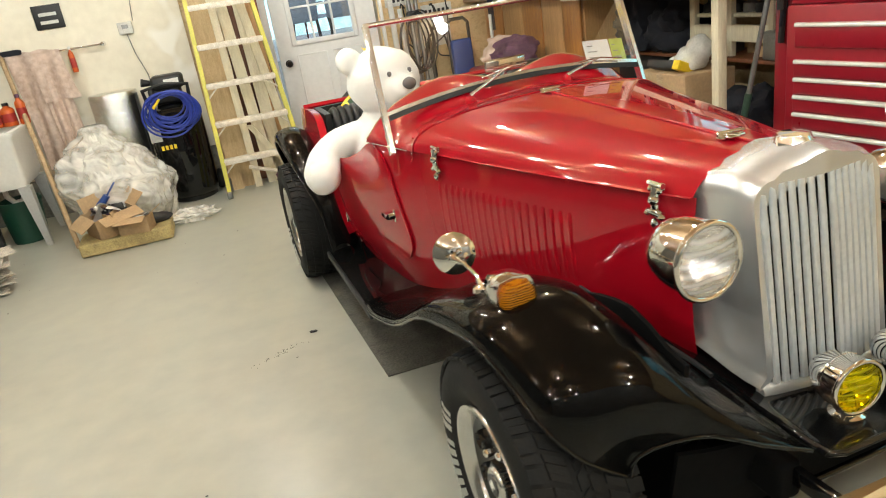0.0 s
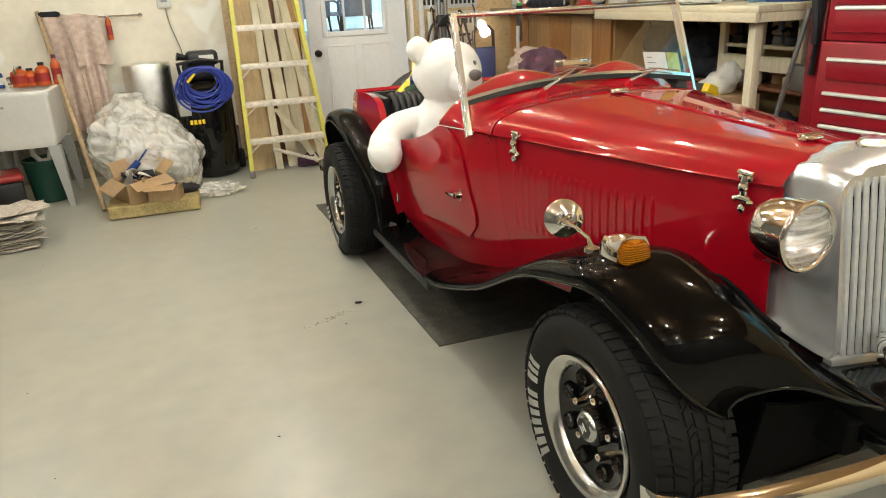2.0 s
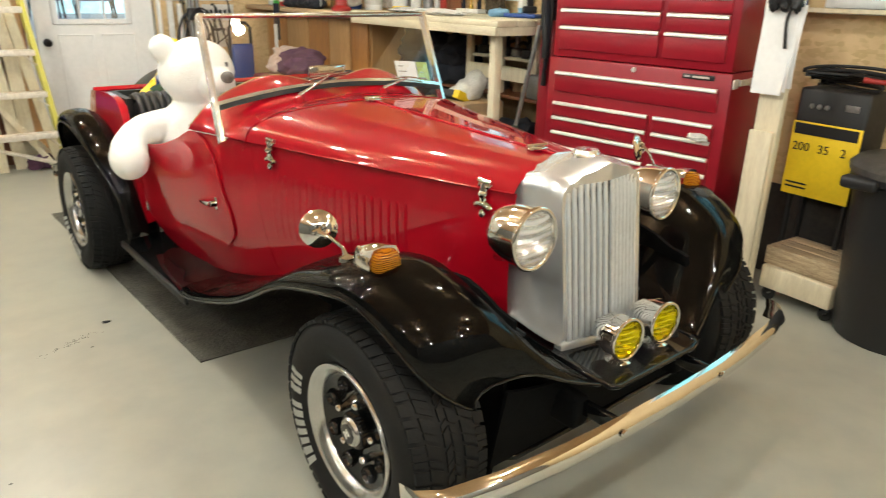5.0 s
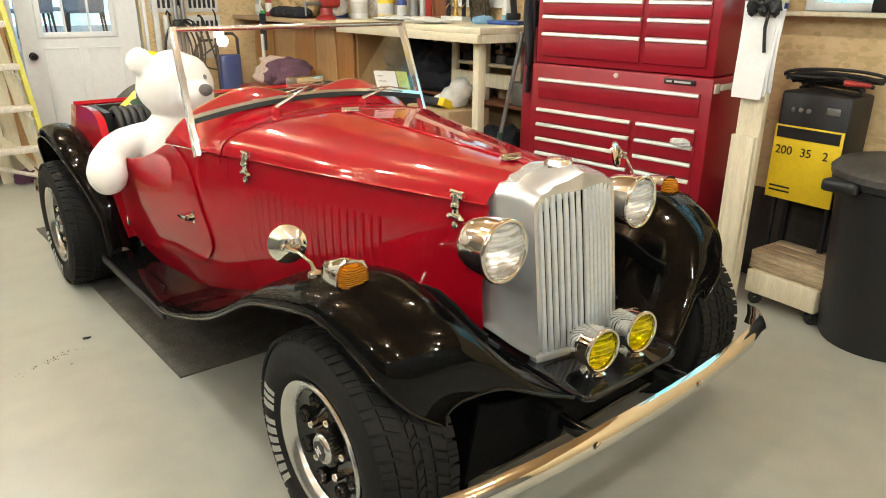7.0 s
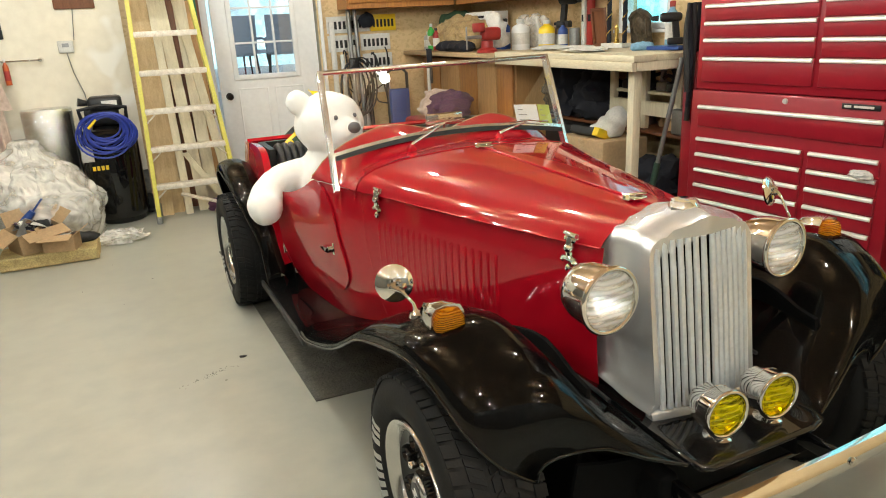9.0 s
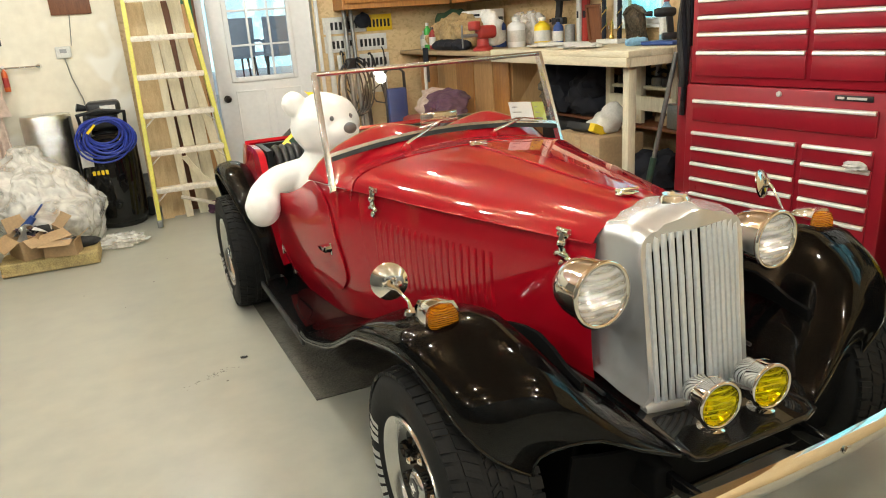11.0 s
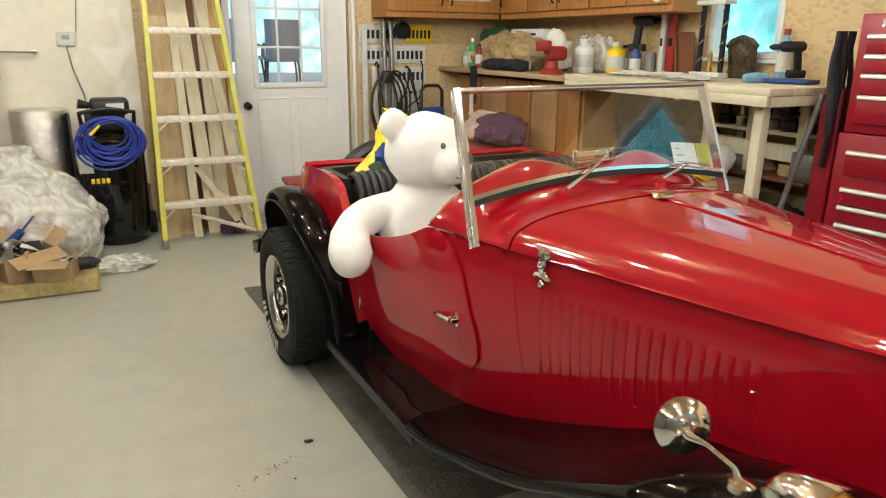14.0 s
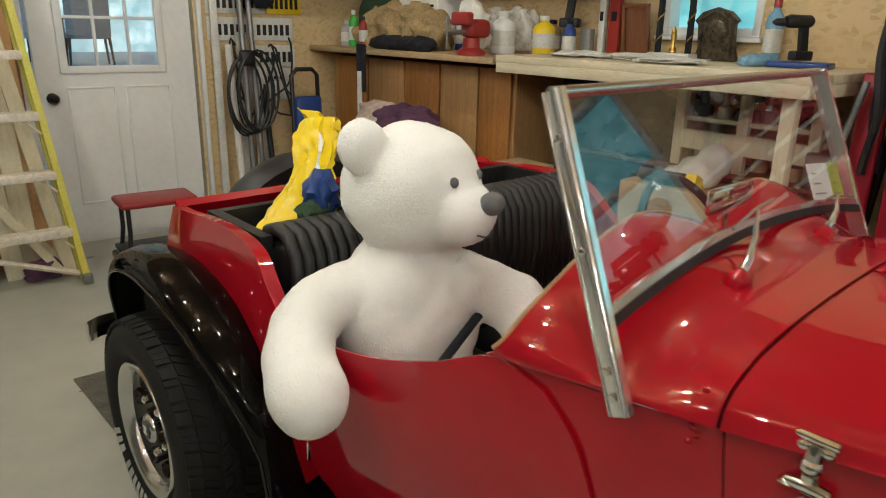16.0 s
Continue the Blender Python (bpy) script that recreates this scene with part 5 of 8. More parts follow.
box(bm, (-1.0, 7.36, 0.72), (0.12, 0.05, 0.14), 0.01)
box(bm, (-1.0, 7.36, 0.655), (0.2, 0.12, 0.03), 0.01)
simple("duster", bm, material("blue_bristles", (0.01, 0.30, 0.55), 0.7), "bright blue bristle brush on the side bench", "brush")
# Made-up dark bins, added to darken the space under the side bench.
for x, y, w, h in ((-1.20, 7.02, 0.34, 0.40), (-1.52, 7.06, 0.26, 0.50), (-1.16, 7.34, 0.30, 0.32)):
    bm = B()
    loft(bm, [[Vector((x + a * w * g / 2, y + b * 0.13 * g, z)) for a, b in ((-1, -0.9), (-0.9, -1), (0.9, -1), (1, -0.9), (1, 0.9), (0.9, 1), (-0.9, 1), (-1, 0.9))] for z, g in ((0.001, 0.86), (h - 0.03, 0.98), (h - 0.03, 1.04), (h, 1.04), (h - 0.004, 0.95), (0.03, 0.84))])
    simple("storage_bin", bm, "dark", "dark open bin added to fill the dark space under the side bench", "bin", group="bins under the side bench")
# lumber post in the corner
bm = B()
box(bm, (0, 0, 0.9), (0.09, 0.05, 1.8), 0.004)
simple("timber_post", bm, "pine", "pine timber leaning in the corner", "timber", pose(-1.02, 8.05, 0, -12, -3, 0))
# pole, rail, towels
bm = B()
tube(bm, [(-0.125, 7.32, 0.014), (-0.465, 8.50, 1.365)], 0.018, 10)
simple("wooden_pole", bm, "oldwood", "plain wooden pole leaning on the wall", "pole")
rail = thing("towel_rail", "chrome towel rail on the drywall", "rail", pose(0, 8.50, 1.31))
bm = B()
tube(bm, [(-0.46, 0, 0), (0.28, 0, 0)], 0.008, 10)
part("bar", bm, "chrome", rail)
for x in (-0.46, 0.28):
    bm = B()
    lathe(bm, [(0.022, 0.06), (0.02, 0.045), (0.012, 0.035), (0.014, -0.012), (0.001, -0.014)], pose(x, 0, 0, -90), 14, True)
    part("bracket", bm, "chrome", rail)
for k, (x0, x1, z0, lb, f) in enumerate(((-0.43, -0.16, 0.42, "long dusty pink towel hung over a rail", 4), (-0.27, -0.06, 0.40, "second dusty pink towel hung over a rail", 5), (-0.29, -0.03, 0.95, "short dusty pink towel hung over a rail", 3))):
    bm = B()
    off = 0.022 * k

    def towel(u, v, x0=x0, x1=x1, z0=z0, f=f, off=off):
        z = 1.335 - v * (1.335 - z0)
        wob = (0.012 + 0.02 * v) * math.sin(f * math.pi * u * 0.95 + 2 * v + f)
        w = 1 - 0.10 * math.sin(3 * v)
        return Vector((x0 + (x1 - x0) * (0.5 + (u - 0.5) * w) + 0.05 * v, 8.475 - off + wob - 0.03 * v * (1 if z0 < 0.6 else 0.3), z - 0.01 * math.cos(7 * u)))
    grid(bm, towel, 26, 20, 0.006)
    simple("towel", bm, "towel", lb, "towel", group="towels on the rail")
bottle("bottle", 0.03, 8.50, 1.13, 0.022, 0.20, "orange", "small orange bottle hung on the towel rail", "whitepaper")
bm = B()
loft(bm, [[Vector((x * w, y * 0.012, z)) for x, y in ((-1, -1), (1, -1), (1.1, 0), (1, 1), (-1, 1), (-1.1, 0))] for z, w in ((-0.012, 0.06), (0.0, 0.075), (0.022, 0.07), (0.030, 0.05))])
simple("brush", bm, "navy", "dark scrubbing brush lying on the towel rail", "brush", pose(-0.38, 8.47, 1.338))
# insulation roll
roll = thing("foil_roll", "standing roll of silver bubble foil insulation", "insulation roll", pose(0.26, 8.35, 0))
bm = B()
lathe(bm, [(0.178, 0), (0.188, 0.01), (0.186, 0.92), (0.18, 0.935), (0.05, 0.93), (0.05, 0.02)], None, 40, True)
part("wrap", bm, "foil", roll)
bm = B()
box(bm, (0.178, -0.08, 0.46), (0.012, 0.16, 0.90), 0.004)
part("loose_end", bm, "blackplastic", roll)
# compressor with hose
comp = thing("air_compressor", "black upright air compressor with a coiled hose", "air compressor", pose(0.68, 8.18, 0) @ Matrix.Diagonal((1.12, 1.12, 1, 1)))
bm = B()
lathe(bm, [(0.001, 0.03), (0.15, 0.03), (0.18, 0.05), (0.19, 0.10), (0.19, 0.68), (0.165, 0.75), (0.10, 0.79), (0.001, 0.80)], None, 40, True)
lathe(bm, [(0.15, 0.0), (0.165, 0.01), (0.165, 0.06)], None, 30, True)
part("tank", bm, "black", comp)
bm = B()
box(bm, (0.02, -0.02, 0.96), (0.22, 0.2, 0.11), 0.03, seg=3)
tube(bm, [(-0.09, -0.06, 0.97), (-0.15, -0.07, 0.985)], [0.02, 0.032], 12)
box(bm, (0, 0, 0.86), (0.2, 0.18, 0.14), 0.03)
box(bm, (-0.10, -0.02, 0.88), (0.05, 0.1, 0.08), 0.015)
part("pump_head", bm, "blackplastic", comp)
bm = B()
box(bm, (0.05, -0.122, 0.965), (0.10, 0.004, 0.04))
part("rating_plate", bm, "whitepaper", comp)
bm = B()
tube(bm, [(-0.14, -0.10, 0.80), (-0.15, -0.16, 0.93), (0.0, -0.19, 0.96), (0.15, -0.16, 0.93), (0.14, -0.10, 0.80)], 0.014, 10)
part("handle", bm, "blackplastic", comp)
bm = B()
box(bm, (-0.145, -0.150, 0.59), (0.085, 0.010, 0.13), 0.003, m=pose(0, 0, 0, 0, 0, 0))
part("spec_sticker", bm, "whitepaper", comp)
bm = B()
for k in range(4):
    box(bm, (-0.12 + 0.028 * k, -0.185, 0.475), (0.02, 0.008, 0.035), 0.002)
part("tank_mark", bm, "yellowpanel", comp, "yellow mark of plain bars")
for x in (-0.18, 0.2):
    bm = B()
    lathe(bm, [(0.03, -0.025), (0.075, -0.025), (0.085, 0), (0.075, 0.025), (0.03, 0.025)], pose(x, 0.10, 0.087, 0, 90, 0), 24, True)
    part("wheel", bm, "rubber", comp)
hose = thing("air_hose", "coiled blue air hose with a yellow nozzle", "hose", pose(0.672, 7.95, 0.757) @ Matrix.Scale(0.88, 4))
bm = B()
pts = []
for k in range(15 * 32):
    a = 2 * math.pi * k / 32 + math.pi / 2
    q = k / 32
    r = 0.135 + 0.05 * noise.noise(Vector((q * 0.45, 3.1, 0.7))) + 0.030 * math.sin(q * 1.9)
    sway = 0.03 * math.sin(q * 2.4 + 1) + 0.012 * math.sin(q * 5.1)
    pts.append(Vector((1.22 * r * math.cos(a) + sway + 0.02, -0.055 + 0.030 * math.sin(q * 2.7) - 0.02 * math.sin(a), 0.155 - r + r * math.sin(a) + 0.018 * math.sin(q * 3.7))))
tube(bm, pts, 0.0085, 8)
part("coil", bm, "bluehose", hose)
bm = B()
tube(bm, [(-0.12, -0.10, 0.05), (-0.05, -0.11, 0.12)], [0.014, 0.010], 10)
part("nozzle", bm, "yellowpanel", hose)
# film heap, carton
heap = thing("plastic_film", "big heap of crumpled clear plastic film", "plastic film", pose(0.175, 7.70, 0.0) @ Matrix.Diagonal((1.05, 1.0, 1.0, 1.0)))


def drape(u, v, grow=1.0, seed=0.0):
    """A big slack bag of film: gathered to a knot, bulging low, with loose crossing wrinkles."""
    a = 2 * math.pi * u
    c, s = math.cos(a), math.sin(a)
    q = Vector((c * 1.1, s * 1.1, 1.6 * v + seed))
    bulge = 0.10 * noise.noise(q * 1.1) + 0.05 * noise.noise(q * 2.6)
    crumple = 0.017 * (1 - 2 * abs(noise.noise(Vector((c * 2.2 + 2 * v, s * 2.2 - 1.5 * v, 5 * v + seed))))) + 0.020 * (1 - 2 * abs(noise.noise(Vector((c * 5 - 3 * v, s * 5 + 4 * v, 10 * v + seed)))))
    body = 0.335 * math.sin(math.pi * min(1.0, 0.03 + 0.72 * v)) ** 1.25
    knot = 0.055 * math.exp(-((v - 0.02) / 0.05) ** 2)
    fade = min(1.0, 5 * v + 0.15)
    r = (max(0.02, body + knot) + (bulge + crumple) * fade) * grow
    z = 0.78 * (1 - v) ** 0.9 * (0.6 + 0.4 * grow) + (0.35 * bulge + 0.5 * crumple) * math.sin(math.pi * v)
    return Vector((r * c * 1.0 - 0.03 * (1 - v) ** 2 + 0.05 * v, r * s * 1.05, max(0.006, z)))


bm = B()
grid(bm, lambda u, v: drape(u, v), 170, 56)
part("outer_sheet", bm, "film", heap)
bm = B()
grid(bm, lambda u, v: drape(u, v, 0.86, 7.3), 110, 34)
part("inner_sheet", bm, "film", heap)
bm = B()
grid(bm, lambda u, v: drape(u, v, 0.66, 3.9), 90, 30)
part("core_sheet", bm, "film", heap)
bm = B()
blob(bm, (0, 0, 0.035), (0.16, 0.10, 0.05), 0.5, 3, 3, 4)
simple("film_scrap", bm, "film", "scrap of clear film on the floor", "plastic film", pose(0.66, 7.42, 0.005))
carton = thing("carton", "open cardboard box full of small rubbish", "box", pose(0.15, 7.24, 0.09, 6, -5, 28) @ Matrix.Scale(0.82, 4))
for x, y, w, d in ((0, -0.14, 0.34, 0.006), (0, 0.14, 0.34, 0.006), (-0.17, 0, 0.006, 0.274), (0.17, 0, 0.006, 0.274)):
    bm = B()
    box(bm, (x, y, 0.10), (w, d, 0.20))
    part("wall", bm, "card", carton, smooth=False)
bm = B()
box(bm, (0, 0, 0.005), (0.328, 0.268, 0.008))
part("bottom", bm, "card", carton, smooth=False)
for c, s, r in (((0.02, -0.205, 0.185), (0.33, 0.14, 0.005), (14, 0, 0)), ((0.225, 0.0, 0.235), (0.14, 0.27, 0.005), (0, -38, 0)), ((-0.235, 0, 0.17), (0.14, 0.27, 0.005), (0, -26, 0)), ((0.02, 0.165, 0.255), (0.33, 0.005, 0.13), (-22, 0, 0))):
    bm = B()
    box(bm, (0, 0, 0), s)
    part("flap", bm, "card", carton, smooth=False, m=pose(*c, *r))
for k in range(20):
    bm = B()
    if k % 3 == 0:
        grid(bm, lambda u, v: Vector(((u - 0.5) * 0.13, (v - 0.5) * 0.09, 0.02 * math.sin(3 * u + k) * math.cos(2 * v))), 6, 5, 0.002)
    elif k % 3 == 1:
        tube(bm, [Vector((0.05 * math.cos(q), 0.05 * math.sin(q) * 0.7, 0.012 * math.sin(2.3 * q + k))) for q in span(0, 8, 30)], 0.006, 6)
    else:
        blob(bm, (0, 0, 0), (random.uniform(0.02, 0.045), random.uniform(0.02, 0.04), random.uniform(0.015, 0.03)), 0.6, 3.5, k, 3)
    simple("rubbish", bm, ["whitepaper", "navy", "dark", "card", "whitepaper", "grey", "purple"][k % 7], "small crumpled piece of rubbish in the carton", "rubbish", pose(0.15 + random.uniform(-0.09, 0.09), 7.24 + random.uniform(-0.07, 0.07), 0.235 + random.uniform(-0.02, 0.04), random.uniform(-30, 30), random.uniform(-30, 30), random.uniform(0, 360)), "rubbish in the carton")
bm = B()
tube(bm, [(-0.04, 0, -0.02), (0.03, 0.0, 0.05)], [0.03, 0.022], 10)
tube(bm, [(0.03, 0, 0.05), (0.10, 0, 0.13)], 0.007, 6)
simple("brush", bm, "blueplastic", "blue handled brush sticking out of the carton", "brush", pose(0.13, 7.29, 0.29))
small = thing("carton", "small torn cardboard box lying open beside the rubbish", "box", pose(0.315, 7.105, 0.094, 0, 0, -14))
for x, y, w, d in ((0, -0.07, 0.20, 0.004), (0, 0.07, 0.20, 0.004), (-0.10, 0, 0.004, 0.136), (0.10, 0, 0.004, 0.136)):
    bm = B()
    box(bm, (x, y, 0.05), (w, d, 0.10))
    part("wall", bm, "card", small, smooth=False)
bm = B()
box(bm, (0, 0, 0.003), (0.196, 0.136, 0.005))
part("bottom", bm, "card", small, smooth=False)
for c, sz, r in (((0.0, -0.115, 0.105), (0.20, 0.09, 0.004), (12, 0, 0)), ((0.135, 0.0, 0.125), (0.08, 0.13, 0.004), (0, -35, 0)), ((-0.115, 0.0, 0.135), (0.004, 0.13, 0.075), (0, -20, 0))):
    bm = B()
    box(bm, (0, 0, 0), sz)
    part("flap", bm, "card", small, smooth=False, m=pose(*c, *r))
for k, mt in enumerate(("cleanpaper", "redplastic", "whitepaper", "navy", "cleanpaper")):
    bm = B()
    grid(bm, lambda u, v: Vector(((u - 0.5) * 0.10, (v - 0.5) * 0.08, 0.018 * math.sin(4 * u + k) * math.cos(3 * v))), 6, 5, 0.002)
    simple("rubbish", bm, mt, "crumpled wrapper lying in a torn small carton", "rubbish", pose(0.28 + 0.02 * k, 7.08 + 0.02 * (k % 3), 0.165 + 0.008 * k, 20 * (k % 3) - 20, 15 * (k % 2), 50 * k), "rubbish in the carton")
bm = B()
box(bm, (0.25, 7.20, 0.045), (0.60, 0.32, 0.088), 0.01)
bmesh.ops.subdivide_edges(bm, edges=bm.edges[:], cuts=3, use_grid_fill=True)
for v in bm.verts:
    v.co += 0.012 * noise.noise_vector(v.co * 9) * (1 if v.co.z > 0.02 else 0)
simple("flat_box", bm, material("old_yellow_box", (0.50, 0.40, 0.17), 0.8, var=0.3, scale=14, color2=(0.27, 0.20, 0.09)), "yellowish torn flat box lying under the carton", "box", pose(-0.02, 0, 0.004, 0, 0, 0), smooth=False)
bm = B()
blob(bm, (0, 0, 0.03), (0.12, 0.05, 0.04), 0.2, 2, 7, 3)
simple("dark_bottle", bm, "dark", "dark brown bottle lying on the board", "bottle", pose(0.42, 7.24, 0.092))
# thermostat, cord, signs
th = thing("thermostat", "white wall thermostat with a small display", "thermostat", pose(0.48, 8.545, 1.40))
bm = B()
box(bm, (0, 0, 0), (0.115, 0.03, 0.095), 0.008)
part("case", bm, "whitepaper", th)
bm = B()
box(bm, (0.0, -0.0165, 0.012), (0.05, 0.003, 0.03))
part("display", bm, "grey", th)
bm = B()
tube(bm, [(0.48, 8.545, 1.35), (0.50, 8.54, 1.2), (0.55, 8.54, 1.02), (0.56, 8.50, 0.9), (0.60, 8.38, 0.85)], 0.004, 6)
simple("cord", bm, "grey", "thin grey cord hanging down the drywall", "cord")
bm = B()
box(bm, (0.60, 8.545, 1.81), (0.30, 0.022, 0.24), 0.004)
simple("wall_plaque", bm, "brownwood", "brown wooden plaque on the drywall", "plaque")
bm = B()
tube(bm, [(0.58, 8.548, 1.69), (0.55, 8.548, 1.45)], 0.003, 5)
simple("plaque_cord", bm, "grey", "thin wire below the plaque", "cord")
sg = thing("wall_sign", "small dark grey sign on the drywall", "sign", pose(-0.05, 8.548, 1.57))
bm = B()
box(bm, (0, 0, 0), (0.21, 0.012, 0.18), 0.004)
part("panel", bm, "dark", sg)
for z in (-0.04, 0.02):
    bm = B()
    box(bm, (0, -0.007, z), (0.13, 0.003, 0.025))
    part("text_bar", bm, "whitepaper", sg)
sg2 = copy_thing(sg, pose(-0.52, 8.548, 1.86))
sg2["label"] = "brown framed sign on the drywall"

# ---- ladder and timber ----
ladder = thing("step_ladder", "yellow fibreglass step ladder leaning on timber", "ladder")
FOOT = (Vector((0.95, 7.83, 0)), Vector((1.615, 7.85, 0)))
TOPL = (Vector((0.995, 8.15, 1.79)), Vector((1.455, 8.15, 1.79)))
for a, b in zip(FOOT, TOPL):
    e = a + (b - a) * 1.33
    bm = B()
    loft(bm, [[p + Vector((x * 0.016, y * 0.035, 0)) for x, y in ((-1, -1), (1, -1), (1, 1), (-1, 1))] for p in (a, e)])
    part("rail", bm, "yellow", ladder, "yellow fibreglass rail")
    bm = B()
    box(bm, a + Vector((0, 0, 0.03)), (0.045, 0.085, 0.06), 0.01)
    part("foot", bm, "grey", ladder)
    bm = B()
    loft(bm, [[p + Vector((x * 0.013, 0.09 + y * 0.02, 0)) for x, y in ((-1, -1), (1, -1), (1, 1), (-1, 1))] for p in (a + Vector((0, 0.02, 0)), e)])
    part("rear_rail", bm, "yellow", ladder)
for k in range(1, 8):
    z = 0.295 * k
    t = z / 1.79
    a, b = FOOT[0].lerp(TOPL[0], t), FOOT[1].lerp(TOPL[1], t)
    bm = B()
    c = (a + b) / 2
    box(bm, c, ((b - a).length - 0.02, 0.085, 0.022), 0.005)
    box(bm, c + Vector((0, -0.04, -0.012)), ((b - a).length - 0.02, 0.008, 0.040), 0.003)
    part("step", bm, "step", ladder, "dusty aluminium step")
    if k in (1, 2, 3):
        for p, q in ((a, 1), (b, -1)):
            bm = B()
            tube(bm, [p + Vector((q * 0.01, -0.02, -0.10)), p + Vector((q * 0.10, -0.02, -0.015))], 0.007, 6)
            part("brace", bm, "step", ladder)
bm = B()
tube(bm, [FOOT[0] + Vector((0.2, 0.1, 0.20)), FOOT[1] + Vector((-0.02, 0.06, 0.04))], 0.016, 6)
part("rear_brace", bm, "step", ladder)
# The rear brownwood boards carry the shadowed wall's shade in their colour.
for k, (x0, x1, y0, w, mt) in enumerate(((1.03, 1.02, 8.10, 0.09, "pine"), (1.12, 1.10, 8.16, 0.09, "pine"), (1.20, 1.16, 8.05, 0.06, "pine2"), (1.33, 1.20, 8.12, 0.09, "pine2"), (1.42, 1.38, 8.20, 0.10, "pine2"), (1.58, 1.30, 8.06, 0.07, "pine2"), (1.50, 1.44, 8.26, 0.10, "cabinet2"), (1.27, 1.31, 8.31, 0.16, "brownwood"), (1.12, 1.08, 8.33, 0.14, "brownwood"), (1.46, 1.47, 8.35, 0.16, "brownwood"), (1.16, 1.24, 8.22, 0.05, "pine"))):
    bm = B()
    a, b = Vector((x0, y0, 0)), Vector((x1, 8.50 - 0.012 * (k % 3), 2.2 + 0.06 * (k % 4)))
    loft(bm, [[p + Vector((x * w / 2, y * 0.019, 0)) for x, y in ((-1, -1), (1, -1), (1, 1), (-1, 1))] for p in (a, a.lerp(b, 0.5), b)])
    simple("timber", bm, mt, "rough board leaning on the wall, rear ones dark for the shade", "timber", group="leaning timber", smooth=False)
for a, b, w in ((Vector((1.235, 8.14, 0.50)), Vector((1.53, 8.02, 0.03)), 0.05), (Vector((1.36, 8.18, 0.30)), Vector((1.58, 8.10, 0.02)), 0.07)):
    bm = B()
    loft(bm, [[p + Vector((x * w / 2, y * 0.018, 0)) for x, y in ((-1, -1), (1, -1), (1, 1), (-1, 1))] for p in (a, b)])
    simple("offcut", bm, "pine2", "short pale pine offcut leaning behind the ladder", "timber", group="pine offcuts", smooth=False)
bm = B()
box(bm, (1.45, 8.425, 1.78), (0.15, 0.012, 0.9))
simple("green_sheet", bm, "greensheet", "green sheathing board behind the ladder", "board", smooth=False)
bm = B()
blob(bm, (1.45, 8.05, 0.05), (0.10, 0.06, 0.06), 0.4, 2, 3, 3)
simple("rag", bm, "purple", "dark rag on the floor behind the ladder", "cloth")
# stool behind the car
stool = thing("rolling_stool", "low rolling stool with a red padded seat", "stool", pose(2.06, 8.02, 0, 0, 0, -4))
bm = B()
box(bm, (0, 0, 0.365), (0.42, 0.26, 0.04), 0.015)
part("seat", bm, "redplastic", stool)
for x in (-0.17, 0.17):
    for y in (-0.09, 0.09):
        bm = B()
        tube(bm, [(x * 1.1, y * 1.2, 0.07), (x, y, 0.20), (x, y, 0.35)], 0.013, 8)
        part("leg", bm, "blackplastic", stool)
        bm = B()
        lathe(bm, [(0.012, -0.012), (0.03, -0.012), (0.03, 0.012), (0.012, 0.012)], pose(x * 1.25, y * 1.4, 0.031, 0, 90, 30), 14, True)
        part("castor", bm, "grey", stool)
bm = B()
box(bm, (0, 0, 0.085), (0.44, 0.26, 0.03), 0.008)
part("tray", bm, "blackplastic", stool)
# mat under the car
bm = B()
MA = [Vector((1.405, 4.405, 0)), Vector((2.55, 4.40, 0)), Vector((2.45, 6.74, 0)), Vector((1.29, 6.735, 0))]
loft(bm, [[p + Vector((0, 0, z)) for p in MA] for z in (0.001, 0.008)])
simple("rubber_mat", bm, "mat", "worn dark grey rubber floor mat under the car", "mat", smooth=False)

# ---- work benches and cabinets ----
BZ = 1.215
wb = thing("workbench", "pale pine workbench with a thick apron", "workbench", pose(3.43, 5.06, 0))
for k in range(5):
    bm = B()
    box(bm, (0.078 + 0.155 * k, 0.80, BZ - 0.019), (0.152, 1.62, 0.036), 0.003)
    part("top_board", bm, "pinex", wb)
bm = B()
box(bm, (0.012, 0.80, BZ - 0.062), (0.03, 1.60, 0.05), 0.003)
part("front_apron", bm, "pinex", wb)
bm = B()
box(bm, (0.39, 0.012, BZ - 0.062), (0.72, 0.03, 0.05), 0.003)
part("end_apron", bm, "pine2", wb)
for x, y in ((0.10, 0.10), (0.70, 0.08), (0.70, 1.5)):
    bm = B()
    box(bm, (x, y, (BZ - 0.04) / 2), (0.054, 0.054, BZ - 0.04), 0.004)
    part("leg", bm, "pine2", wb)
for z in (0.30, 0.72):
    bm = B()
    box(bm, (0.45 if z < 0.5 else 0.57, 0.80, z), (0.52 if z < 0.5 else 0.32, 1.50, 0.02), 0.003)
    part("shelf", bm, "brownwood", wb)
    if z > 0.5:
        continue
    bm = B()
    box(bm, (0.16, 0.80, z - 0.045), (0.03, 1.40, 0.08), 0.003)
    part("shelf_rail", bm, "pine2", wb)
base = thing("base_cabinet", "brown plywood base cabinets under the bench", "cabinet", pose(3.62, 6.70, 0))
bm = B()
box(bm, (0.29, 0.95, BZ / 2 - 0.04), (0.56, 1.9, BZ - 0.09), 0.003)
part("body", bm, "cabinet2", base, smooth=False)
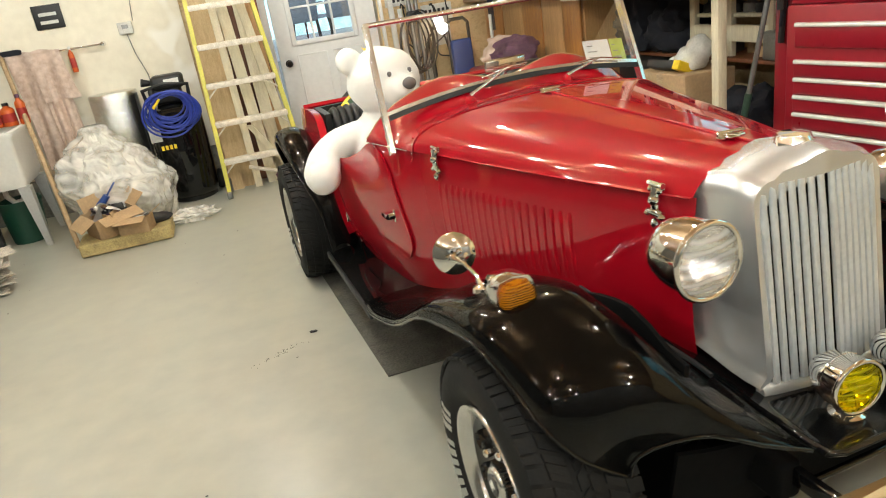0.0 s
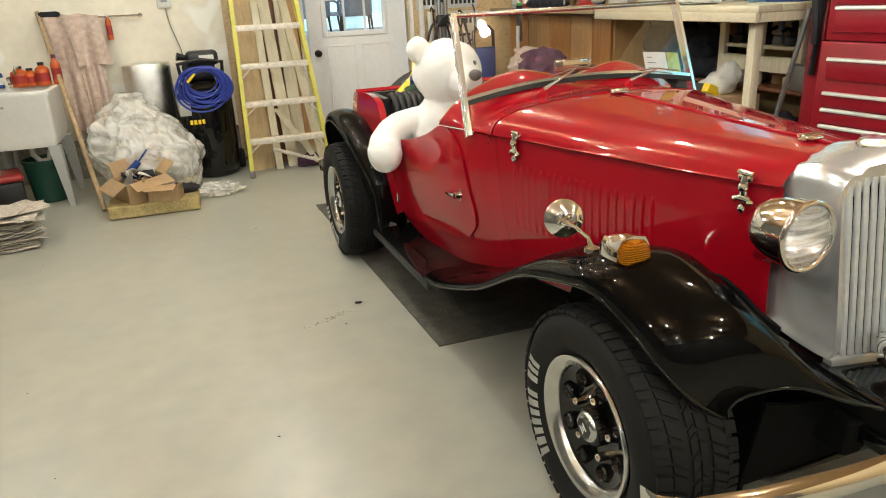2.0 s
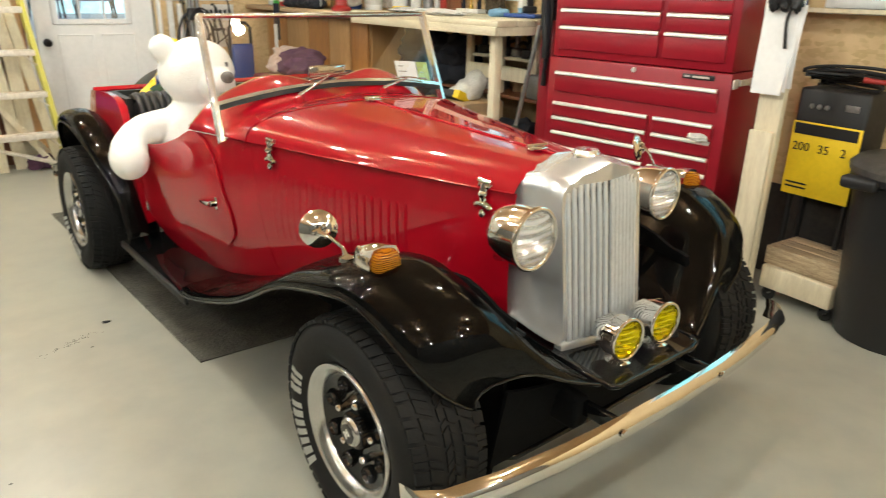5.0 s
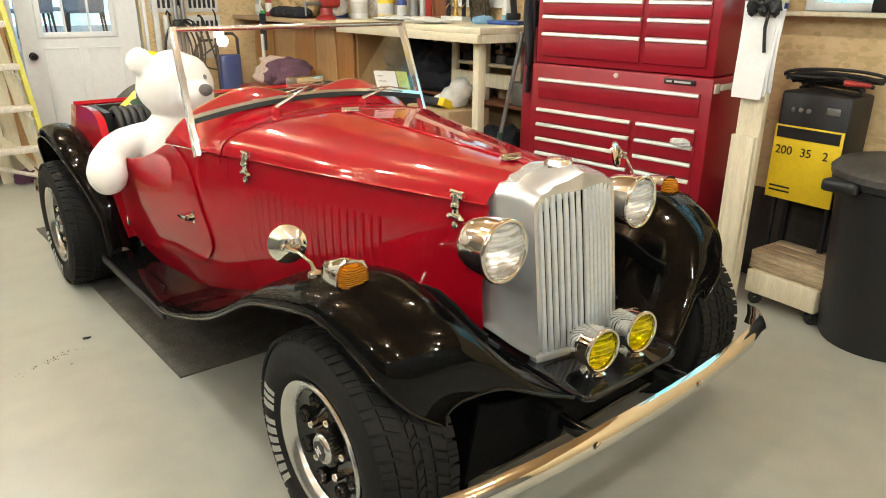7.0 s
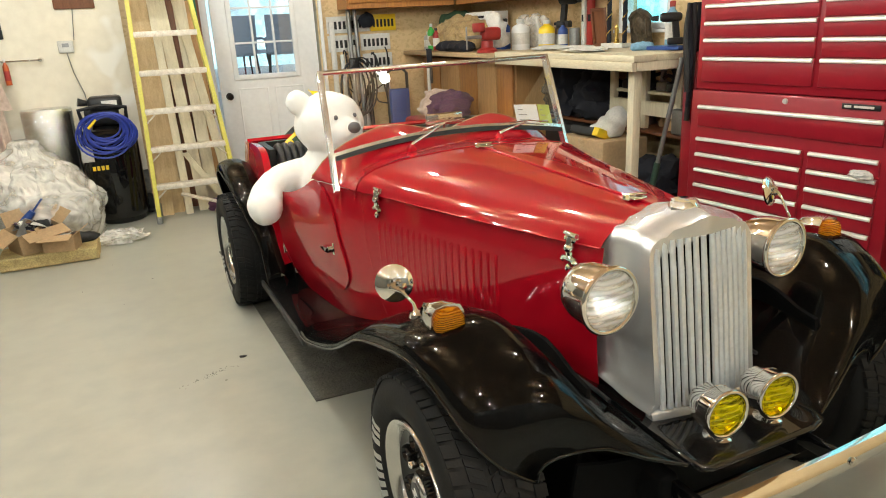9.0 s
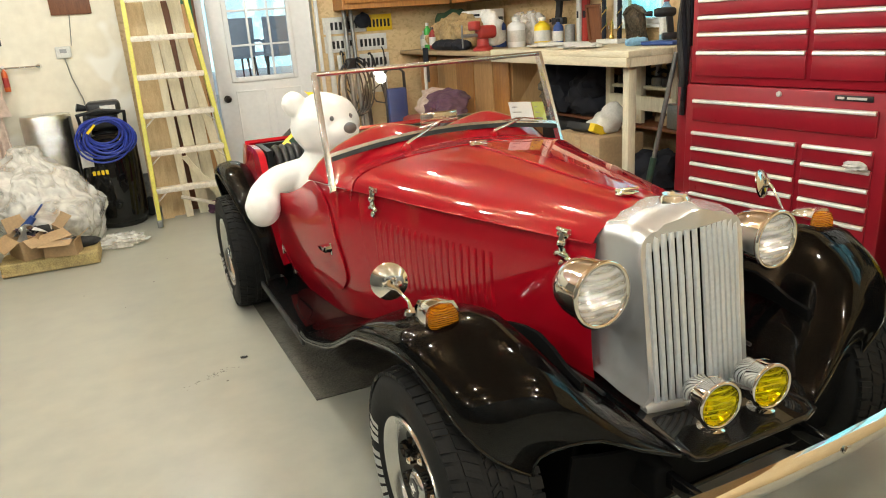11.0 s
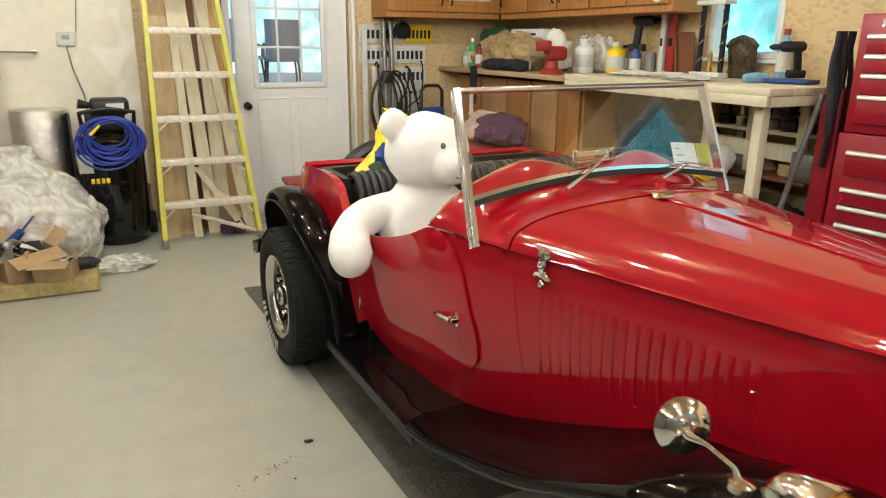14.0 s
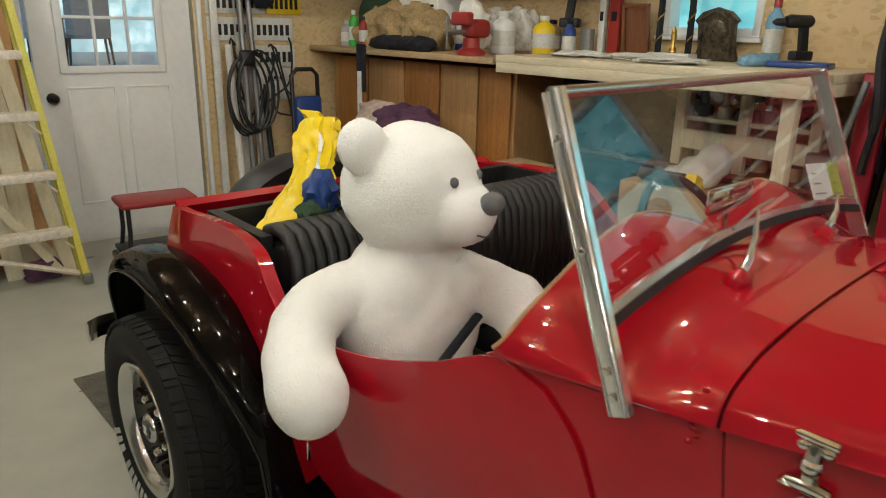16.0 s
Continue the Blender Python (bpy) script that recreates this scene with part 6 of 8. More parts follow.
for k, (y0, y1) in enumerate(((0.02, 0.27), (0.29, 0.62), (0.64, 0.98), (1.0, 1.40), (1.42, 1.80))):
    bm = B()
    box(bm, (-0.008, (y0 + y1) / 2, 0.60), (0.02, y1 - y0, 1.06), 0.004)
    part("cabinet_door", bm, "cabinet" if k % 2 == 0 else "cabinet2", base)
ct = thing("bench_top_slab", "worn brown bench top over the base cabinets", "worktop", pose(3.43, 6.69, BZ - 0.035))
bm = B()
box(bm, (0.38, 0.96, 0.0), (0.76, 1.92, 0.035), 0.004)
part("slab", bm, "oldwood", ct)
UZ0, UZ1 = 1.60, 2.38


def wall_cabinet(x, y, length, along, widths, label):
    """A run of wall cabinets; the front faces -x (along y) or -y (along x)."""
    t = thing("wall_cabinet", label, "cabinet", pose(x, y, UZ0, 0, 0, 0 if along == "x" else 90), "wall cabinets")
    bm = B()
    box(bm, (length / 2, 0.165 if along == "x" else -0.165, (UZ1 - UZ0) / 2), (length, 0.32, UZ1 - UZ0), 0.003)
    part("body", bm, "cabinet", t, smooth=False)
    f = -1 if along == "x" else 1
    x0 = 0.01
    for k, w in enumerate(widths):
        bm = B()
        box(bm, (x0 + w / 2, f * 0.006, (UZ1 - UZ0) / 2 + 0.012), (w - 0.02, 0.02, UZ1 - UZ0 - 0.07), 0.005)
        d = part("cabinet_door", bm, "cabinet", t)
        bm = B()
        box(bm, (x0 + w / 2, f * 0.017, (UZ1 - UZ0) / 2 + 0.012), (w - 0.12, 0.008, UZ1 - UZ0 - 0.17), 0.006)
        part("door_panel", bm, "cabinet", d)
        bm = B()
        hx = x0 + (w - 0.045 if k % 2 == 0 else 0.045)
        tube(bm, [(hx, f * 0.016, 0.10), (hx, f * 0.034, 0.115), (hx, f * 0.034, 0.185), (hx, f * 0.016, 0.20)], 0.006, 8)
        part("pull", bm, "knob", d)
        x0 += w
    return t


wall_cabinet(2.80, 8.29, 1.06, "x", (0.53, 0.53), "orange brown oak wall cabinet beside the door")
wall_cabinet(3.87, 6.21, 2.08, "y", (0.40, 0.40, 0.40, 0.42, 0.44), "orange brown oak wall cabinets over the bench")
for x, y, w, h, ax, lb in ((3.05, 8.262, 0.16, 0.16, "x", "small white note on a cabinet door"), (3.55, 8.262, 0.40, 0.24, "x", "grey calendar page on a cabinet door"), (3.843, 7.70, 0.10, 0.20, "y", "white note on a cabinet door")):
    bm = B()
    box(bm, (x, y, 1.86), (w, 0.003, h) if ax == "x" else (0.003, w, h))
    simple("note", bm, "whitepaper" if w < 0.3 else "greyleg", lb, "paper", group="notes on the cabinets", smooth=False)
for y, z in ((6.42, 1.76), (6.30, 1.86), (6.42, 1.90), (6.32, 1.70)):
    bm = B()
    lathe(bm, [(0.045, 0), (0.044, 0.002), (0.001, 0.002)], pose(3.848, y, z, 0, -90, 0), 20)
    simple("round_sticker", bm, "whitepaper", "round white and black sticker on a cabinet", "sticker", group="stickers")

# plates and tools by the door
for x, z, w, mt in ((2.83, 1.47, 0.30, "whitepaper"), (2.83, 1.30, 0.30, "whitepaper"), (3.15, 1.30, 0.30, "whitepaper"), (3.24, 1.475, 0.26, "yellowpanel"), (3.16, 1.12, 0.30, "whitepaper"), (2.99, 1.475, 0.22, "whitepaper")):
    pl = thing("licence_plate", "old pressed metal licence plate nailed to the wall", "licence plate", pose(x, 8.612, z), "licence plates")
    bm = B()
    box(bm, (0, 0, 0), (w, 0.006, 0.15), 0.003)
    part("plate", bm, mt, pl)
    for k in range(6):
        bm = B()
        box(bm, (-w * 0.36 + w * 0.144 * k, -0.004, -0.005), (w * 0.085, 0.003, 0.07))
        part("character_bar", bm, "dark", pl)
bm = B()
blob(bm, (3.06, 8.56, 1.50), (0.075, 0.05, 0.07), 0.25, 2, 4, 3, False)
simple("cap", bm, "navy", "black cap hanging on the wall", "cap")
bm = B()
box(bm, (3.10, 8.612, 0.93), (0.34, 0.005, 0.22))
sh = simple("wall_sheet", bm, "whitepaper", "white printed sheet on the wall", "paper", smooth=False)
bm = B()
for k in range(5):
    box(bm, (3.02 + 0.045 * k, 8.6085, 0.975), (0.034, 0.002, 0.022))
part("text_bar", bm, "navy", sh)
for k, (x, mt, z1, r) in enumerate(((2.78, "whitepaper", 1.20, 0.022), (2.86, "grey", 2.1, 0.020), (2.93, "grey", 1.75, 0.018), (3.02, "dark", 0.9, 0.02))):
    bm = B()
    tube(bm, [(x, 8.40, 0), (x + 0.01, 8.55, z1)], r, 10)
    simple("pipe", bm, mt, "length of pipe leaning in the corner", "pipe", group="leaning pipes")
bm = B()
for k in range(5):
    r = 0.12 + 0.02 * (k % 3)
    tube(bm, [Vector((2.84 + 0.02 * k + r * math.cos(a), 8.44 - 0.012 * k, 0.87 + 0.26 * math.sin(a) + 0.01 * k)) for a in span(0, 2 * math.pi, 28)[:-1]], 0.008, 6, closed_path=True)
box(bm, (2.86, 8.42, 1.12), (0.10, 0.06, 0.10), 0.02)
simple("cable_coil", bm, "blackplastic", "black jumper cable coil hanging beside the door", "cable")
ht = thing("hand_truck", "blue and black folding hand truck", "hand truck", pose(3.28, 8.40, 0))
bm = B()
tube(bm, [(-0.10, 0, 0.1), (-0.10, 0.03, 1.0), (-0.06, 0.03, 1.04), (0.06, 0.03, 1.04), (0.10, 0.03, 1.0), (0.10, 0, 0.1)], 0.016, 8)
part("handle", bm, "blackplastic", ht)
bm = B()
box(bm, (0, -0.01, 0.5), (0.2, 0.06, 0.72), 0.02)
part("frame", bm, "blueplastic", ht)
bm = B()
box(bm, (0, -0.12, 0.02), (0.3, 0.26, 0.02), 0.005)
part("toe_plate", bm, "blackplastic", ht)
for x in (-0.16, 0.16):
    bm = B()
    lathe(bm, [(0.02, -0.02), (0.08, -0.02), (0.08, 0.02), (0.02, 0.02)], pose(x, 0.05, 0.08, 0, 90, 0), 20, True)
    part("wheel", bm, "rubber", ht)

# things on the left bench
for x, y, r, h, mt, cp, lb in ((3.60, 8.28, 0.035, 0.24, "brightgreen", "whitepaper", "green spray bottle"), (3.60, 8.16, 0.032, 0.20, "redplastic", "blackplastic", "red bottle"), (3.62, 8.40, 0.045, 0.17, "greyleg", "whitepaper", "grey canister"), (3.90, 7.10, 0.075, 0.24, "cleanpaper", "whitepaper", "white jug with a blue label"), (3.92, 7.40, 0.045, 0.25, "blueplastic", "blackplastic", "blue bottle"), (3.94, 7.52, 0.045, 0.24, "blueplastic", "whitepaper", "blue bottle"), (4.00, 6.86, 0.065, 0.22, "yellowpanel", "whitepaper", "clear jar with a yellow label"), (4.10, 7.00, 0.05, 0.17, "greyleg", "whitepaper", "grey tin"), (4.06, 6.72, 0.04, 0.20, "blueplastic", "navy", "dark blue spray can"), (4.12, 6.90, 0.05, 0.2, "oldwood", "navy", "brown bottle")):
    bottle("bottle", x, y, BZ - 0.016 if y > 6.68 else BZ, r, h, mt, lb + " on the bench", cp, group="bottles on the bench")
bm = B()
for k in range(7):
    blob(bm, (3.72 + 0.03 * (k % 3), 7.58 + 0.10 * k - 0.02 * (k % 2), BZ + 0.07 + 0.03 * (k % 3)), (0.15, 0.14, 0.14), 0.6, 2.4, k + 11, 3)
simple("jacket", remeshed(bm, 0.014, 3), "khaki", "crumpled khaki jacket on the bench", "jacket")
bm = B()
for k in range(4):
    blob(bm, (3.56, 7.46 + 0.13 * k, BZ + 0.02), (0.09, 0.12, 0.05), 0.4, 2.4, k + 31, 3)
simple("dark_shirt", remeshed(bm, 0.014, 3), "navy", "dark folded cloth at the bench edge", "cloth")
bm = B()
grid(bm, lambda u, v: Vector((3.415 - 0.012 * math.sin(9 * u), 7.86 + 0.10 * u, BZ + 0.01 - 0.30 * v)), 6, 8, 0.012)
simple("strap", bm, "navy", "dark strap hanging over the bench edge", "strap")
bm = B()
grid(bm, lambda u, v: Vector((3.40 - 0.008 * math.sin(7 * u), 7.89 + 0.04 * u, BZ - 0.16 - 0.28 * v)), 3, 6, 0.01)
simple("strap", bm, "whitepaper", "pale webbing strap hanging from the bench", "strap")
bm = B()
for k in range(4):
    blob(bm, (3.70, 7.12 + 0.05 * (k % 2), BZ + 0.07 + 0.05 * k), (0.085 - 0.008 * k, 0.085, 0.075), 0.4, 2.5, k + 41, 3)
simple("white_bag", remeshed(bm, 0.012, 2), "whitepaper", "crumpled white plastic bag on the bench", "bag")
vise = thing("bench_vise", "red bench vise on the bench edge", "vise", pose(3.52, 6.96, BZ - 0.016))
bm = B()
lathe(bm, [(0.001, 0), (0.08, 0), (0.08, 0.02), (0.05, 0.04), (0.045, 0.09)], None, 20, True)
box(bm, (0.03, 0, 0.14), (0.16, 0.10, 0.10), 0.03, seg=3)
box(bm, (-0.07, 0, 0.19), (0.05, 0.14, 0.07), 0.012)
part("body", bm, "redplastic", vise)
bm = B()
tube(bm, [(-0.18, 0, 0.12), (0.0, 0, 0.12)], 0.014, 10)
tube(bm, [(-0.175, 0.0, 0.03), (-0.175, 0.0, 0.20)], 0.007, 8)
part("screw", bm, "grey", vise)
orgz = thing("drawer_organiser", "cream small parts organiser with printed fronts", "organiser", pose(4.04, 7.98, BZ - 0.016))
bm = B()
box(bm, (0, 0, 0.16), (0.22, 0.44, 0.32), 0.005)
part("body", bm, "sink", orgz)
for j in range(2):
    for k in range(4):
        bm = B()
        box(bm, (-0.113, -0.11 + 0.22 * j, 0.045 + 0.077 * k), (0.012, 0.20, 0.066), 0.003)
        dr = part("small_drawer", bm, "sink", orgz)
        bm = B()
        box(bm, (-0.121, -0.11 + 0.22 * j, 0.045 + 0.077 * k), (0.003, 0.15, 0.018))
        part("text_bar", bm, "navy", dr)
bm = B()
blob(bm, (3.95, 8.40, BZ + 0.16), (0.22, 0.12, 0.17), 0.3, 2, 8, 3)
simple("olive_bag", bm, "darkgreen", "olive green bag on the bench", "bag")
bm = B()
for k in range(4):
    blob(bm, (4.08, 7.06 + 0.1 * k, BZ + 0.20 + 0.02 * (k % 2)), (0.05, 0.06, 0.045), 0.6, 2.2, k + 61, 3, False)
box(bm, (4.08, 7.2, BZ + 0.08), (0.12, 0.44, 0.17), 0.01)
simple("film_wrap", remeshed(bm, 0.014, 2), "film", "clear film wrapped over a box", "plastic film")
# wall tools and sill things over the right bench


def cordless_drill(m, mat, label):
    d = thing("cordless_drill", label, "drill", m)
    bm = B()
    tube(bm, [(0, -0.085, 0.205), (0, -0.07, 0.205), (0, 0.05, 0.205), (0, 0.075, 0.205)], [0.022, 0.034, 0.036, 0.026], 14)
    loft(bm, [[Vector((x * 0.017, -0.035 + y * 0.021 - (0.2 - z) * 0.12, z)) for x, y in ((-1, -1), (0, -1.3), (1, -1), (1, 1), (0, 1.3), (-1, 1))] for z in (0.04, 0.09, 0.14, 0.19)])
    part("body", bm, mat, d)
    bm = B()
    tube(bm, [(0, 0.09, 0.20), (0, 0.13, 0.20), (0, 0.15, 0.20)], [0.022, 0.018, 0.008], 12)
    part("chuck", bm, "dark", d)
    bm = B()
    box(bm, (0, -0.045, 0.027), (0.065, 0.115, 0.052), 0.01)
    part("battery", bm, "blackplastic", d)
    return d


cordless_drill(pose(3.95, 5.38, BZ + 0.026, 0, 0, 60) @ Matrix.Scale(0.78, 4), "dark", "dark worn cordless drill on the bench")
cordless_drill(pose(4.10, 6.70, BZ + 0.14, 0, 0, 200), "dark", "dark drill resting on a can")
bm = B()
lathe(bm, [(0.04, 0), (0.04, 0.138), (0.001, 0.139)], pose(4.10, 6.62, BZ), 18)
simple("paint_can", bm, "grey", "grey paint can on the bench", "can")
bm = B()
box(bm, (0, 0, 0.012), (0.13, 0.24, 0.024), 0.006)
simple("blue_tray", bm, "blueplastic", "flat dark blue tray on the bench end", "tray", pose(3.90, 5.32, BZ + 0.001, 0, 0, 10))
bm = B()
for k in range(3):
    blob(bm, (3.80 + 0.03 * k, 5.50 - 0.015 * k, BZ + 0.022), (0.036, 0.042, 0.028), 0.5, 2.5, k + 71, 3)
simple("blue_glove", remeshed(bm, 0.008, 2), "tealrag", "pale blue glove on the bench", "glove")
for k, (x, y) in enumerate(((3.72, 6.35), (3.75, 6.05), (3.62, 5.75))):
    bm = B()
    blob(bm, (x, y, BZ + 0.014), (0.12, 0.15, 0.018), 0.4, 2.5, k + 81, 3)
    simple("rag", bm, "whitepaper", "flat pale rag lying on the bench", "rag", group="rags on the bench")
for y, mt, w, z0, z1 in ((6.465, "redplastic", 0.07, BZ + 0.01, 2.15), (6.55, "whitepaper", 0.04, BZ + 0.01, 2.0)):
    lv = thing("spirit_level", "long %s spirit level standing against the wall" % ("red" if w > 0.05 else "pale"), "level", pose(4.14, y, 0))
    bm = B()
    box(bm, (0, 0, (z0 + z1) / 2), (0.03, w, z1 - z0), 0.004)
    part("beam", bm, mt, lv)
    for z in (1.42, 1.62, 1.82):
        bm = B()
        box(bm, (-0.016, 0, z), (0.004, w * 0.5, 0.05))
        part("vial", bm, "navy", lv)
for y, w, h, mt in ((6.30, 0.15, 0.27, "brownwood"),):
    pf = thing("picture_frame", "small dark framed picture leaning by the window", "picture", pose(4.12, y, BZ + 0.001, 0, -8, 0), "pictures")
    bm = B()
    for dy, dz, sy, sz in ((-w / 2, h / 2, 0.02, h), (w / 2, h / 2, 0.02, h), (0, 0.01, w, 0.02), (0, h - 0.01, w, 0.02)):
        box(bm, (0, dy, dz), (0.02, sy, sz), 0.003)
    part("frame", bm, mt, pf)
    bm = B()
    box(bm, (0.004, 0, h / 2), (0.006, w - 0.03, h - 0.03))
    part("print", bm, "brownwood" if mt == "brownwood" else "khaki", pf)
trophy = thing("trophy", "two column trophy with a small gold figure", "trophy", pose(4.05, 6.03, BZ))
bm = B()
box(bm, (0, 0, 0.015), (0.09, 0.24, 0.03), 0.004)
part("base", bm, "whitepaper", trophy)
gold = material("gold_plastic", (0.55, 0.35, 0.08), 0.3, metal=0.8)
for y in (-0.087, 0.087):
    bm = B()
    tube(bm, [(0, y, 0.03), (0, y, 0.42)], 0.016, 10)
    col = part("column", bm, "navy", trophy)
    bm = B()
    tube(bm, [(0.016 * math.cos(a), y + 0.016 * math.sin(a), 0.04 + 0.36 * a / 22) for a in span(0, 22, 60)], 0.004, 5)
    part("gold_inlay", bm, gold, col)
bm = B()
box(bm, (0, 0, 0.435), (0.09, 0.23, 0.025), 0.004)
lathe(bm, [(0.05, 0.445), (0.04, 0.48), (0.015, 0.50), (0.012, 0.56), (0.03, 0.60), (0.001, 0.62)], None, 14, True)
part("top_plate", bm, "whitepaper", trophy)
bm = B()
lathe(bm, [(0.02, 0.03), (0.018, 0.05), (0.008, 0.07), (0.016, 0.11), (0.012, 0.14), (0.001, 0.16)], None, 12, True)
part("figure", bm, gold, trophy)
bronze = material("old_bronze", (0.13, 0.10, 0.065), 0.45, metal=0.6, var=0.5, scale=40, bump=0.5, bscale=70)
plaque = thing("award_plaque", "dark carved bronze plaque with an arched top", "plaque", pose(4.10, 5.82, BZ + 0.001, 0, -8, 0))
edge = [(-0.115, 0.0), (0.115, 0.0), (0.105, 0.03), (0.095, 0.06), (0.098, 0.17), (0.115, 0.19), (0.075, 0.228), (0.0, 0.250), (-0.075, 0.228), (-0.115, 0.19), (-0.098, 0.17), (-0.095, 0.06), (-0.105, 0.03)]
bm = B()
loft(bm, [[Vector((x, y * g, 0.13 + (z - 0.13) * g)) for y, z in edge] for x, g in ((0.012, 1.0), (-0.006, 1.0), (-0.012, 0.94))])
part("board", bm, bronze, plaque, smooth=False)
bm = B()
lathe(bm, [(0.001, 0.012), (0.03, 0.010), (0.055, 0.006), (0.062, 0.0)], pose(-0.012, 0, 0.135, 0, -90, 0), 24)
for y in (-0.078, 0.078):
    tube(bm, [(-0.014, y, 0.03), (-0.014, y, 0.18)], 0.008, 8)
tube(bm, [(-0.014, -0.08, 0.19), (-0.014, 0, 0.235), (-0.014, 0.08, 0.19)], 0.007, 8)
part("relief", bm, bronze, plaque)
bottle("bottle", 4.12, 5.56, BZ, 0.04, 0.28, "tealrag", "clear plastic bottle with a red label by the window", "redplastic")
bm = B()
box(bm, (4.19, 5.45, 1.82), (0.006, 0.26, 0.28))
simple("wall_poster", bm, "greyleg", "grey photo poster pinned to the chipboard", "poster", smooth=False)
# things below the bench
bm = B()
blob(bm, (0, -0.03, 0.09), (0.11, 0.13, 0.10), 0.12, 1.6, 3, 4)
blob(bm, (0.01, -0.10, 0.16), (0.09, 0.10, 0.10), 0.12, 1.6, 4, 4)
blob(bm, (-0.01, 0.10, 0.05), (0.09, 0.10, 0.06), 0.12, 1.6, 6, 4)
simple("white_bag", remeshed(bm, 0.012, 2), "whitepaper", "white plastic bag slumped on the cardboard box", "bag", pose(3.68, 5.60, 0.685) @ Matrix.Scale(0.78, 4))
bm = B()
box(bm, (4.02, 5.50, 0.955), (0.24, 0.66, 0.02), 0.003)
for y in (5.24, 5.76):
    box(bm, (4.10, y, 0.838), (0.04, 0.05, 0.214), 0.003)
for y in (5.20, 5.52, 5.84):
    box(bm, (3.90, y, 0.935), (0.035, 0.05, 0.41), 0.003)
box(bm, (3.895, 5.52, 0.86), (0.03, 0.62, 0.09), 0.003)
simple("shelf_riser", bm, "pine2", "pale wooden riser on the shelf under the bench", "shelf")
for k in range(6):
    bm = B()
    r = (0.035, 0.05, 0.04, 0.055, 0.03, 0.045)[k]
    lathe(bm, [(0.01, 0), (r, 0), (r * 1.1, 0.02), (r, 0.05), (r * 0.5, 0.06), (r * 0.4, 0.11), (r * 0.6, 0.13), (0.01, 0.14)], None, 16, True)
    tube(bm, [(0, 0, 0.08), (-0.03, 0.05, 0.10), (-0.03, 0.08, 0.08)], 0.012, 8)
    simple("clamp", bm, ("dark", "blackplastic", "grey", "dark", "alu", "dark")[k], "small greasy clamp on the riser under the bench", "clamp", pose(3.97, 5.22 + 0.11 * k, 0.965, 0, 0, 60 * k), "clamps under the bench")
bm = B()
box(bm, (0, 0, 0.06), (0.26, 0.26, 0.12), 0.01)
simple("black_case", bm, "dark", "black tool case under the bench", "case", pose(4.0, 6.02, 0.73, 0, 0, 20))
for k in range(16):
    bm = B()
    r = random.uniform(0.035, 0.085)
    z = 0.31 if k % 2 else 0.73
    if k % 3:
        lathe(bm, [(0.01, 0), (r, 0), (r * 1.05, 0.02), (r, 0.06), (r * 0.4, 0.07), (r * 0.35, 0.12), (0.01, 0.12)], None, 16, True)
    else:
        box(bm, (0, 0, r), (2.2 * r, 2.6 * r, 2 * r), 0.012)
    simple("tool_part", bm, random.choice(["dark", "dark", "blackplastic", "grey", "card"]), "dark greasy tool or machine part on a shelf", "tool", pose((3.68 if z < 0.5 else 3.93) + random.uniform(0, 0.35 if z < 0.5 else 0.12), 5.12 + 0.092 * k, z + 0.001, 0, 0, random.uniform(0, 90)), "tools under the bench")
cb = thing("carton", "brown cardboard box under the bench", "box", pose(3.55, 5.55, 0.0))
bm = B()
box(bm, (0.13, 0.1, 0.345), (0.34, 0.46, 0.69), 0.006)
part("body", bm, "card", cb)
bm = B()
box(bm, (-0.0415, 0.1, 0.60), (0.003, 0.06, 0.17), 0.001)
box(bm, (0.13, 0.1, 0.6915), (0.34, 0.05, 0.003), 0.001)
part("tape", bm, "oldwood", cb)
pk = thing("black_package", "flat black and yellow package on the box", "package", pose(3.575, 5.66, 0.692, 0, 24, 4))
bm = B()
box(bm, (0, 0, 0.028), (0.11, 0.28, 0.05), 0.006)
part("body", bm, "blackplastic", pk)
bm = B()
box(bm, (-0.003, -0.115, 0.029), (0.112, 0.052, 0.053), 0.004)
part("printed_end", bm, "yellowpanel", pk)
bm = B()
for k in range(3):
    box(bm, (-0.02 + 0.02 * k, 0.05, 0.0545), (0.008, 0.12 - 0.03 * k, 0.002))
part("text_bar", bm, "greyleg", pk)
bm = B()
box(bm, (0.0, 0.0, 0.35), (0.32, 0.46, 0.7), 0.03)
simple("gas_heater", bm, "dark", "dark heater standing under the bench", "heater", pose(3.93, 6.3, 0.0))
bm = B()
box(bm, (0, 0, 0.06), (0.2, 0.26, 0.12), 0.006)
simple("parts_box", bm, "card", "pale parts box beside the cabinets", "box", pose(3.45, 6.45, 0.56))
bm = B()
box(bm, (0, 0, 0.275), (0.3, 0.4, 0.55), 0.01)
simple("shop_crate", bm, "dark", "dark crate carrying a parts box", "crate", pose(3.47, 6.45, 0.0))
# purple and red cloth heap in front of the base cabinets
rd = thing("red_machine", "red metal floor machine in front of the cabinets", "machine", pose(3.30, 7.35, 0))
bm = B()
box(bm, (0, 0, 0.36), (0.42, 0.9, 0.62), 0.05, seg=3)
part("body", bm, "toolred", rd)
for y in (-0.35, 0.35):
    bm = B()
    lathe(bm, [(0.02, -0.02), (0.06, -0.02), (0.06, 0.02), (0.02, 0.02)], pose(-0.12, y, 0.06, 90, 0, 0), 16, True)
    part("wheel", bm, "rubber", rd)
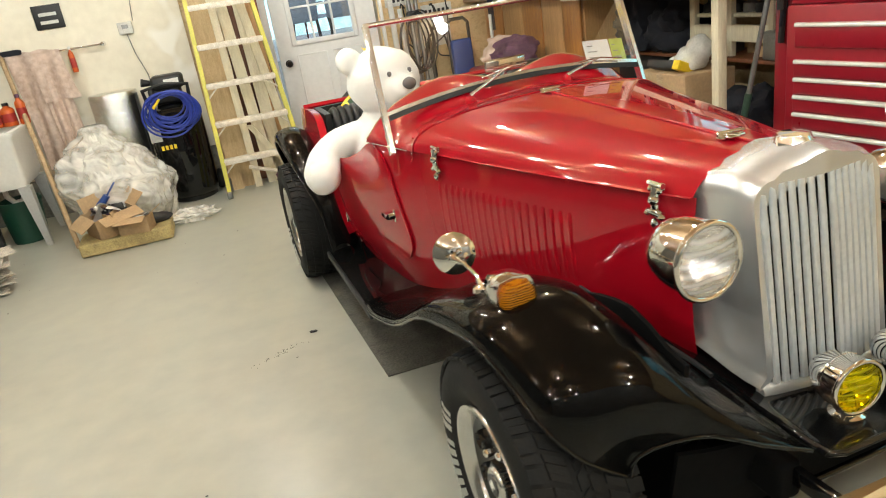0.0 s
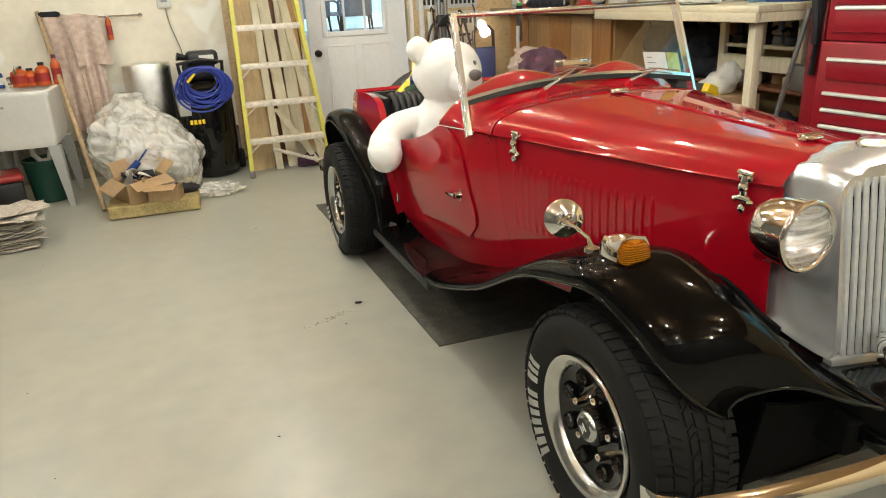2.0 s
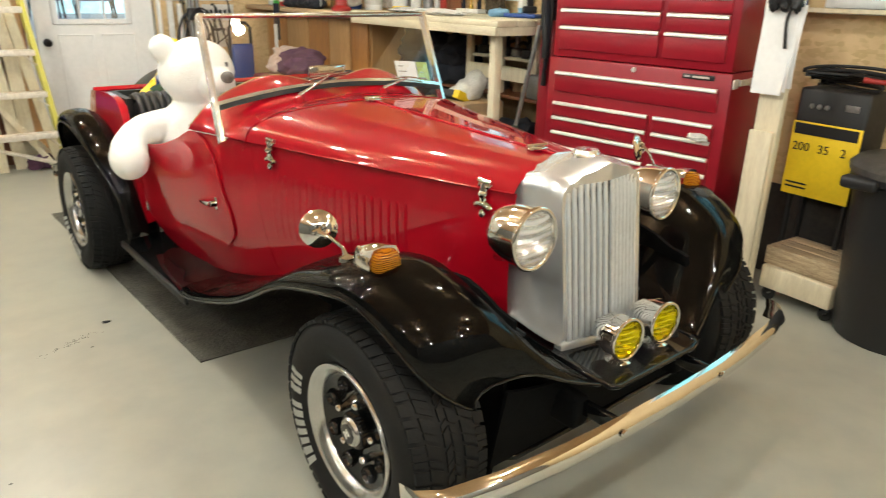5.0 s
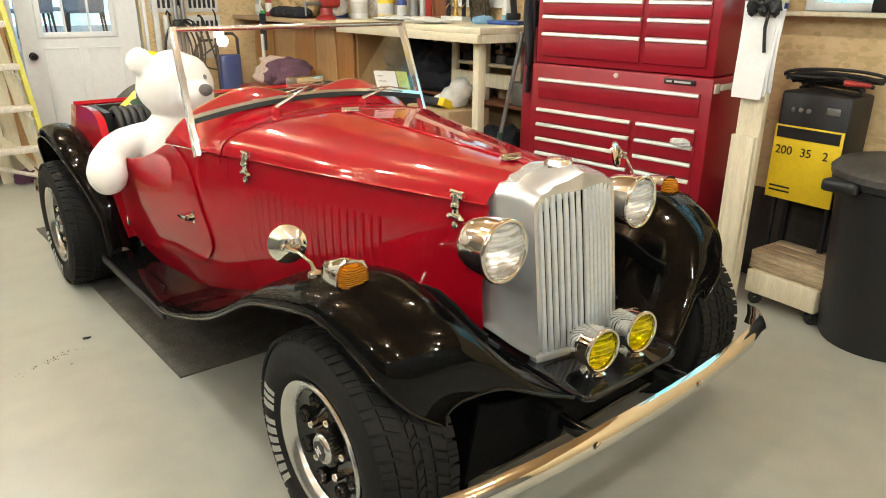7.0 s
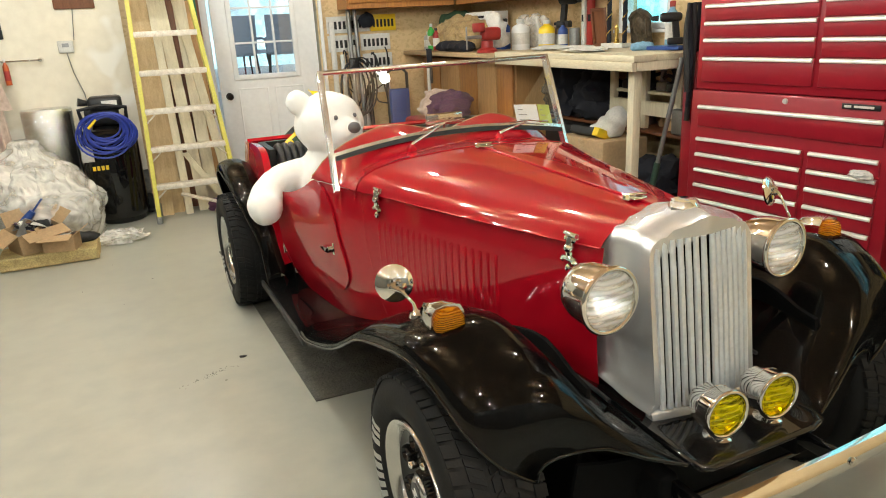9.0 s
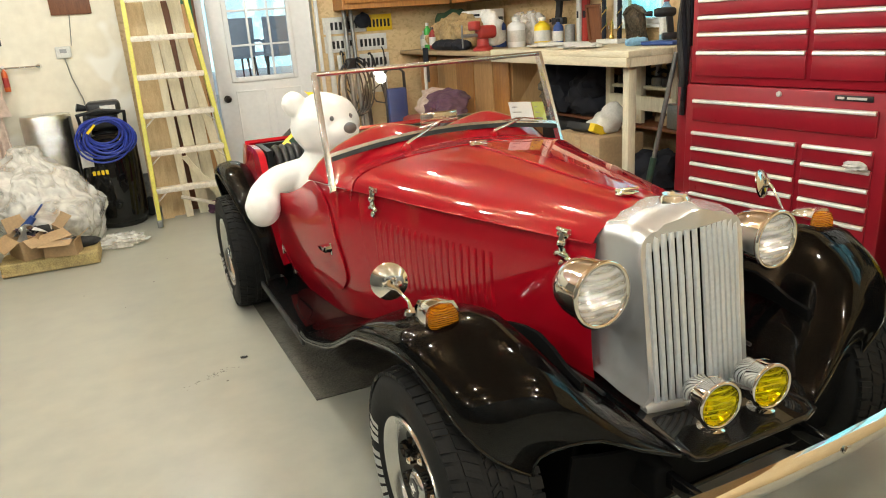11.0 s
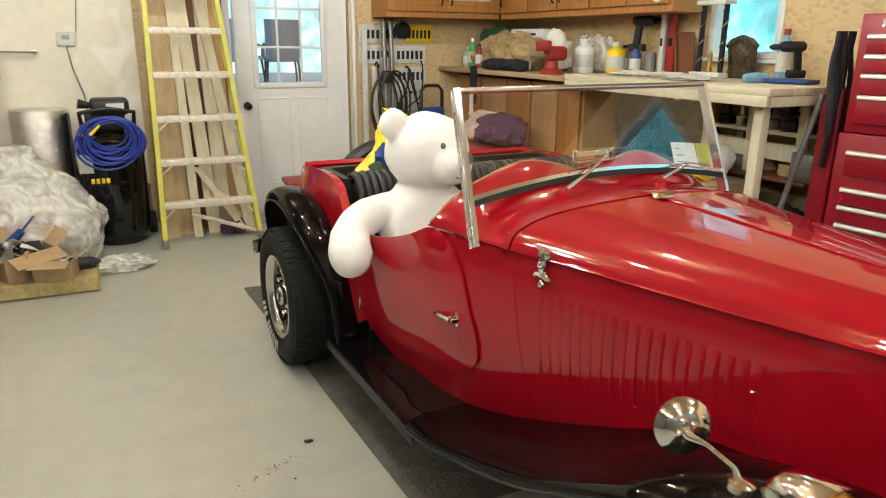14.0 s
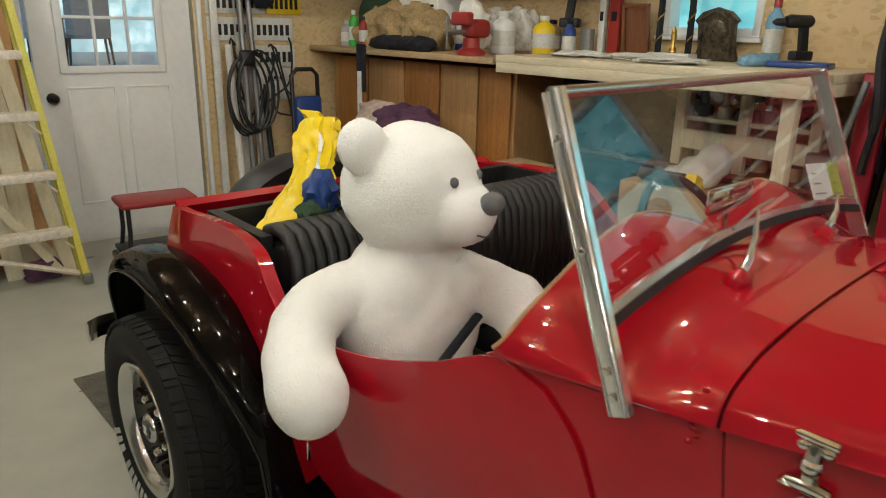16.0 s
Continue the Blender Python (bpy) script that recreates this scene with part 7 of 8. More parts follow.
for k, mt in enumerate(("purple", "purple", "towel")):
    bm = B()
    for j in range(3):
        blob(bm, (3.28 + 0.05 * j, 7.15 + 0.2 * k + 0.06 * j, 0.74 + 0.04 * j), (0.13, 0.13, 0.07), 0.45, 2.4, 91 + 3 * k + j, 3)
    simple("cloth", remeshed(bm, 0.014, 2), mt, "crumpled %s cloth on the red machine" % ("dark purple" if mt == "purple" else "pinkish"), "cloth", group="cloths on the machine")
# long things between bench and chest
for k, (x, y, r, z1, mt, lb) in enumerate(((3.74, 4.99, 0.016, 1.32, "grey", "grey steel pipe leaning by the tool chest"), (3.80, 5.0, 0.02, 1.2, "blackplastic", "black rod leaning by the tool chest"), (3.90, 4.95, 0.018, 1.5, "blackplastic", "black handle leaning by the tool chest"))):
    bm = B()
    tube(bm, [(x - 0.02, y + 0.05, 0), (x + 0.20, y, z1)], r, 8)
    simple("long_handle", bm, mt, lb, "handle", group="long handles")
lp = thing("garden_pole", "silver pole with a dark green lower sleeve", "pole")
bm = B()
tube(bm, [(3.655, 5.087, 0.60), (3.70, 4.98, 1.19)], 0.0135, 12)
part("tube", bm, "grey", lp)
bm = B()
tube(bm, [(3.61, 5.197, 0.0), (3.655, 5.087, 0.60)], 0.019, 12)
part("sleeve", bm, "greensleeve", lp)
bm = B()
box(bm, (0, 0, 0.61), (0.03, 0.10, 1.22), 0.01)
simple("toboggan", bm, "toolred", "narrow red plastic sled standing beside the chest", "sled", pose(3.76, 4.965, 0.0))
straps = thing("hanging_straps", "dark straps and cords hanging beside the chest", "straps")
for k in range(7):
    bm = B()
    tube(bm, [Vector((3.69 + 0.018 * k, 4.935 + 0.015 * math.sin(a * 5 + k * 1.3), 1.47 - (0.46 + 0.08 * (k % 3)) * a)) for a in span(0, 1, 14)], [0.009 + 0.008 * abs(math.sin(2.2 * a + k)) for a in span(0, 1, 14)], 6)
    part("strap", bm, "navy" if k % 2 else "dark", straps)

# ---- tool chest ----
CH = pose(3.652, 4.836, 0, 0, 0, 6.5)
chest = thing("tool_chest", "large red rolling tool chest with pale drawer pulls", "tool chest", CH)
CW = 1.067


def chest_box(z0, z1, x0, y0, y1, name):
    bm = B()
    d = 0.415
    box(bm, (x0 + d / 2, -(y0 + y1) / 2, (z0 + z1) / 2), (d, y1 - y0, z1 - z0), 0.006)
    return part(name, bm, "toolred", chest)


low = chest_box(0.13, 1.032, 0.0, 0.0, CW, "lower_cabinet")
upp = chest_box(1.036, 1.54, 0.012, 0.012, CW - 0.012, "upper_cabinet")


def drawer(body, x, y0, y1, z0, z1):
    bm = B()
    box(bm, (x - 0.004, -(y0 + y1) / 2, (z0 + z1) / 2), (0.016, y1 - y0, z1 - z0), 0.004)
    d = part("drawer", bm, "toolred", body)
    bm = B()
    a, b = y0 + 0.004, y1 - 0.004
    loft(bm, [[Vector((x + dx, -y, z1 + dz)) for dx, dz in ((-0.008, 0.001), (-0.018, 0.000), (-0.023, -0.007), (-0.022, -0.017), (-0.016, -0.019), (-0.012, -0.009), (-0.008, -0.006))] for y in (a, b)])
    part("drawer_pull", bm, "alu", d)
    return d


CL, CR = (0.053, 0.661), (0.691, CW - 0.054)
for z0, z1, y0, y1 in [(0.846, 0.957, CL[0], CR[1])] + [(0.789 - 0.083 * (k + 1) + 0.006, 0.789 - 0.083 * k, *c) for k in range(6) for c in (CL, CR)] + [(0.16, 0.285, *c) for c in (CL, CR)]:
    drawer(low, 0.0, y0, y1, z0, z1)
for c in (CL, CR):
    for z0, z1 in ((1.378, 1.455), (1.296, 1.372), (1.206, 1.290), (1.076, 1.200)):
        drawer(upp, 0.012, *c, z0, z1)
bm = B()
box(bm, (-0.003, -0.90, 1.004), (0.006, 0.165, 0.024), 0.002)
badge = part("name_badge", bm, "blackplastic", low, "dark badge with plain bars")
for k, (y, w) in enumerate(((-0.845, 0.030), (-0.915, 0.085))):
    bm = B()
    box(bm, (-0.0070, y, 1.004), (0.002, w, 0.010))
    part("badge_bar", bm, "alu", badge)
for k in range(2):
    bm = B()
    lathe(bm, [(0.014, 0), (0.012, 0.008), (0.001, 0.009)], pose(-0.001 if k == 0 else 0.011, -0.546, 1.006 if k == 0 else 1.505, 0, -90, 0), 16)
    part("lock", bm, "alu", chest)
for k in range(3):
    bm = B()
    box(bm, (0.010, -0.14 - 0.10 * k if k < 2 else -0.68, 1.503), (0.004, 0.07, 0.03))
    part("sticker", bm, "greyleg", upp)
for x in (0.06, 0.36):
    for y in (-0.08, -CW + 0.08):
        bm = B()
        lathe(bm, [(0.02, -0.02), (0.062, -0.02), (0.065, 0), (0.062, 0.02), (0.02, 0.02)], pose(x, y, 0.0655, 0, 90, 30), 20, True)
        part("castor", bm, "rubber", chest)
bm = B()
box(bm, (0.03, -CW - 0.006, 0.985), (0.05, 0.012, 0.045), 0.004)
box(bm, (0.13, -CW - 0.018, 0.99), (0.17, 0.014, 0.03), 0.005)
box(bm, (0.20, -CW - 0.008, 0.985), (0.03, 0.018, 0.04), 0.004)
part("side_handle", bm, "alu", low)
bm = B()
box(bm, (0.405, -CW / 2, 1.72), (0.02, CW - 0.05, 0.36), 0.004)
part("open_lid", bm, "toolred", chest)
bottle("bottle", 0, 0, 0, 0.035, 0.16, "greyleg", "grey bottle on the tool chest", "blackplastic").matrix_world = CH @ pose(0.20, -0.12, 1.542)
bottle("spray_can", 0, 0, 0, 0.035, 0.24, "grey", "grey spray can on the tool chest", "blackplastic").matrix_world = CH @ pose(0.26, -0.24, 1.542)
bm = B()
lathe(bm, [(0.03, 0), (0.055, 0), (0.055, 0.05), (0.03, 0.05)], None, 20, True)
simple("tape_roll", bm, "yellowpanel", "yellow tape roll on the tool chest", "tape", CH @ pose(0.16, -0.42, 1.542))
bm = B()
grid(bm, lambda u, v: Vector((-0.012 - 0.01 * math.sin(3 * v), (u - 0.5) * 0.16, (v - 0.5) * 0.22)), 5, 6, 0.002)
simple("paper", bm, "whitepaper", "curled paper on the open chest lid", "paper", CH @ pose(0.392, -0.44, 1.74))
for k in range(12):
    bm = B()
    w = random.uniform(0.02, 0.045)
    box(bm, (0, 0, w), (w * 3.2, w * 2.2, w * 2), w * 0.5, seg=3)
    tube(bm, [(w, 0, w * 1.2), (w * 2.4, w * 0.6, w * 2.4), (w * 4.5, w, w * 2.6)], [w * 0.6, w * 0.5, w * 0.3], 8)
    simple("hand_tool", bm, ["dark", "grey", "blackplastic", "dark", "khaki", "navy"][k % 6], "dark greasy hand tool piled on the tool chest", "tool", CH @ pose(0.14 + 0.22 * random.random(), -0.50 - 0.043 * k, 1.542, 0, 0, random.uniform(0, 360)), "tools on the chest")
for k in range(5):
    bm = B()
    y = -0.42 - 0.07 * k
    tube(bm, [(0.12 + 0.04 * k, y, 1.64), (0.20, y - 0.18, 1.655), (0.25, y - 0.34 + 0.06 * k, 1.64)], [0.012, 0.016, 0.009], 8)
    simple("steel_bar", bm, ["dark", "grey", "brownwood", "dark", "grey"][k], "long dark steel tool lying across the chest", "tool", CH, "bars on the chest")
for k in range(22):
    bm = B()
    box(bm, (0, 0, 0), (0.03, 0.05 + 0.012 * (k % 3), 0.09), 0.008)
    box(bm, (-0.004, 0, 0.06), (0.02, 0.03, 0.05), 0.008)
    simple("hanging_clip", bm, "blackplastic" if k % 3 else "greyleg", "small dark tool clipped to the open chest lid", "tool", CH @ pose(0.376, -0.50 - 0.048 * (k % 11), 1.66 + 0.012 * (k % 2) + 0.15 * (k // 11)), "tools on the lid")
bm = B()
blob(bm, (-0.030, -0.955, 0.725), (0.03, 0.05, 0.02), 0.4, 2.5, 5, 3)
simple("drawer_rag", bm, "whitepaper", "small white rag stuffed in a drawer", "rag", CH)

# ---- stud, charger, crate, bin ----
bm = B()
box(bm, (3.75, 3.555, 0.70), (0.038, 0.112, 1.40), 0.004)
simple("stud", bm, "pine2", "pale pine stud standing by the chest", "post")
bm = B()
box(bm, (3.719, 3.562, 0.405), (0.022, 0.108, 0.81), 0.003)
simple("stud_offcut", bm, "pine2", "short pine offcut against the stud", "board")
pp = thing("hanging_papers", "white papers with cords hanging on the stud", "papers", pose(3.722, 3.55, 1.175, 0, 0, 0))
for k in range(3):
    bm = B()
    grid(bm, lambda u, v, k=k: Vector((-0.012 * k - 0.012 * math.sin(3 * v + k), (u - 0.5) * (0.155 - 0.02 * (1 - v)) + 0.012 * k - 0.01, (v - 0.5) * (0.34 + 0.03 * k))), 4, 8, 0.003)
    part("paper", bm, "cleanpaper", pp)
bm = B()
for k in range(5):
    blob(bm, (3.90, 3.58 + 0.025 * k, 1.38 + 0.02 * (k % 2)), (0.024, 0.024, 0.034), 0.4, 2.4, 101 + k, 3, False)
tube(bm, [(3.90, 3.60, 1.40), (3.895, 3.61, 1.30), (3.90, 3.60, 1.20)], 0.008, 6)
simple("key_ring", bm, "dark", "key ring and cords hung on the stud", "keys", pose(-0.21, -0.085, -0.03))
bm = B()
for k in range(4):
    blob(bm, (3.75, 3.47 + 0.055 * k, 1.45 + 0.02 * (k % 2)), (0.06, 0.06, 0.065), 0.4, 2.2, 141 + k, 3)
simple("blue_cloth", remeshed(bm, 0.012, 2), "tealrag", "crumpled light blue cloth on top of the stud", "cloth")
chg = thing("battery_charger", "black and yellow wheeled battery charger", "battery charger", pose(3.985, 3.40, 0, 0, 0, -3))
bm = B()
box(bm, (0.10, 0, 0.74), (0.20, 0.32, 0.50), 0.015)
part("case", bm, "blackplastic", chg)
bm = B()
box(bm, (-0.004, 0, 0.665), (0.008, 0.315, 0.345), 0.002)
panel = part("front_panel", bm, "yellowpanel", chg, "yellow printed front panel")
bm = B()
box(bm, (-0.0095, 0.0, 0.805), (0.003, 0.29, 0.05))
part("text_band", bm, "blackplastic", panel)
for word, y, z, size in (("200", 0.10, 0.705, 0.055), ("35", -0.005, 0.705, 0.055), ("2", -0.095, 0.705, 0.055)):
    cu = bpy.data.curves.new("rating_text", "FONT")
    cu.body, cu.size, cu.extrude, cu.align_x = word, size, 0.0008, "CENTER"
    cu.materials.append(M["blackplastic"])
    tmp = bpy.data.objects.new("rating_tmp", cu)
    me = bpy.data.meshes.new_from_object(tmp)
    bpy.data.objects.remove(tmp)
    ob = new("rating_text", me)
    ob.parent = panel
    ob.matrix_local = pose(-0.0098, y, z, 90, 0, -90)
bm = B()
for k in range(2):
    box(bm, (-0.0095, 0.09, 0.55 - 0.02 * k), (0.002, 0.10, 0.008))
part("text_bar", bm, "blackplastic", panel)
bm = B()
for k in range(3):
    bm = B()
    lathe(bm, [(0.012, 0), (0.01, 0.006), (0.001, 0.007)], pose(-0.001, 0.09 - 0.035 * k, 0.91, 0, -90, 0), 12)
    part("dial", bm, "grey", chg)
bm = B()
box(bm, (-0.002, -0.09, 0.92), (0.005, 0.06, 0.03), 0.002)
part("meter", bm, "grey", chg)
for y in (-0.13, 0.13):
    bm = B()
    tube(bm, [(0.04, y, 0.49), (0.04, y, 0.0)], 0.014, 8)
    tube(bm, [(0.17, y, 0.49), (0.17, y, 0.0)], 0.014, 8)
    part("stand_leg", bm, "blackplastic", chg)
bm = B()
for k in range(5):
    tube(bm, [Vector((4.08 + 0.06 * math.sin(a * 1.3 + k), 3.38 + (0.14 + 0.015 * k) * math.cos(a), 1.0 + 0.014 * k + 0.035 * max(0, math.sin(a)))) for a in span(0, 2 * math.pi, 26)[:-1]], 0.008, 6, closed_path=True)
simple("charger_cable", bm, "blackplastic", "coiled black cable on the battery charger", "cable")
bm = B()
tube(bm, [(4.0, 3.30, 1.045), (4.02, 3.20, 1.04)], [0.014, 0.010], 8)
simple("clamp", bm, "redplastic", "red battery clamp on the charger", "clamp")
crate = thing("dolly_crate", "pale wooden block dolly on black castors", "dolly", pose(3.80, 3.31, 0, 0, 0, -4))
for k in range(3):
    bm = B()
    box(bm, (0.045 + 0.085 * k, 0, 0.225), (0.08, 0.36, 0.09), 0.006)
    part("plank", bm, "dirtywood", crate)
bm = B()
box(bm, (0.10, 0, 0.125), (0.24, 0.34, 0.11), 0.006)
part("block", bm, "pine2", crate)
for x in (0.03, 0.2):
    for y in (-0.14, 0.14):
        bm = B()
        lathe(bm, [(0.01, -0.012), (0.03, -0.012), (0.03, 0.012), (0.01, 0.012)], pose(x, y, 0.0305, 0, 90, 40), 16, True)
        box(bm, (x, y, 0.06), (0.03, 0.03, 0.03), 0.004)
        part("castor", bm, "blackplastic", crate)
# Added dark panel: stands for the shade on the wall below the charger.
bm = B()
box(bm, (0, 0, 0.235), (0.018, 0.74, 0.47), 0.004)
simple("backing_board", bm, material("shade_board", (0.035, 0.028, 0.022), 0.8, var=0.3, scale=5), "dark panel added for the shade on the wall below the charger", "board", pose(4.165, 3.42, 0.002, 0, 3, 0))
can = thing("trash_can", "black plastic trash can with a dusty lid", "trash can", pose(3.91, 2.92, 0))
bm = B()
lathe(bm, [(0.001, 0.0), (0.225, 0.0), (0.235, 0.02), (0.275, 0.68), (0.295, 0.69), (0.295, 0.73), (0.28, 0.73)], None, 44, True)
part("body", bm, "blackplastic", can)
bm = B()
lathe(bm, [(0.302, 0.715), (0.305, 0.74), (0.28, 0.765), (0.15, 0.78), (0.001, 0.785)], None, 44, True)
part("lid", bm, "lid", can)
for a in (2.6, -0.54):
    bm = B()
    box(bm, (0.315 * math.cos(a), 0.315 * math.sin(a), 0.69), (0.07, 0.14, 0.05), 0.015, m=None)
    part("grip", bm, "blackplastic", can)
for k, (y, mt, h) in enumerate(((3.71, "blueplastic", 0.19), (3.80, "bagyellow", 0.12), (3.02, "blackplastic", 0.14), (2.7, "redplastic", 0.1))):
    bottle("bottle", 4.150, y, 1.3305, 0.028, h, mt, "small bottle on the window sill", "redplastic", group="bottles on the sill")
bm = B()
box(bm, (4.145, 3.30, 1.320), (0.106, 1.14, 0.020), 0.003)
simple("wall_ledge", bm, "pine2", "narrow pine ledge under the side window", "ledge", smooth=False)
spk = thing("black_radio", "black boxy radio standing on the window ledge", "radio", pose(4.135, 3.17, 1.3315))
bm = B()
box(bm, (0, 0, 0.075), (0.10, 0.24, 0.15), 0.008)
part("case", bm, "blackplastic", spk)
bm = B()
box(bm, (-0.0515, 0, 0.10), (0.003, 0.19, 0.008))
part("trim_strip", bm, "whitepaper", spk)
bm = B()
tube(bm, [(4.12, 3.02, 1.36), (4.12, 2.92, 1.40), (4.12, 2.80, 1.39)], 0.022, 8)
box(bm, (4.14, 2.88, 1.346), (0.08, 0.22, 0.03), 0.01)
simple("sill_tool", bm, "blackplastic", "black and blue tool lying on the window sill", "tool")

# ---- bear and bag in the car ----
carm = pose(2.162, 3.337, 0, 0, 0, 2)
bm = B()
HC, FD, LD = Vector((-0.334, 1.858, 1.0)), Vector((0.292, -0.956, 0)), Vector((-0.956, -0.292, 0))
blob(bm, (-0.335, 1.875, 0.68), (0.188, 0.165, 0.235), 0.05, 2, 1, 4, False)
blob(bm, HC, (0.164, 0.154, 0.150), 0.035, 2, 2, 4, False)
blob(bm, HC + FD * 0.120 + Vector((0, 0, -0.036)), (0.086, 0.084, 0.076), 0.03, 2, 3, 4, False)
for k in (1, -1):
    blob(bm, HC + LD * (0.138 * k) - FD * 0.035 + Vector((0, 0, 0.112 if k > 0 else 0.058)), (0.058, 0.042, 0.060) if k > 0 else (0.048, 0.040, 0.046), 0.03, 2, 4 + k, 3, False)
tube(bm, [(-0.40, 1.89, 0.775), (-0.49, 1.90, 0.775), (-0.565, 1.89, 0.765), (-0.63, 1.855, 0.745), (-0.682, 1.79, 0.715), (-0.708, 1.72, 0.685), (-0.712, 1.70, 0.675)], [0.078, 0.073, 0.071, 0.072, 0.074, 0.077, 0.06], 20)
blob(bm, (-0.712, 1.705, 0.68), (0.076, 0.082, 0.082), 0.03, 2, 8, 4, False)
tube(bm, [(-0.27, 1.79, 0.80), (-0.17, 1.68, 0.74), (-0.16, 1.56, 0.64), (-0.16, 1.53, 0.60)], [0.07, 0.075, 0.07, 0.03], 16)
tube(bm, [(-0.45, 1.80, 0.50), (-0.45, 1.55, 0.52), (-0.45, 1.42, 0.53)], [0.09, 0.09, 0.08], 16)
tube(bm, [(-0.27, 1.80, 0.50), (-0.25, 1.55, 0.52), (-0.25, 1.42, 0.53)], [0.09, 0.09, 0.08], 16)
bm = remeshed(bm, 0.009, 5)
for v in bm.verts:
    v.co += 0.0014 * noise.noise_vector(v.co * 38) + 0.003 * noise.noise_vector(v.co * 14)
base = [(f.calc_center_median(), f.normal.copy()) for f in bm.faces]
for k in range(70000):
    c, nrm = random.choice(base)
    side = nrm.orthogonal().normalized()
    side = Matrix.Rotation(random.uniform(0, 6.28), 3, nrm) @ side
    c = c + 0.004 * random.uniform(-1, 1) * side - 0.0002 * nrm
    tip = c + nrm * random.uniform(0.0004, 0.0020) + side.cross(nrm) * random.uniform(0.003, 0.007)
    bm.faces.new((bm.verts.new(c - 0.002 * side), bm.verts.new(c + 0.002 * side), bm.verts.new(tip)))
plain = len(bm.faces)
blob(bm, HC + FD * 0.202 + Vector((0, 0, -0.004)), (0.030, 0.026, 0.026), 0.02, 2, 1, 3, False)
for k in (1, -1):
    blob(bm, HC + FD * 0.138 + LD * (0.052 * k) + Vector((0, 0, 0.042)), (0.010, 0.010, 0.012), 0.0, 2, 1, 2, False)
tube(bm, [HC + FD * (0.121 + 0.084 * math.sqrt(0.78 - (0.034 * (1 - 2 * q) / 0.086) ** 2)) + LD * (0.034 * (1 - 2 * q)) + Vector((0, 0, -0.068 - 0.010 * math.sin(math.pi * q))) for q in span(0, 1, 10)], 0.0022, 6)
bm.faces.ensure_lookup_table()
for f in bm.faces[plain:]:
    f.material_index = 1
bear = simple("teddy_bear", bm, "plush", "big white plush toy sitting in the car seat", "plush toy", carm)
bear.data.materials.append(material("grey_felt", (0.14, 0.135, 0.14), 0.7))
bm = B()
tube(bm, [(-0.44, 1.712, 0.585), (-0.385, 1.700, 0.635), (-0.33, 1.697, 0.682), (-0.27, 1.702, 0.722), (-0.21, 1.718, 0.748), (-0.16, 1.745, 0.757), (-0.12, 1.78, 0.755)], 0.011, 8)
simple("seat_belt", bm, "navy", "black seat belt across the plush toy", "seat belt", carm)
bg = thing("yellow_bag", "crumpled yellow plastic shopping bag with a white stripe", "bag", carm)
LOW, HIGH, ACROSS = Vector((-0.425, 2.262, 0.82)), Vector((-0.185, 2.44, 1.08)), Vector((0.72, -0.62, 0.05))


def bag_pt(u, v, grow=1.0):
    """The sack's skin: slack below, gathered above, creased."""
    a = 2 * math.pi * u
    c, n = math.cos(a), math.sin(a)
    wide = 0.085 - 0.05 * v ** 0.8 + 0.012 * math.sin(9 * v)
    crease = 0.022 * (1 - 2 * abs(noise.noise(Vector((2.2 * c + 3 * v, 2.2 * n, 7 * v)))))
    depth = 0.034 * (1 - 0.4 * v) * (1 + 0.3 * noise.noise(Vector((c * 2, n * 2, 5 * v))))
    mid = LOW.lerp(HIGH, v) + ACROSS * (0.02 * math.sin(5 * v))
    return mid + ACROSS * ((wide + crease) * c * grow) + Vector((-0.5, -0.65, 0.45)) * (depth + 0.6 * crease) * n * grow


bm = B()
grid(bm, bag_pt, 48, 26)
sack = part("sack", bm, "bagyellow", bg)
bm = B()
grid(bm, lambda u, v: bag_pt(0.20 + 0.03 * u + 0.02 * math.sin(6 * v), 0.12 + 0.72 * v, 1.04), 3, 24)
part("white_stripe", bm, "cleanpaper", sack)
bm = B()
grid(bm, lambda u, v: HIGH + ACROSS * (-0.05 + 0.085 * u - 0.05 * v) + Vector((0.01 * math.sin(7 * u + 3 * v), 0.012 * math.sin(5 * v + 4 * u), -0.035 + 0.075 * v - 0.02 * u)), 10, 6, 0.004)
part("handle_loop", bm, "bagyellow", sack)
bm = B()
blob(bm, (-0.355, 2.215, 0.92), (0.05, 0.04, 0.06), 0.5, 2.6, 7, 3, False)
simple("snack_packet", bm, "blueplastic", "blue printed snack packet beside the yellow bag", "packet", carm)
bm = B()
blob(bm, (-0.385, 2.20, 0.885), (0.05, 0.03, 0.03), 0.4, 2.6, 9, 3, False)
simple("green_packet", bm, "darkgreen", "dark green packet behind the seat back", "packet", carm)

# ---- stickers, things outside, floor dirt, dark things under the bench ----
for x0, w, mt, lb in ((0.318, 0.115, "cleanpaper", "white printed inspection sticker inside the windscreen"), (0.438, 0.060, material("lime_print", (0.50, 0.58, 0.10), 0.6, var=0.1), "lime green printed sticker inside the windscreen")):
    st = thing("window_sticker", lb, "sticker", carm, "stickers on the windscreen")
    bm = B()
    grid(bm, lambda u, v: screen_pt(x0 + w * u, 0.05 + 0.28 * v) + Vector((0, 0.005, 0)), 4, 4, 0.0015)
    part("sheet", bm, mt, st, smooth=False)
    for k in range(3):
        bm = B()
        grid(bm, lambda u, v: screen_pt(x0 + w * (0.12 + (0.5 - 0.14 * (k % 3)) * u), 0.10 + 0.075 * k + 0.012 * v) + Vector((0, 0.0025, 0)), 2, 1, 0.0008)
        part("text_bar", bm, "grey", st)


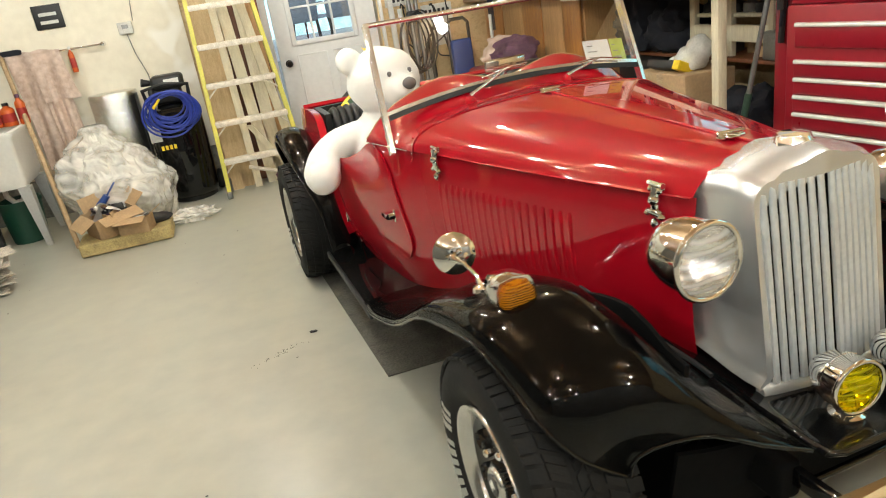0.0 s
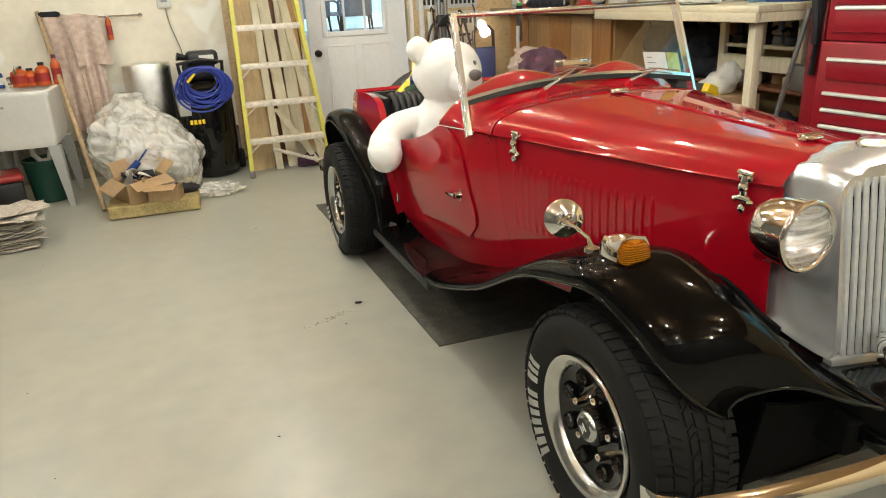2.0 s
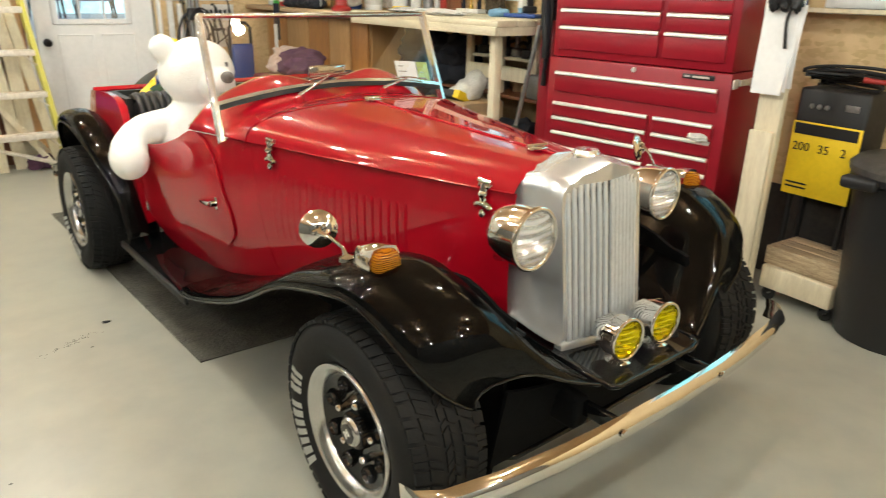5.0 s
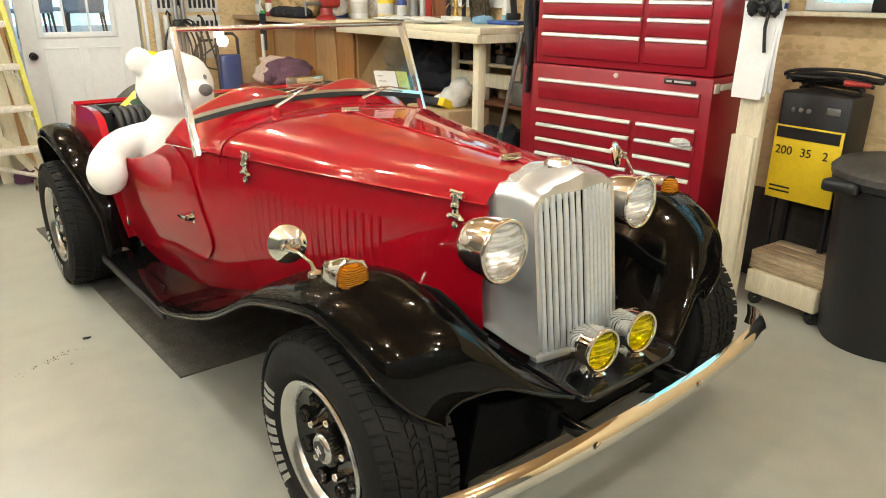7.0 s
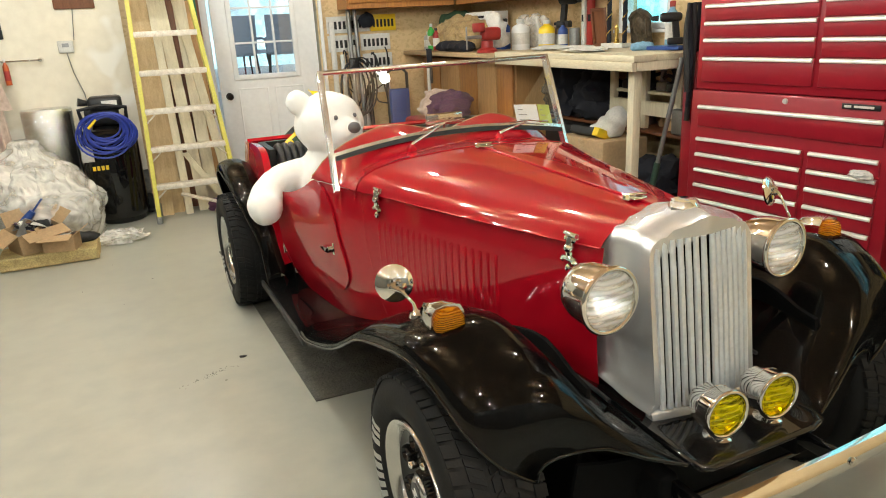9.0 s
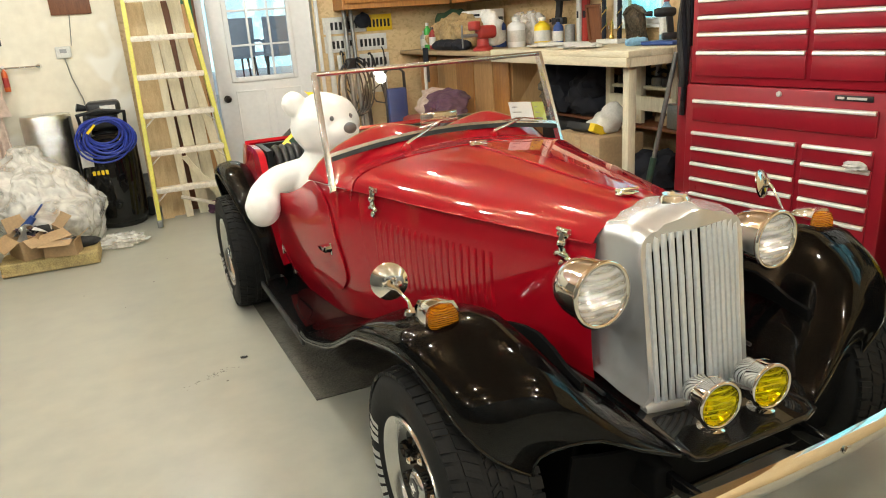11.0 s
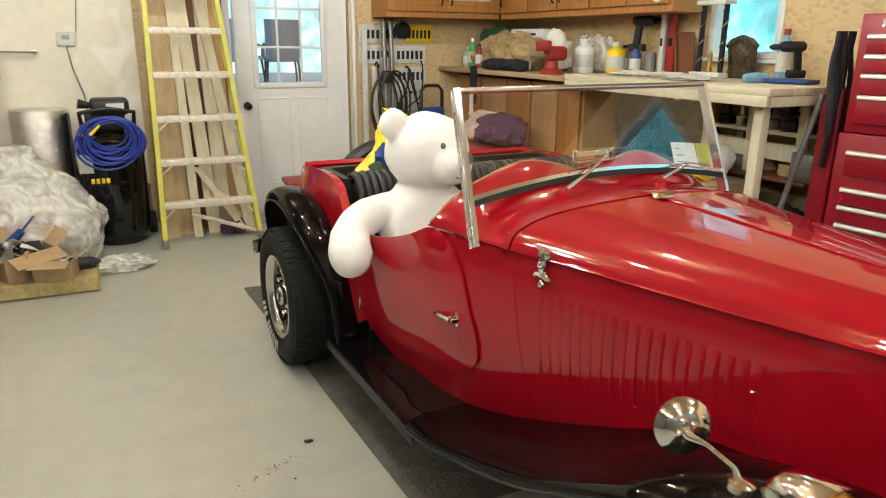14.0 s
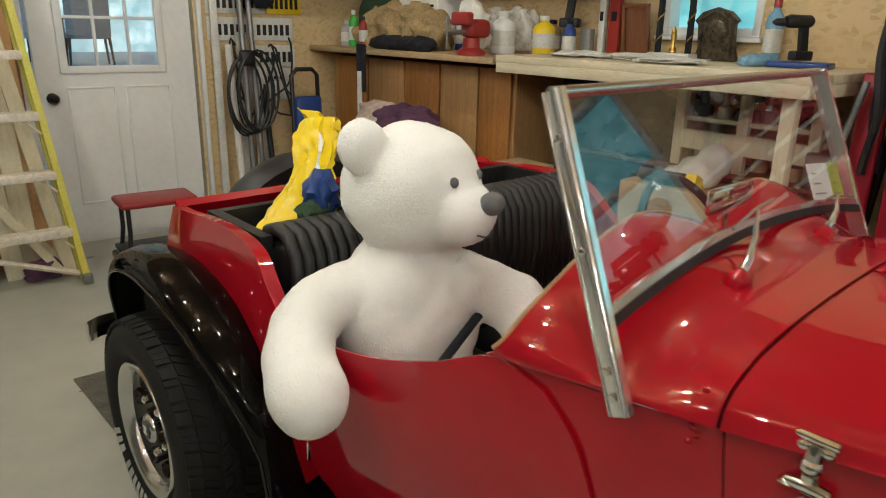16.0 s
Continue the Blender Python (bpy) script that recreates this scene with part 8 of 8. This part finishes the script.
def patio_chair(m):
    t = thing("patio_chair", "grey woven patio chair outside the door", "chair", m, "patio chairs")
    bm = B()
    grid(bm, lambda u, v: Vector(((u - 0.5) * 0.56, 0.22 + 0.10 * v + 0.03 * (2 * u - 1) ** 2, 0.42 + 0.62 * v)), 8, 8, 0.03)
    part("backrest", bm, "wicker", t)
    bm = B()
    box(bm, (0, -0.02, 0.40), (0.56, 0.52, 0.07), 0.02)
    part("seat", bm, "wicker", t)
    for x in (-0.25, 0.25):
        for y in (-0.24, 0.24):
            bm = B()
            tube(bm, [(x, y, 0.38), (x * 1.1, y * 1.15, 0.0)], [0.022, 0.014], 8)
            part("leg", bm, "dark", t)
        bm = B()
        tube(bm, [(x * 1.05, 0.26, 0.64), (x * 1.12, -0.05, 0.65), (x * 1.12, -0.24, 0.60), (x * 1.08, -0.24, 0.40)], 0.025, 8)
        part("armrest", bm, "wicker", t)
    return t


for x, y, a in ((2.72, 15.1, 185), (3.50, 15.0, 172), (3.1, 16.4, 20)):
    patio_chair(pose(x, y, 0.701, 0, 0, a))
bm = B()
for k in range(22):
    x, y = random.uniform(-0.8, 1.35), random.uniform(1.5, 7.3)
    r = random.choice([0.002, 0.002, 0.003, 0.004, 0.006])
    blob(bm, (x, y, 0.001), (r * random.uniform(1, 2.2), r, 0.0015), 0.5, 3, k, 1)
for k in range(60):
    q = random.gauss(0, 1)
    blob(bm, (1.06 + 0.06 * q + random.gauss(0, 0.012), 4.87 + 0.03 * q + random.gauss(0, 0.012), 0.001), (random.uniform(0.001, 0.004), random.uniform(0.001, 0.0025), 0.0008), 0.5, 3, k, 1)
blob(bm, (1.198, 4.979, 0.002), (0.016, 0.012, 0.004), 0.5, 3, 77, 2)
dirt = simple("floor_dirt", bm, "dark", "scattered dark specks of dirt on the floor", "dirt")
dirt["kind"] = "stuff"
for k, (x, y, z, r) in enumerate(((3.96, 6.10, 0.74, (0.17, 0.22, 0.18)), (3.82, 6.05, 0.32, (0.22, 0.28, 0.19)), (3.86, 5.28, 0.32, (0.2, 0.2, 0.15)), (3.92, 6.40, 0.74, (0.2, 0.22, 0.22)))):
    bm = B()
    blob(bm, (0, 0, r[2] * 0.8), r, 0.35, 2.2, 51 + k, 4)
    simple("black_sack", bm, "navy", "black crumpled bag stuffed under the bench", "bag", pose(x, y, z), "bags under the bench")

for k in range(7):
    bm = B()
    pts = []
    x, y, z = 2.80 + 0.07 * k, 8.53 - 0.02 * (k % 3), 1.18 + 0.05 * math.sin(k * 2.0)
    for q in span(0, 1, 30):
        pts.append(Vector((x + 0.07 * math.sin(5 * q + k) + 0.10 * q * math.cos(k * 1.7), y - 0.03 * math.sin(4 * q + k), z - (0.45 + 0.12 * math.sin(k * 3.1)) * math.sin(math.pi * min(1, 0.2 + 0.9 * q)) + 0.05 * math.sin(9 * q + k))))
    tube(bm, pts, 0.007, 6)
    simple("loose_cable", bm, "blackplastic", "tangled black cable hanging in the corner", "cable", group="tangled cables")
for k, (x, w, z1, mt) in enumerate(((2.72, 0.05, 1.5, "whitepaper"), (2.90, 0.07, 1.28, "whitepaper"), (3.02, 0.10, 1.05, "sink"))):
    bm = B()
    box(bm, (x, 8.585, z1 / 2), (w, 0.018, z1), 0.003)
    simple("white_board", bm, mt, "narrow white board standing in the corner", "board", group="boards in the corner")
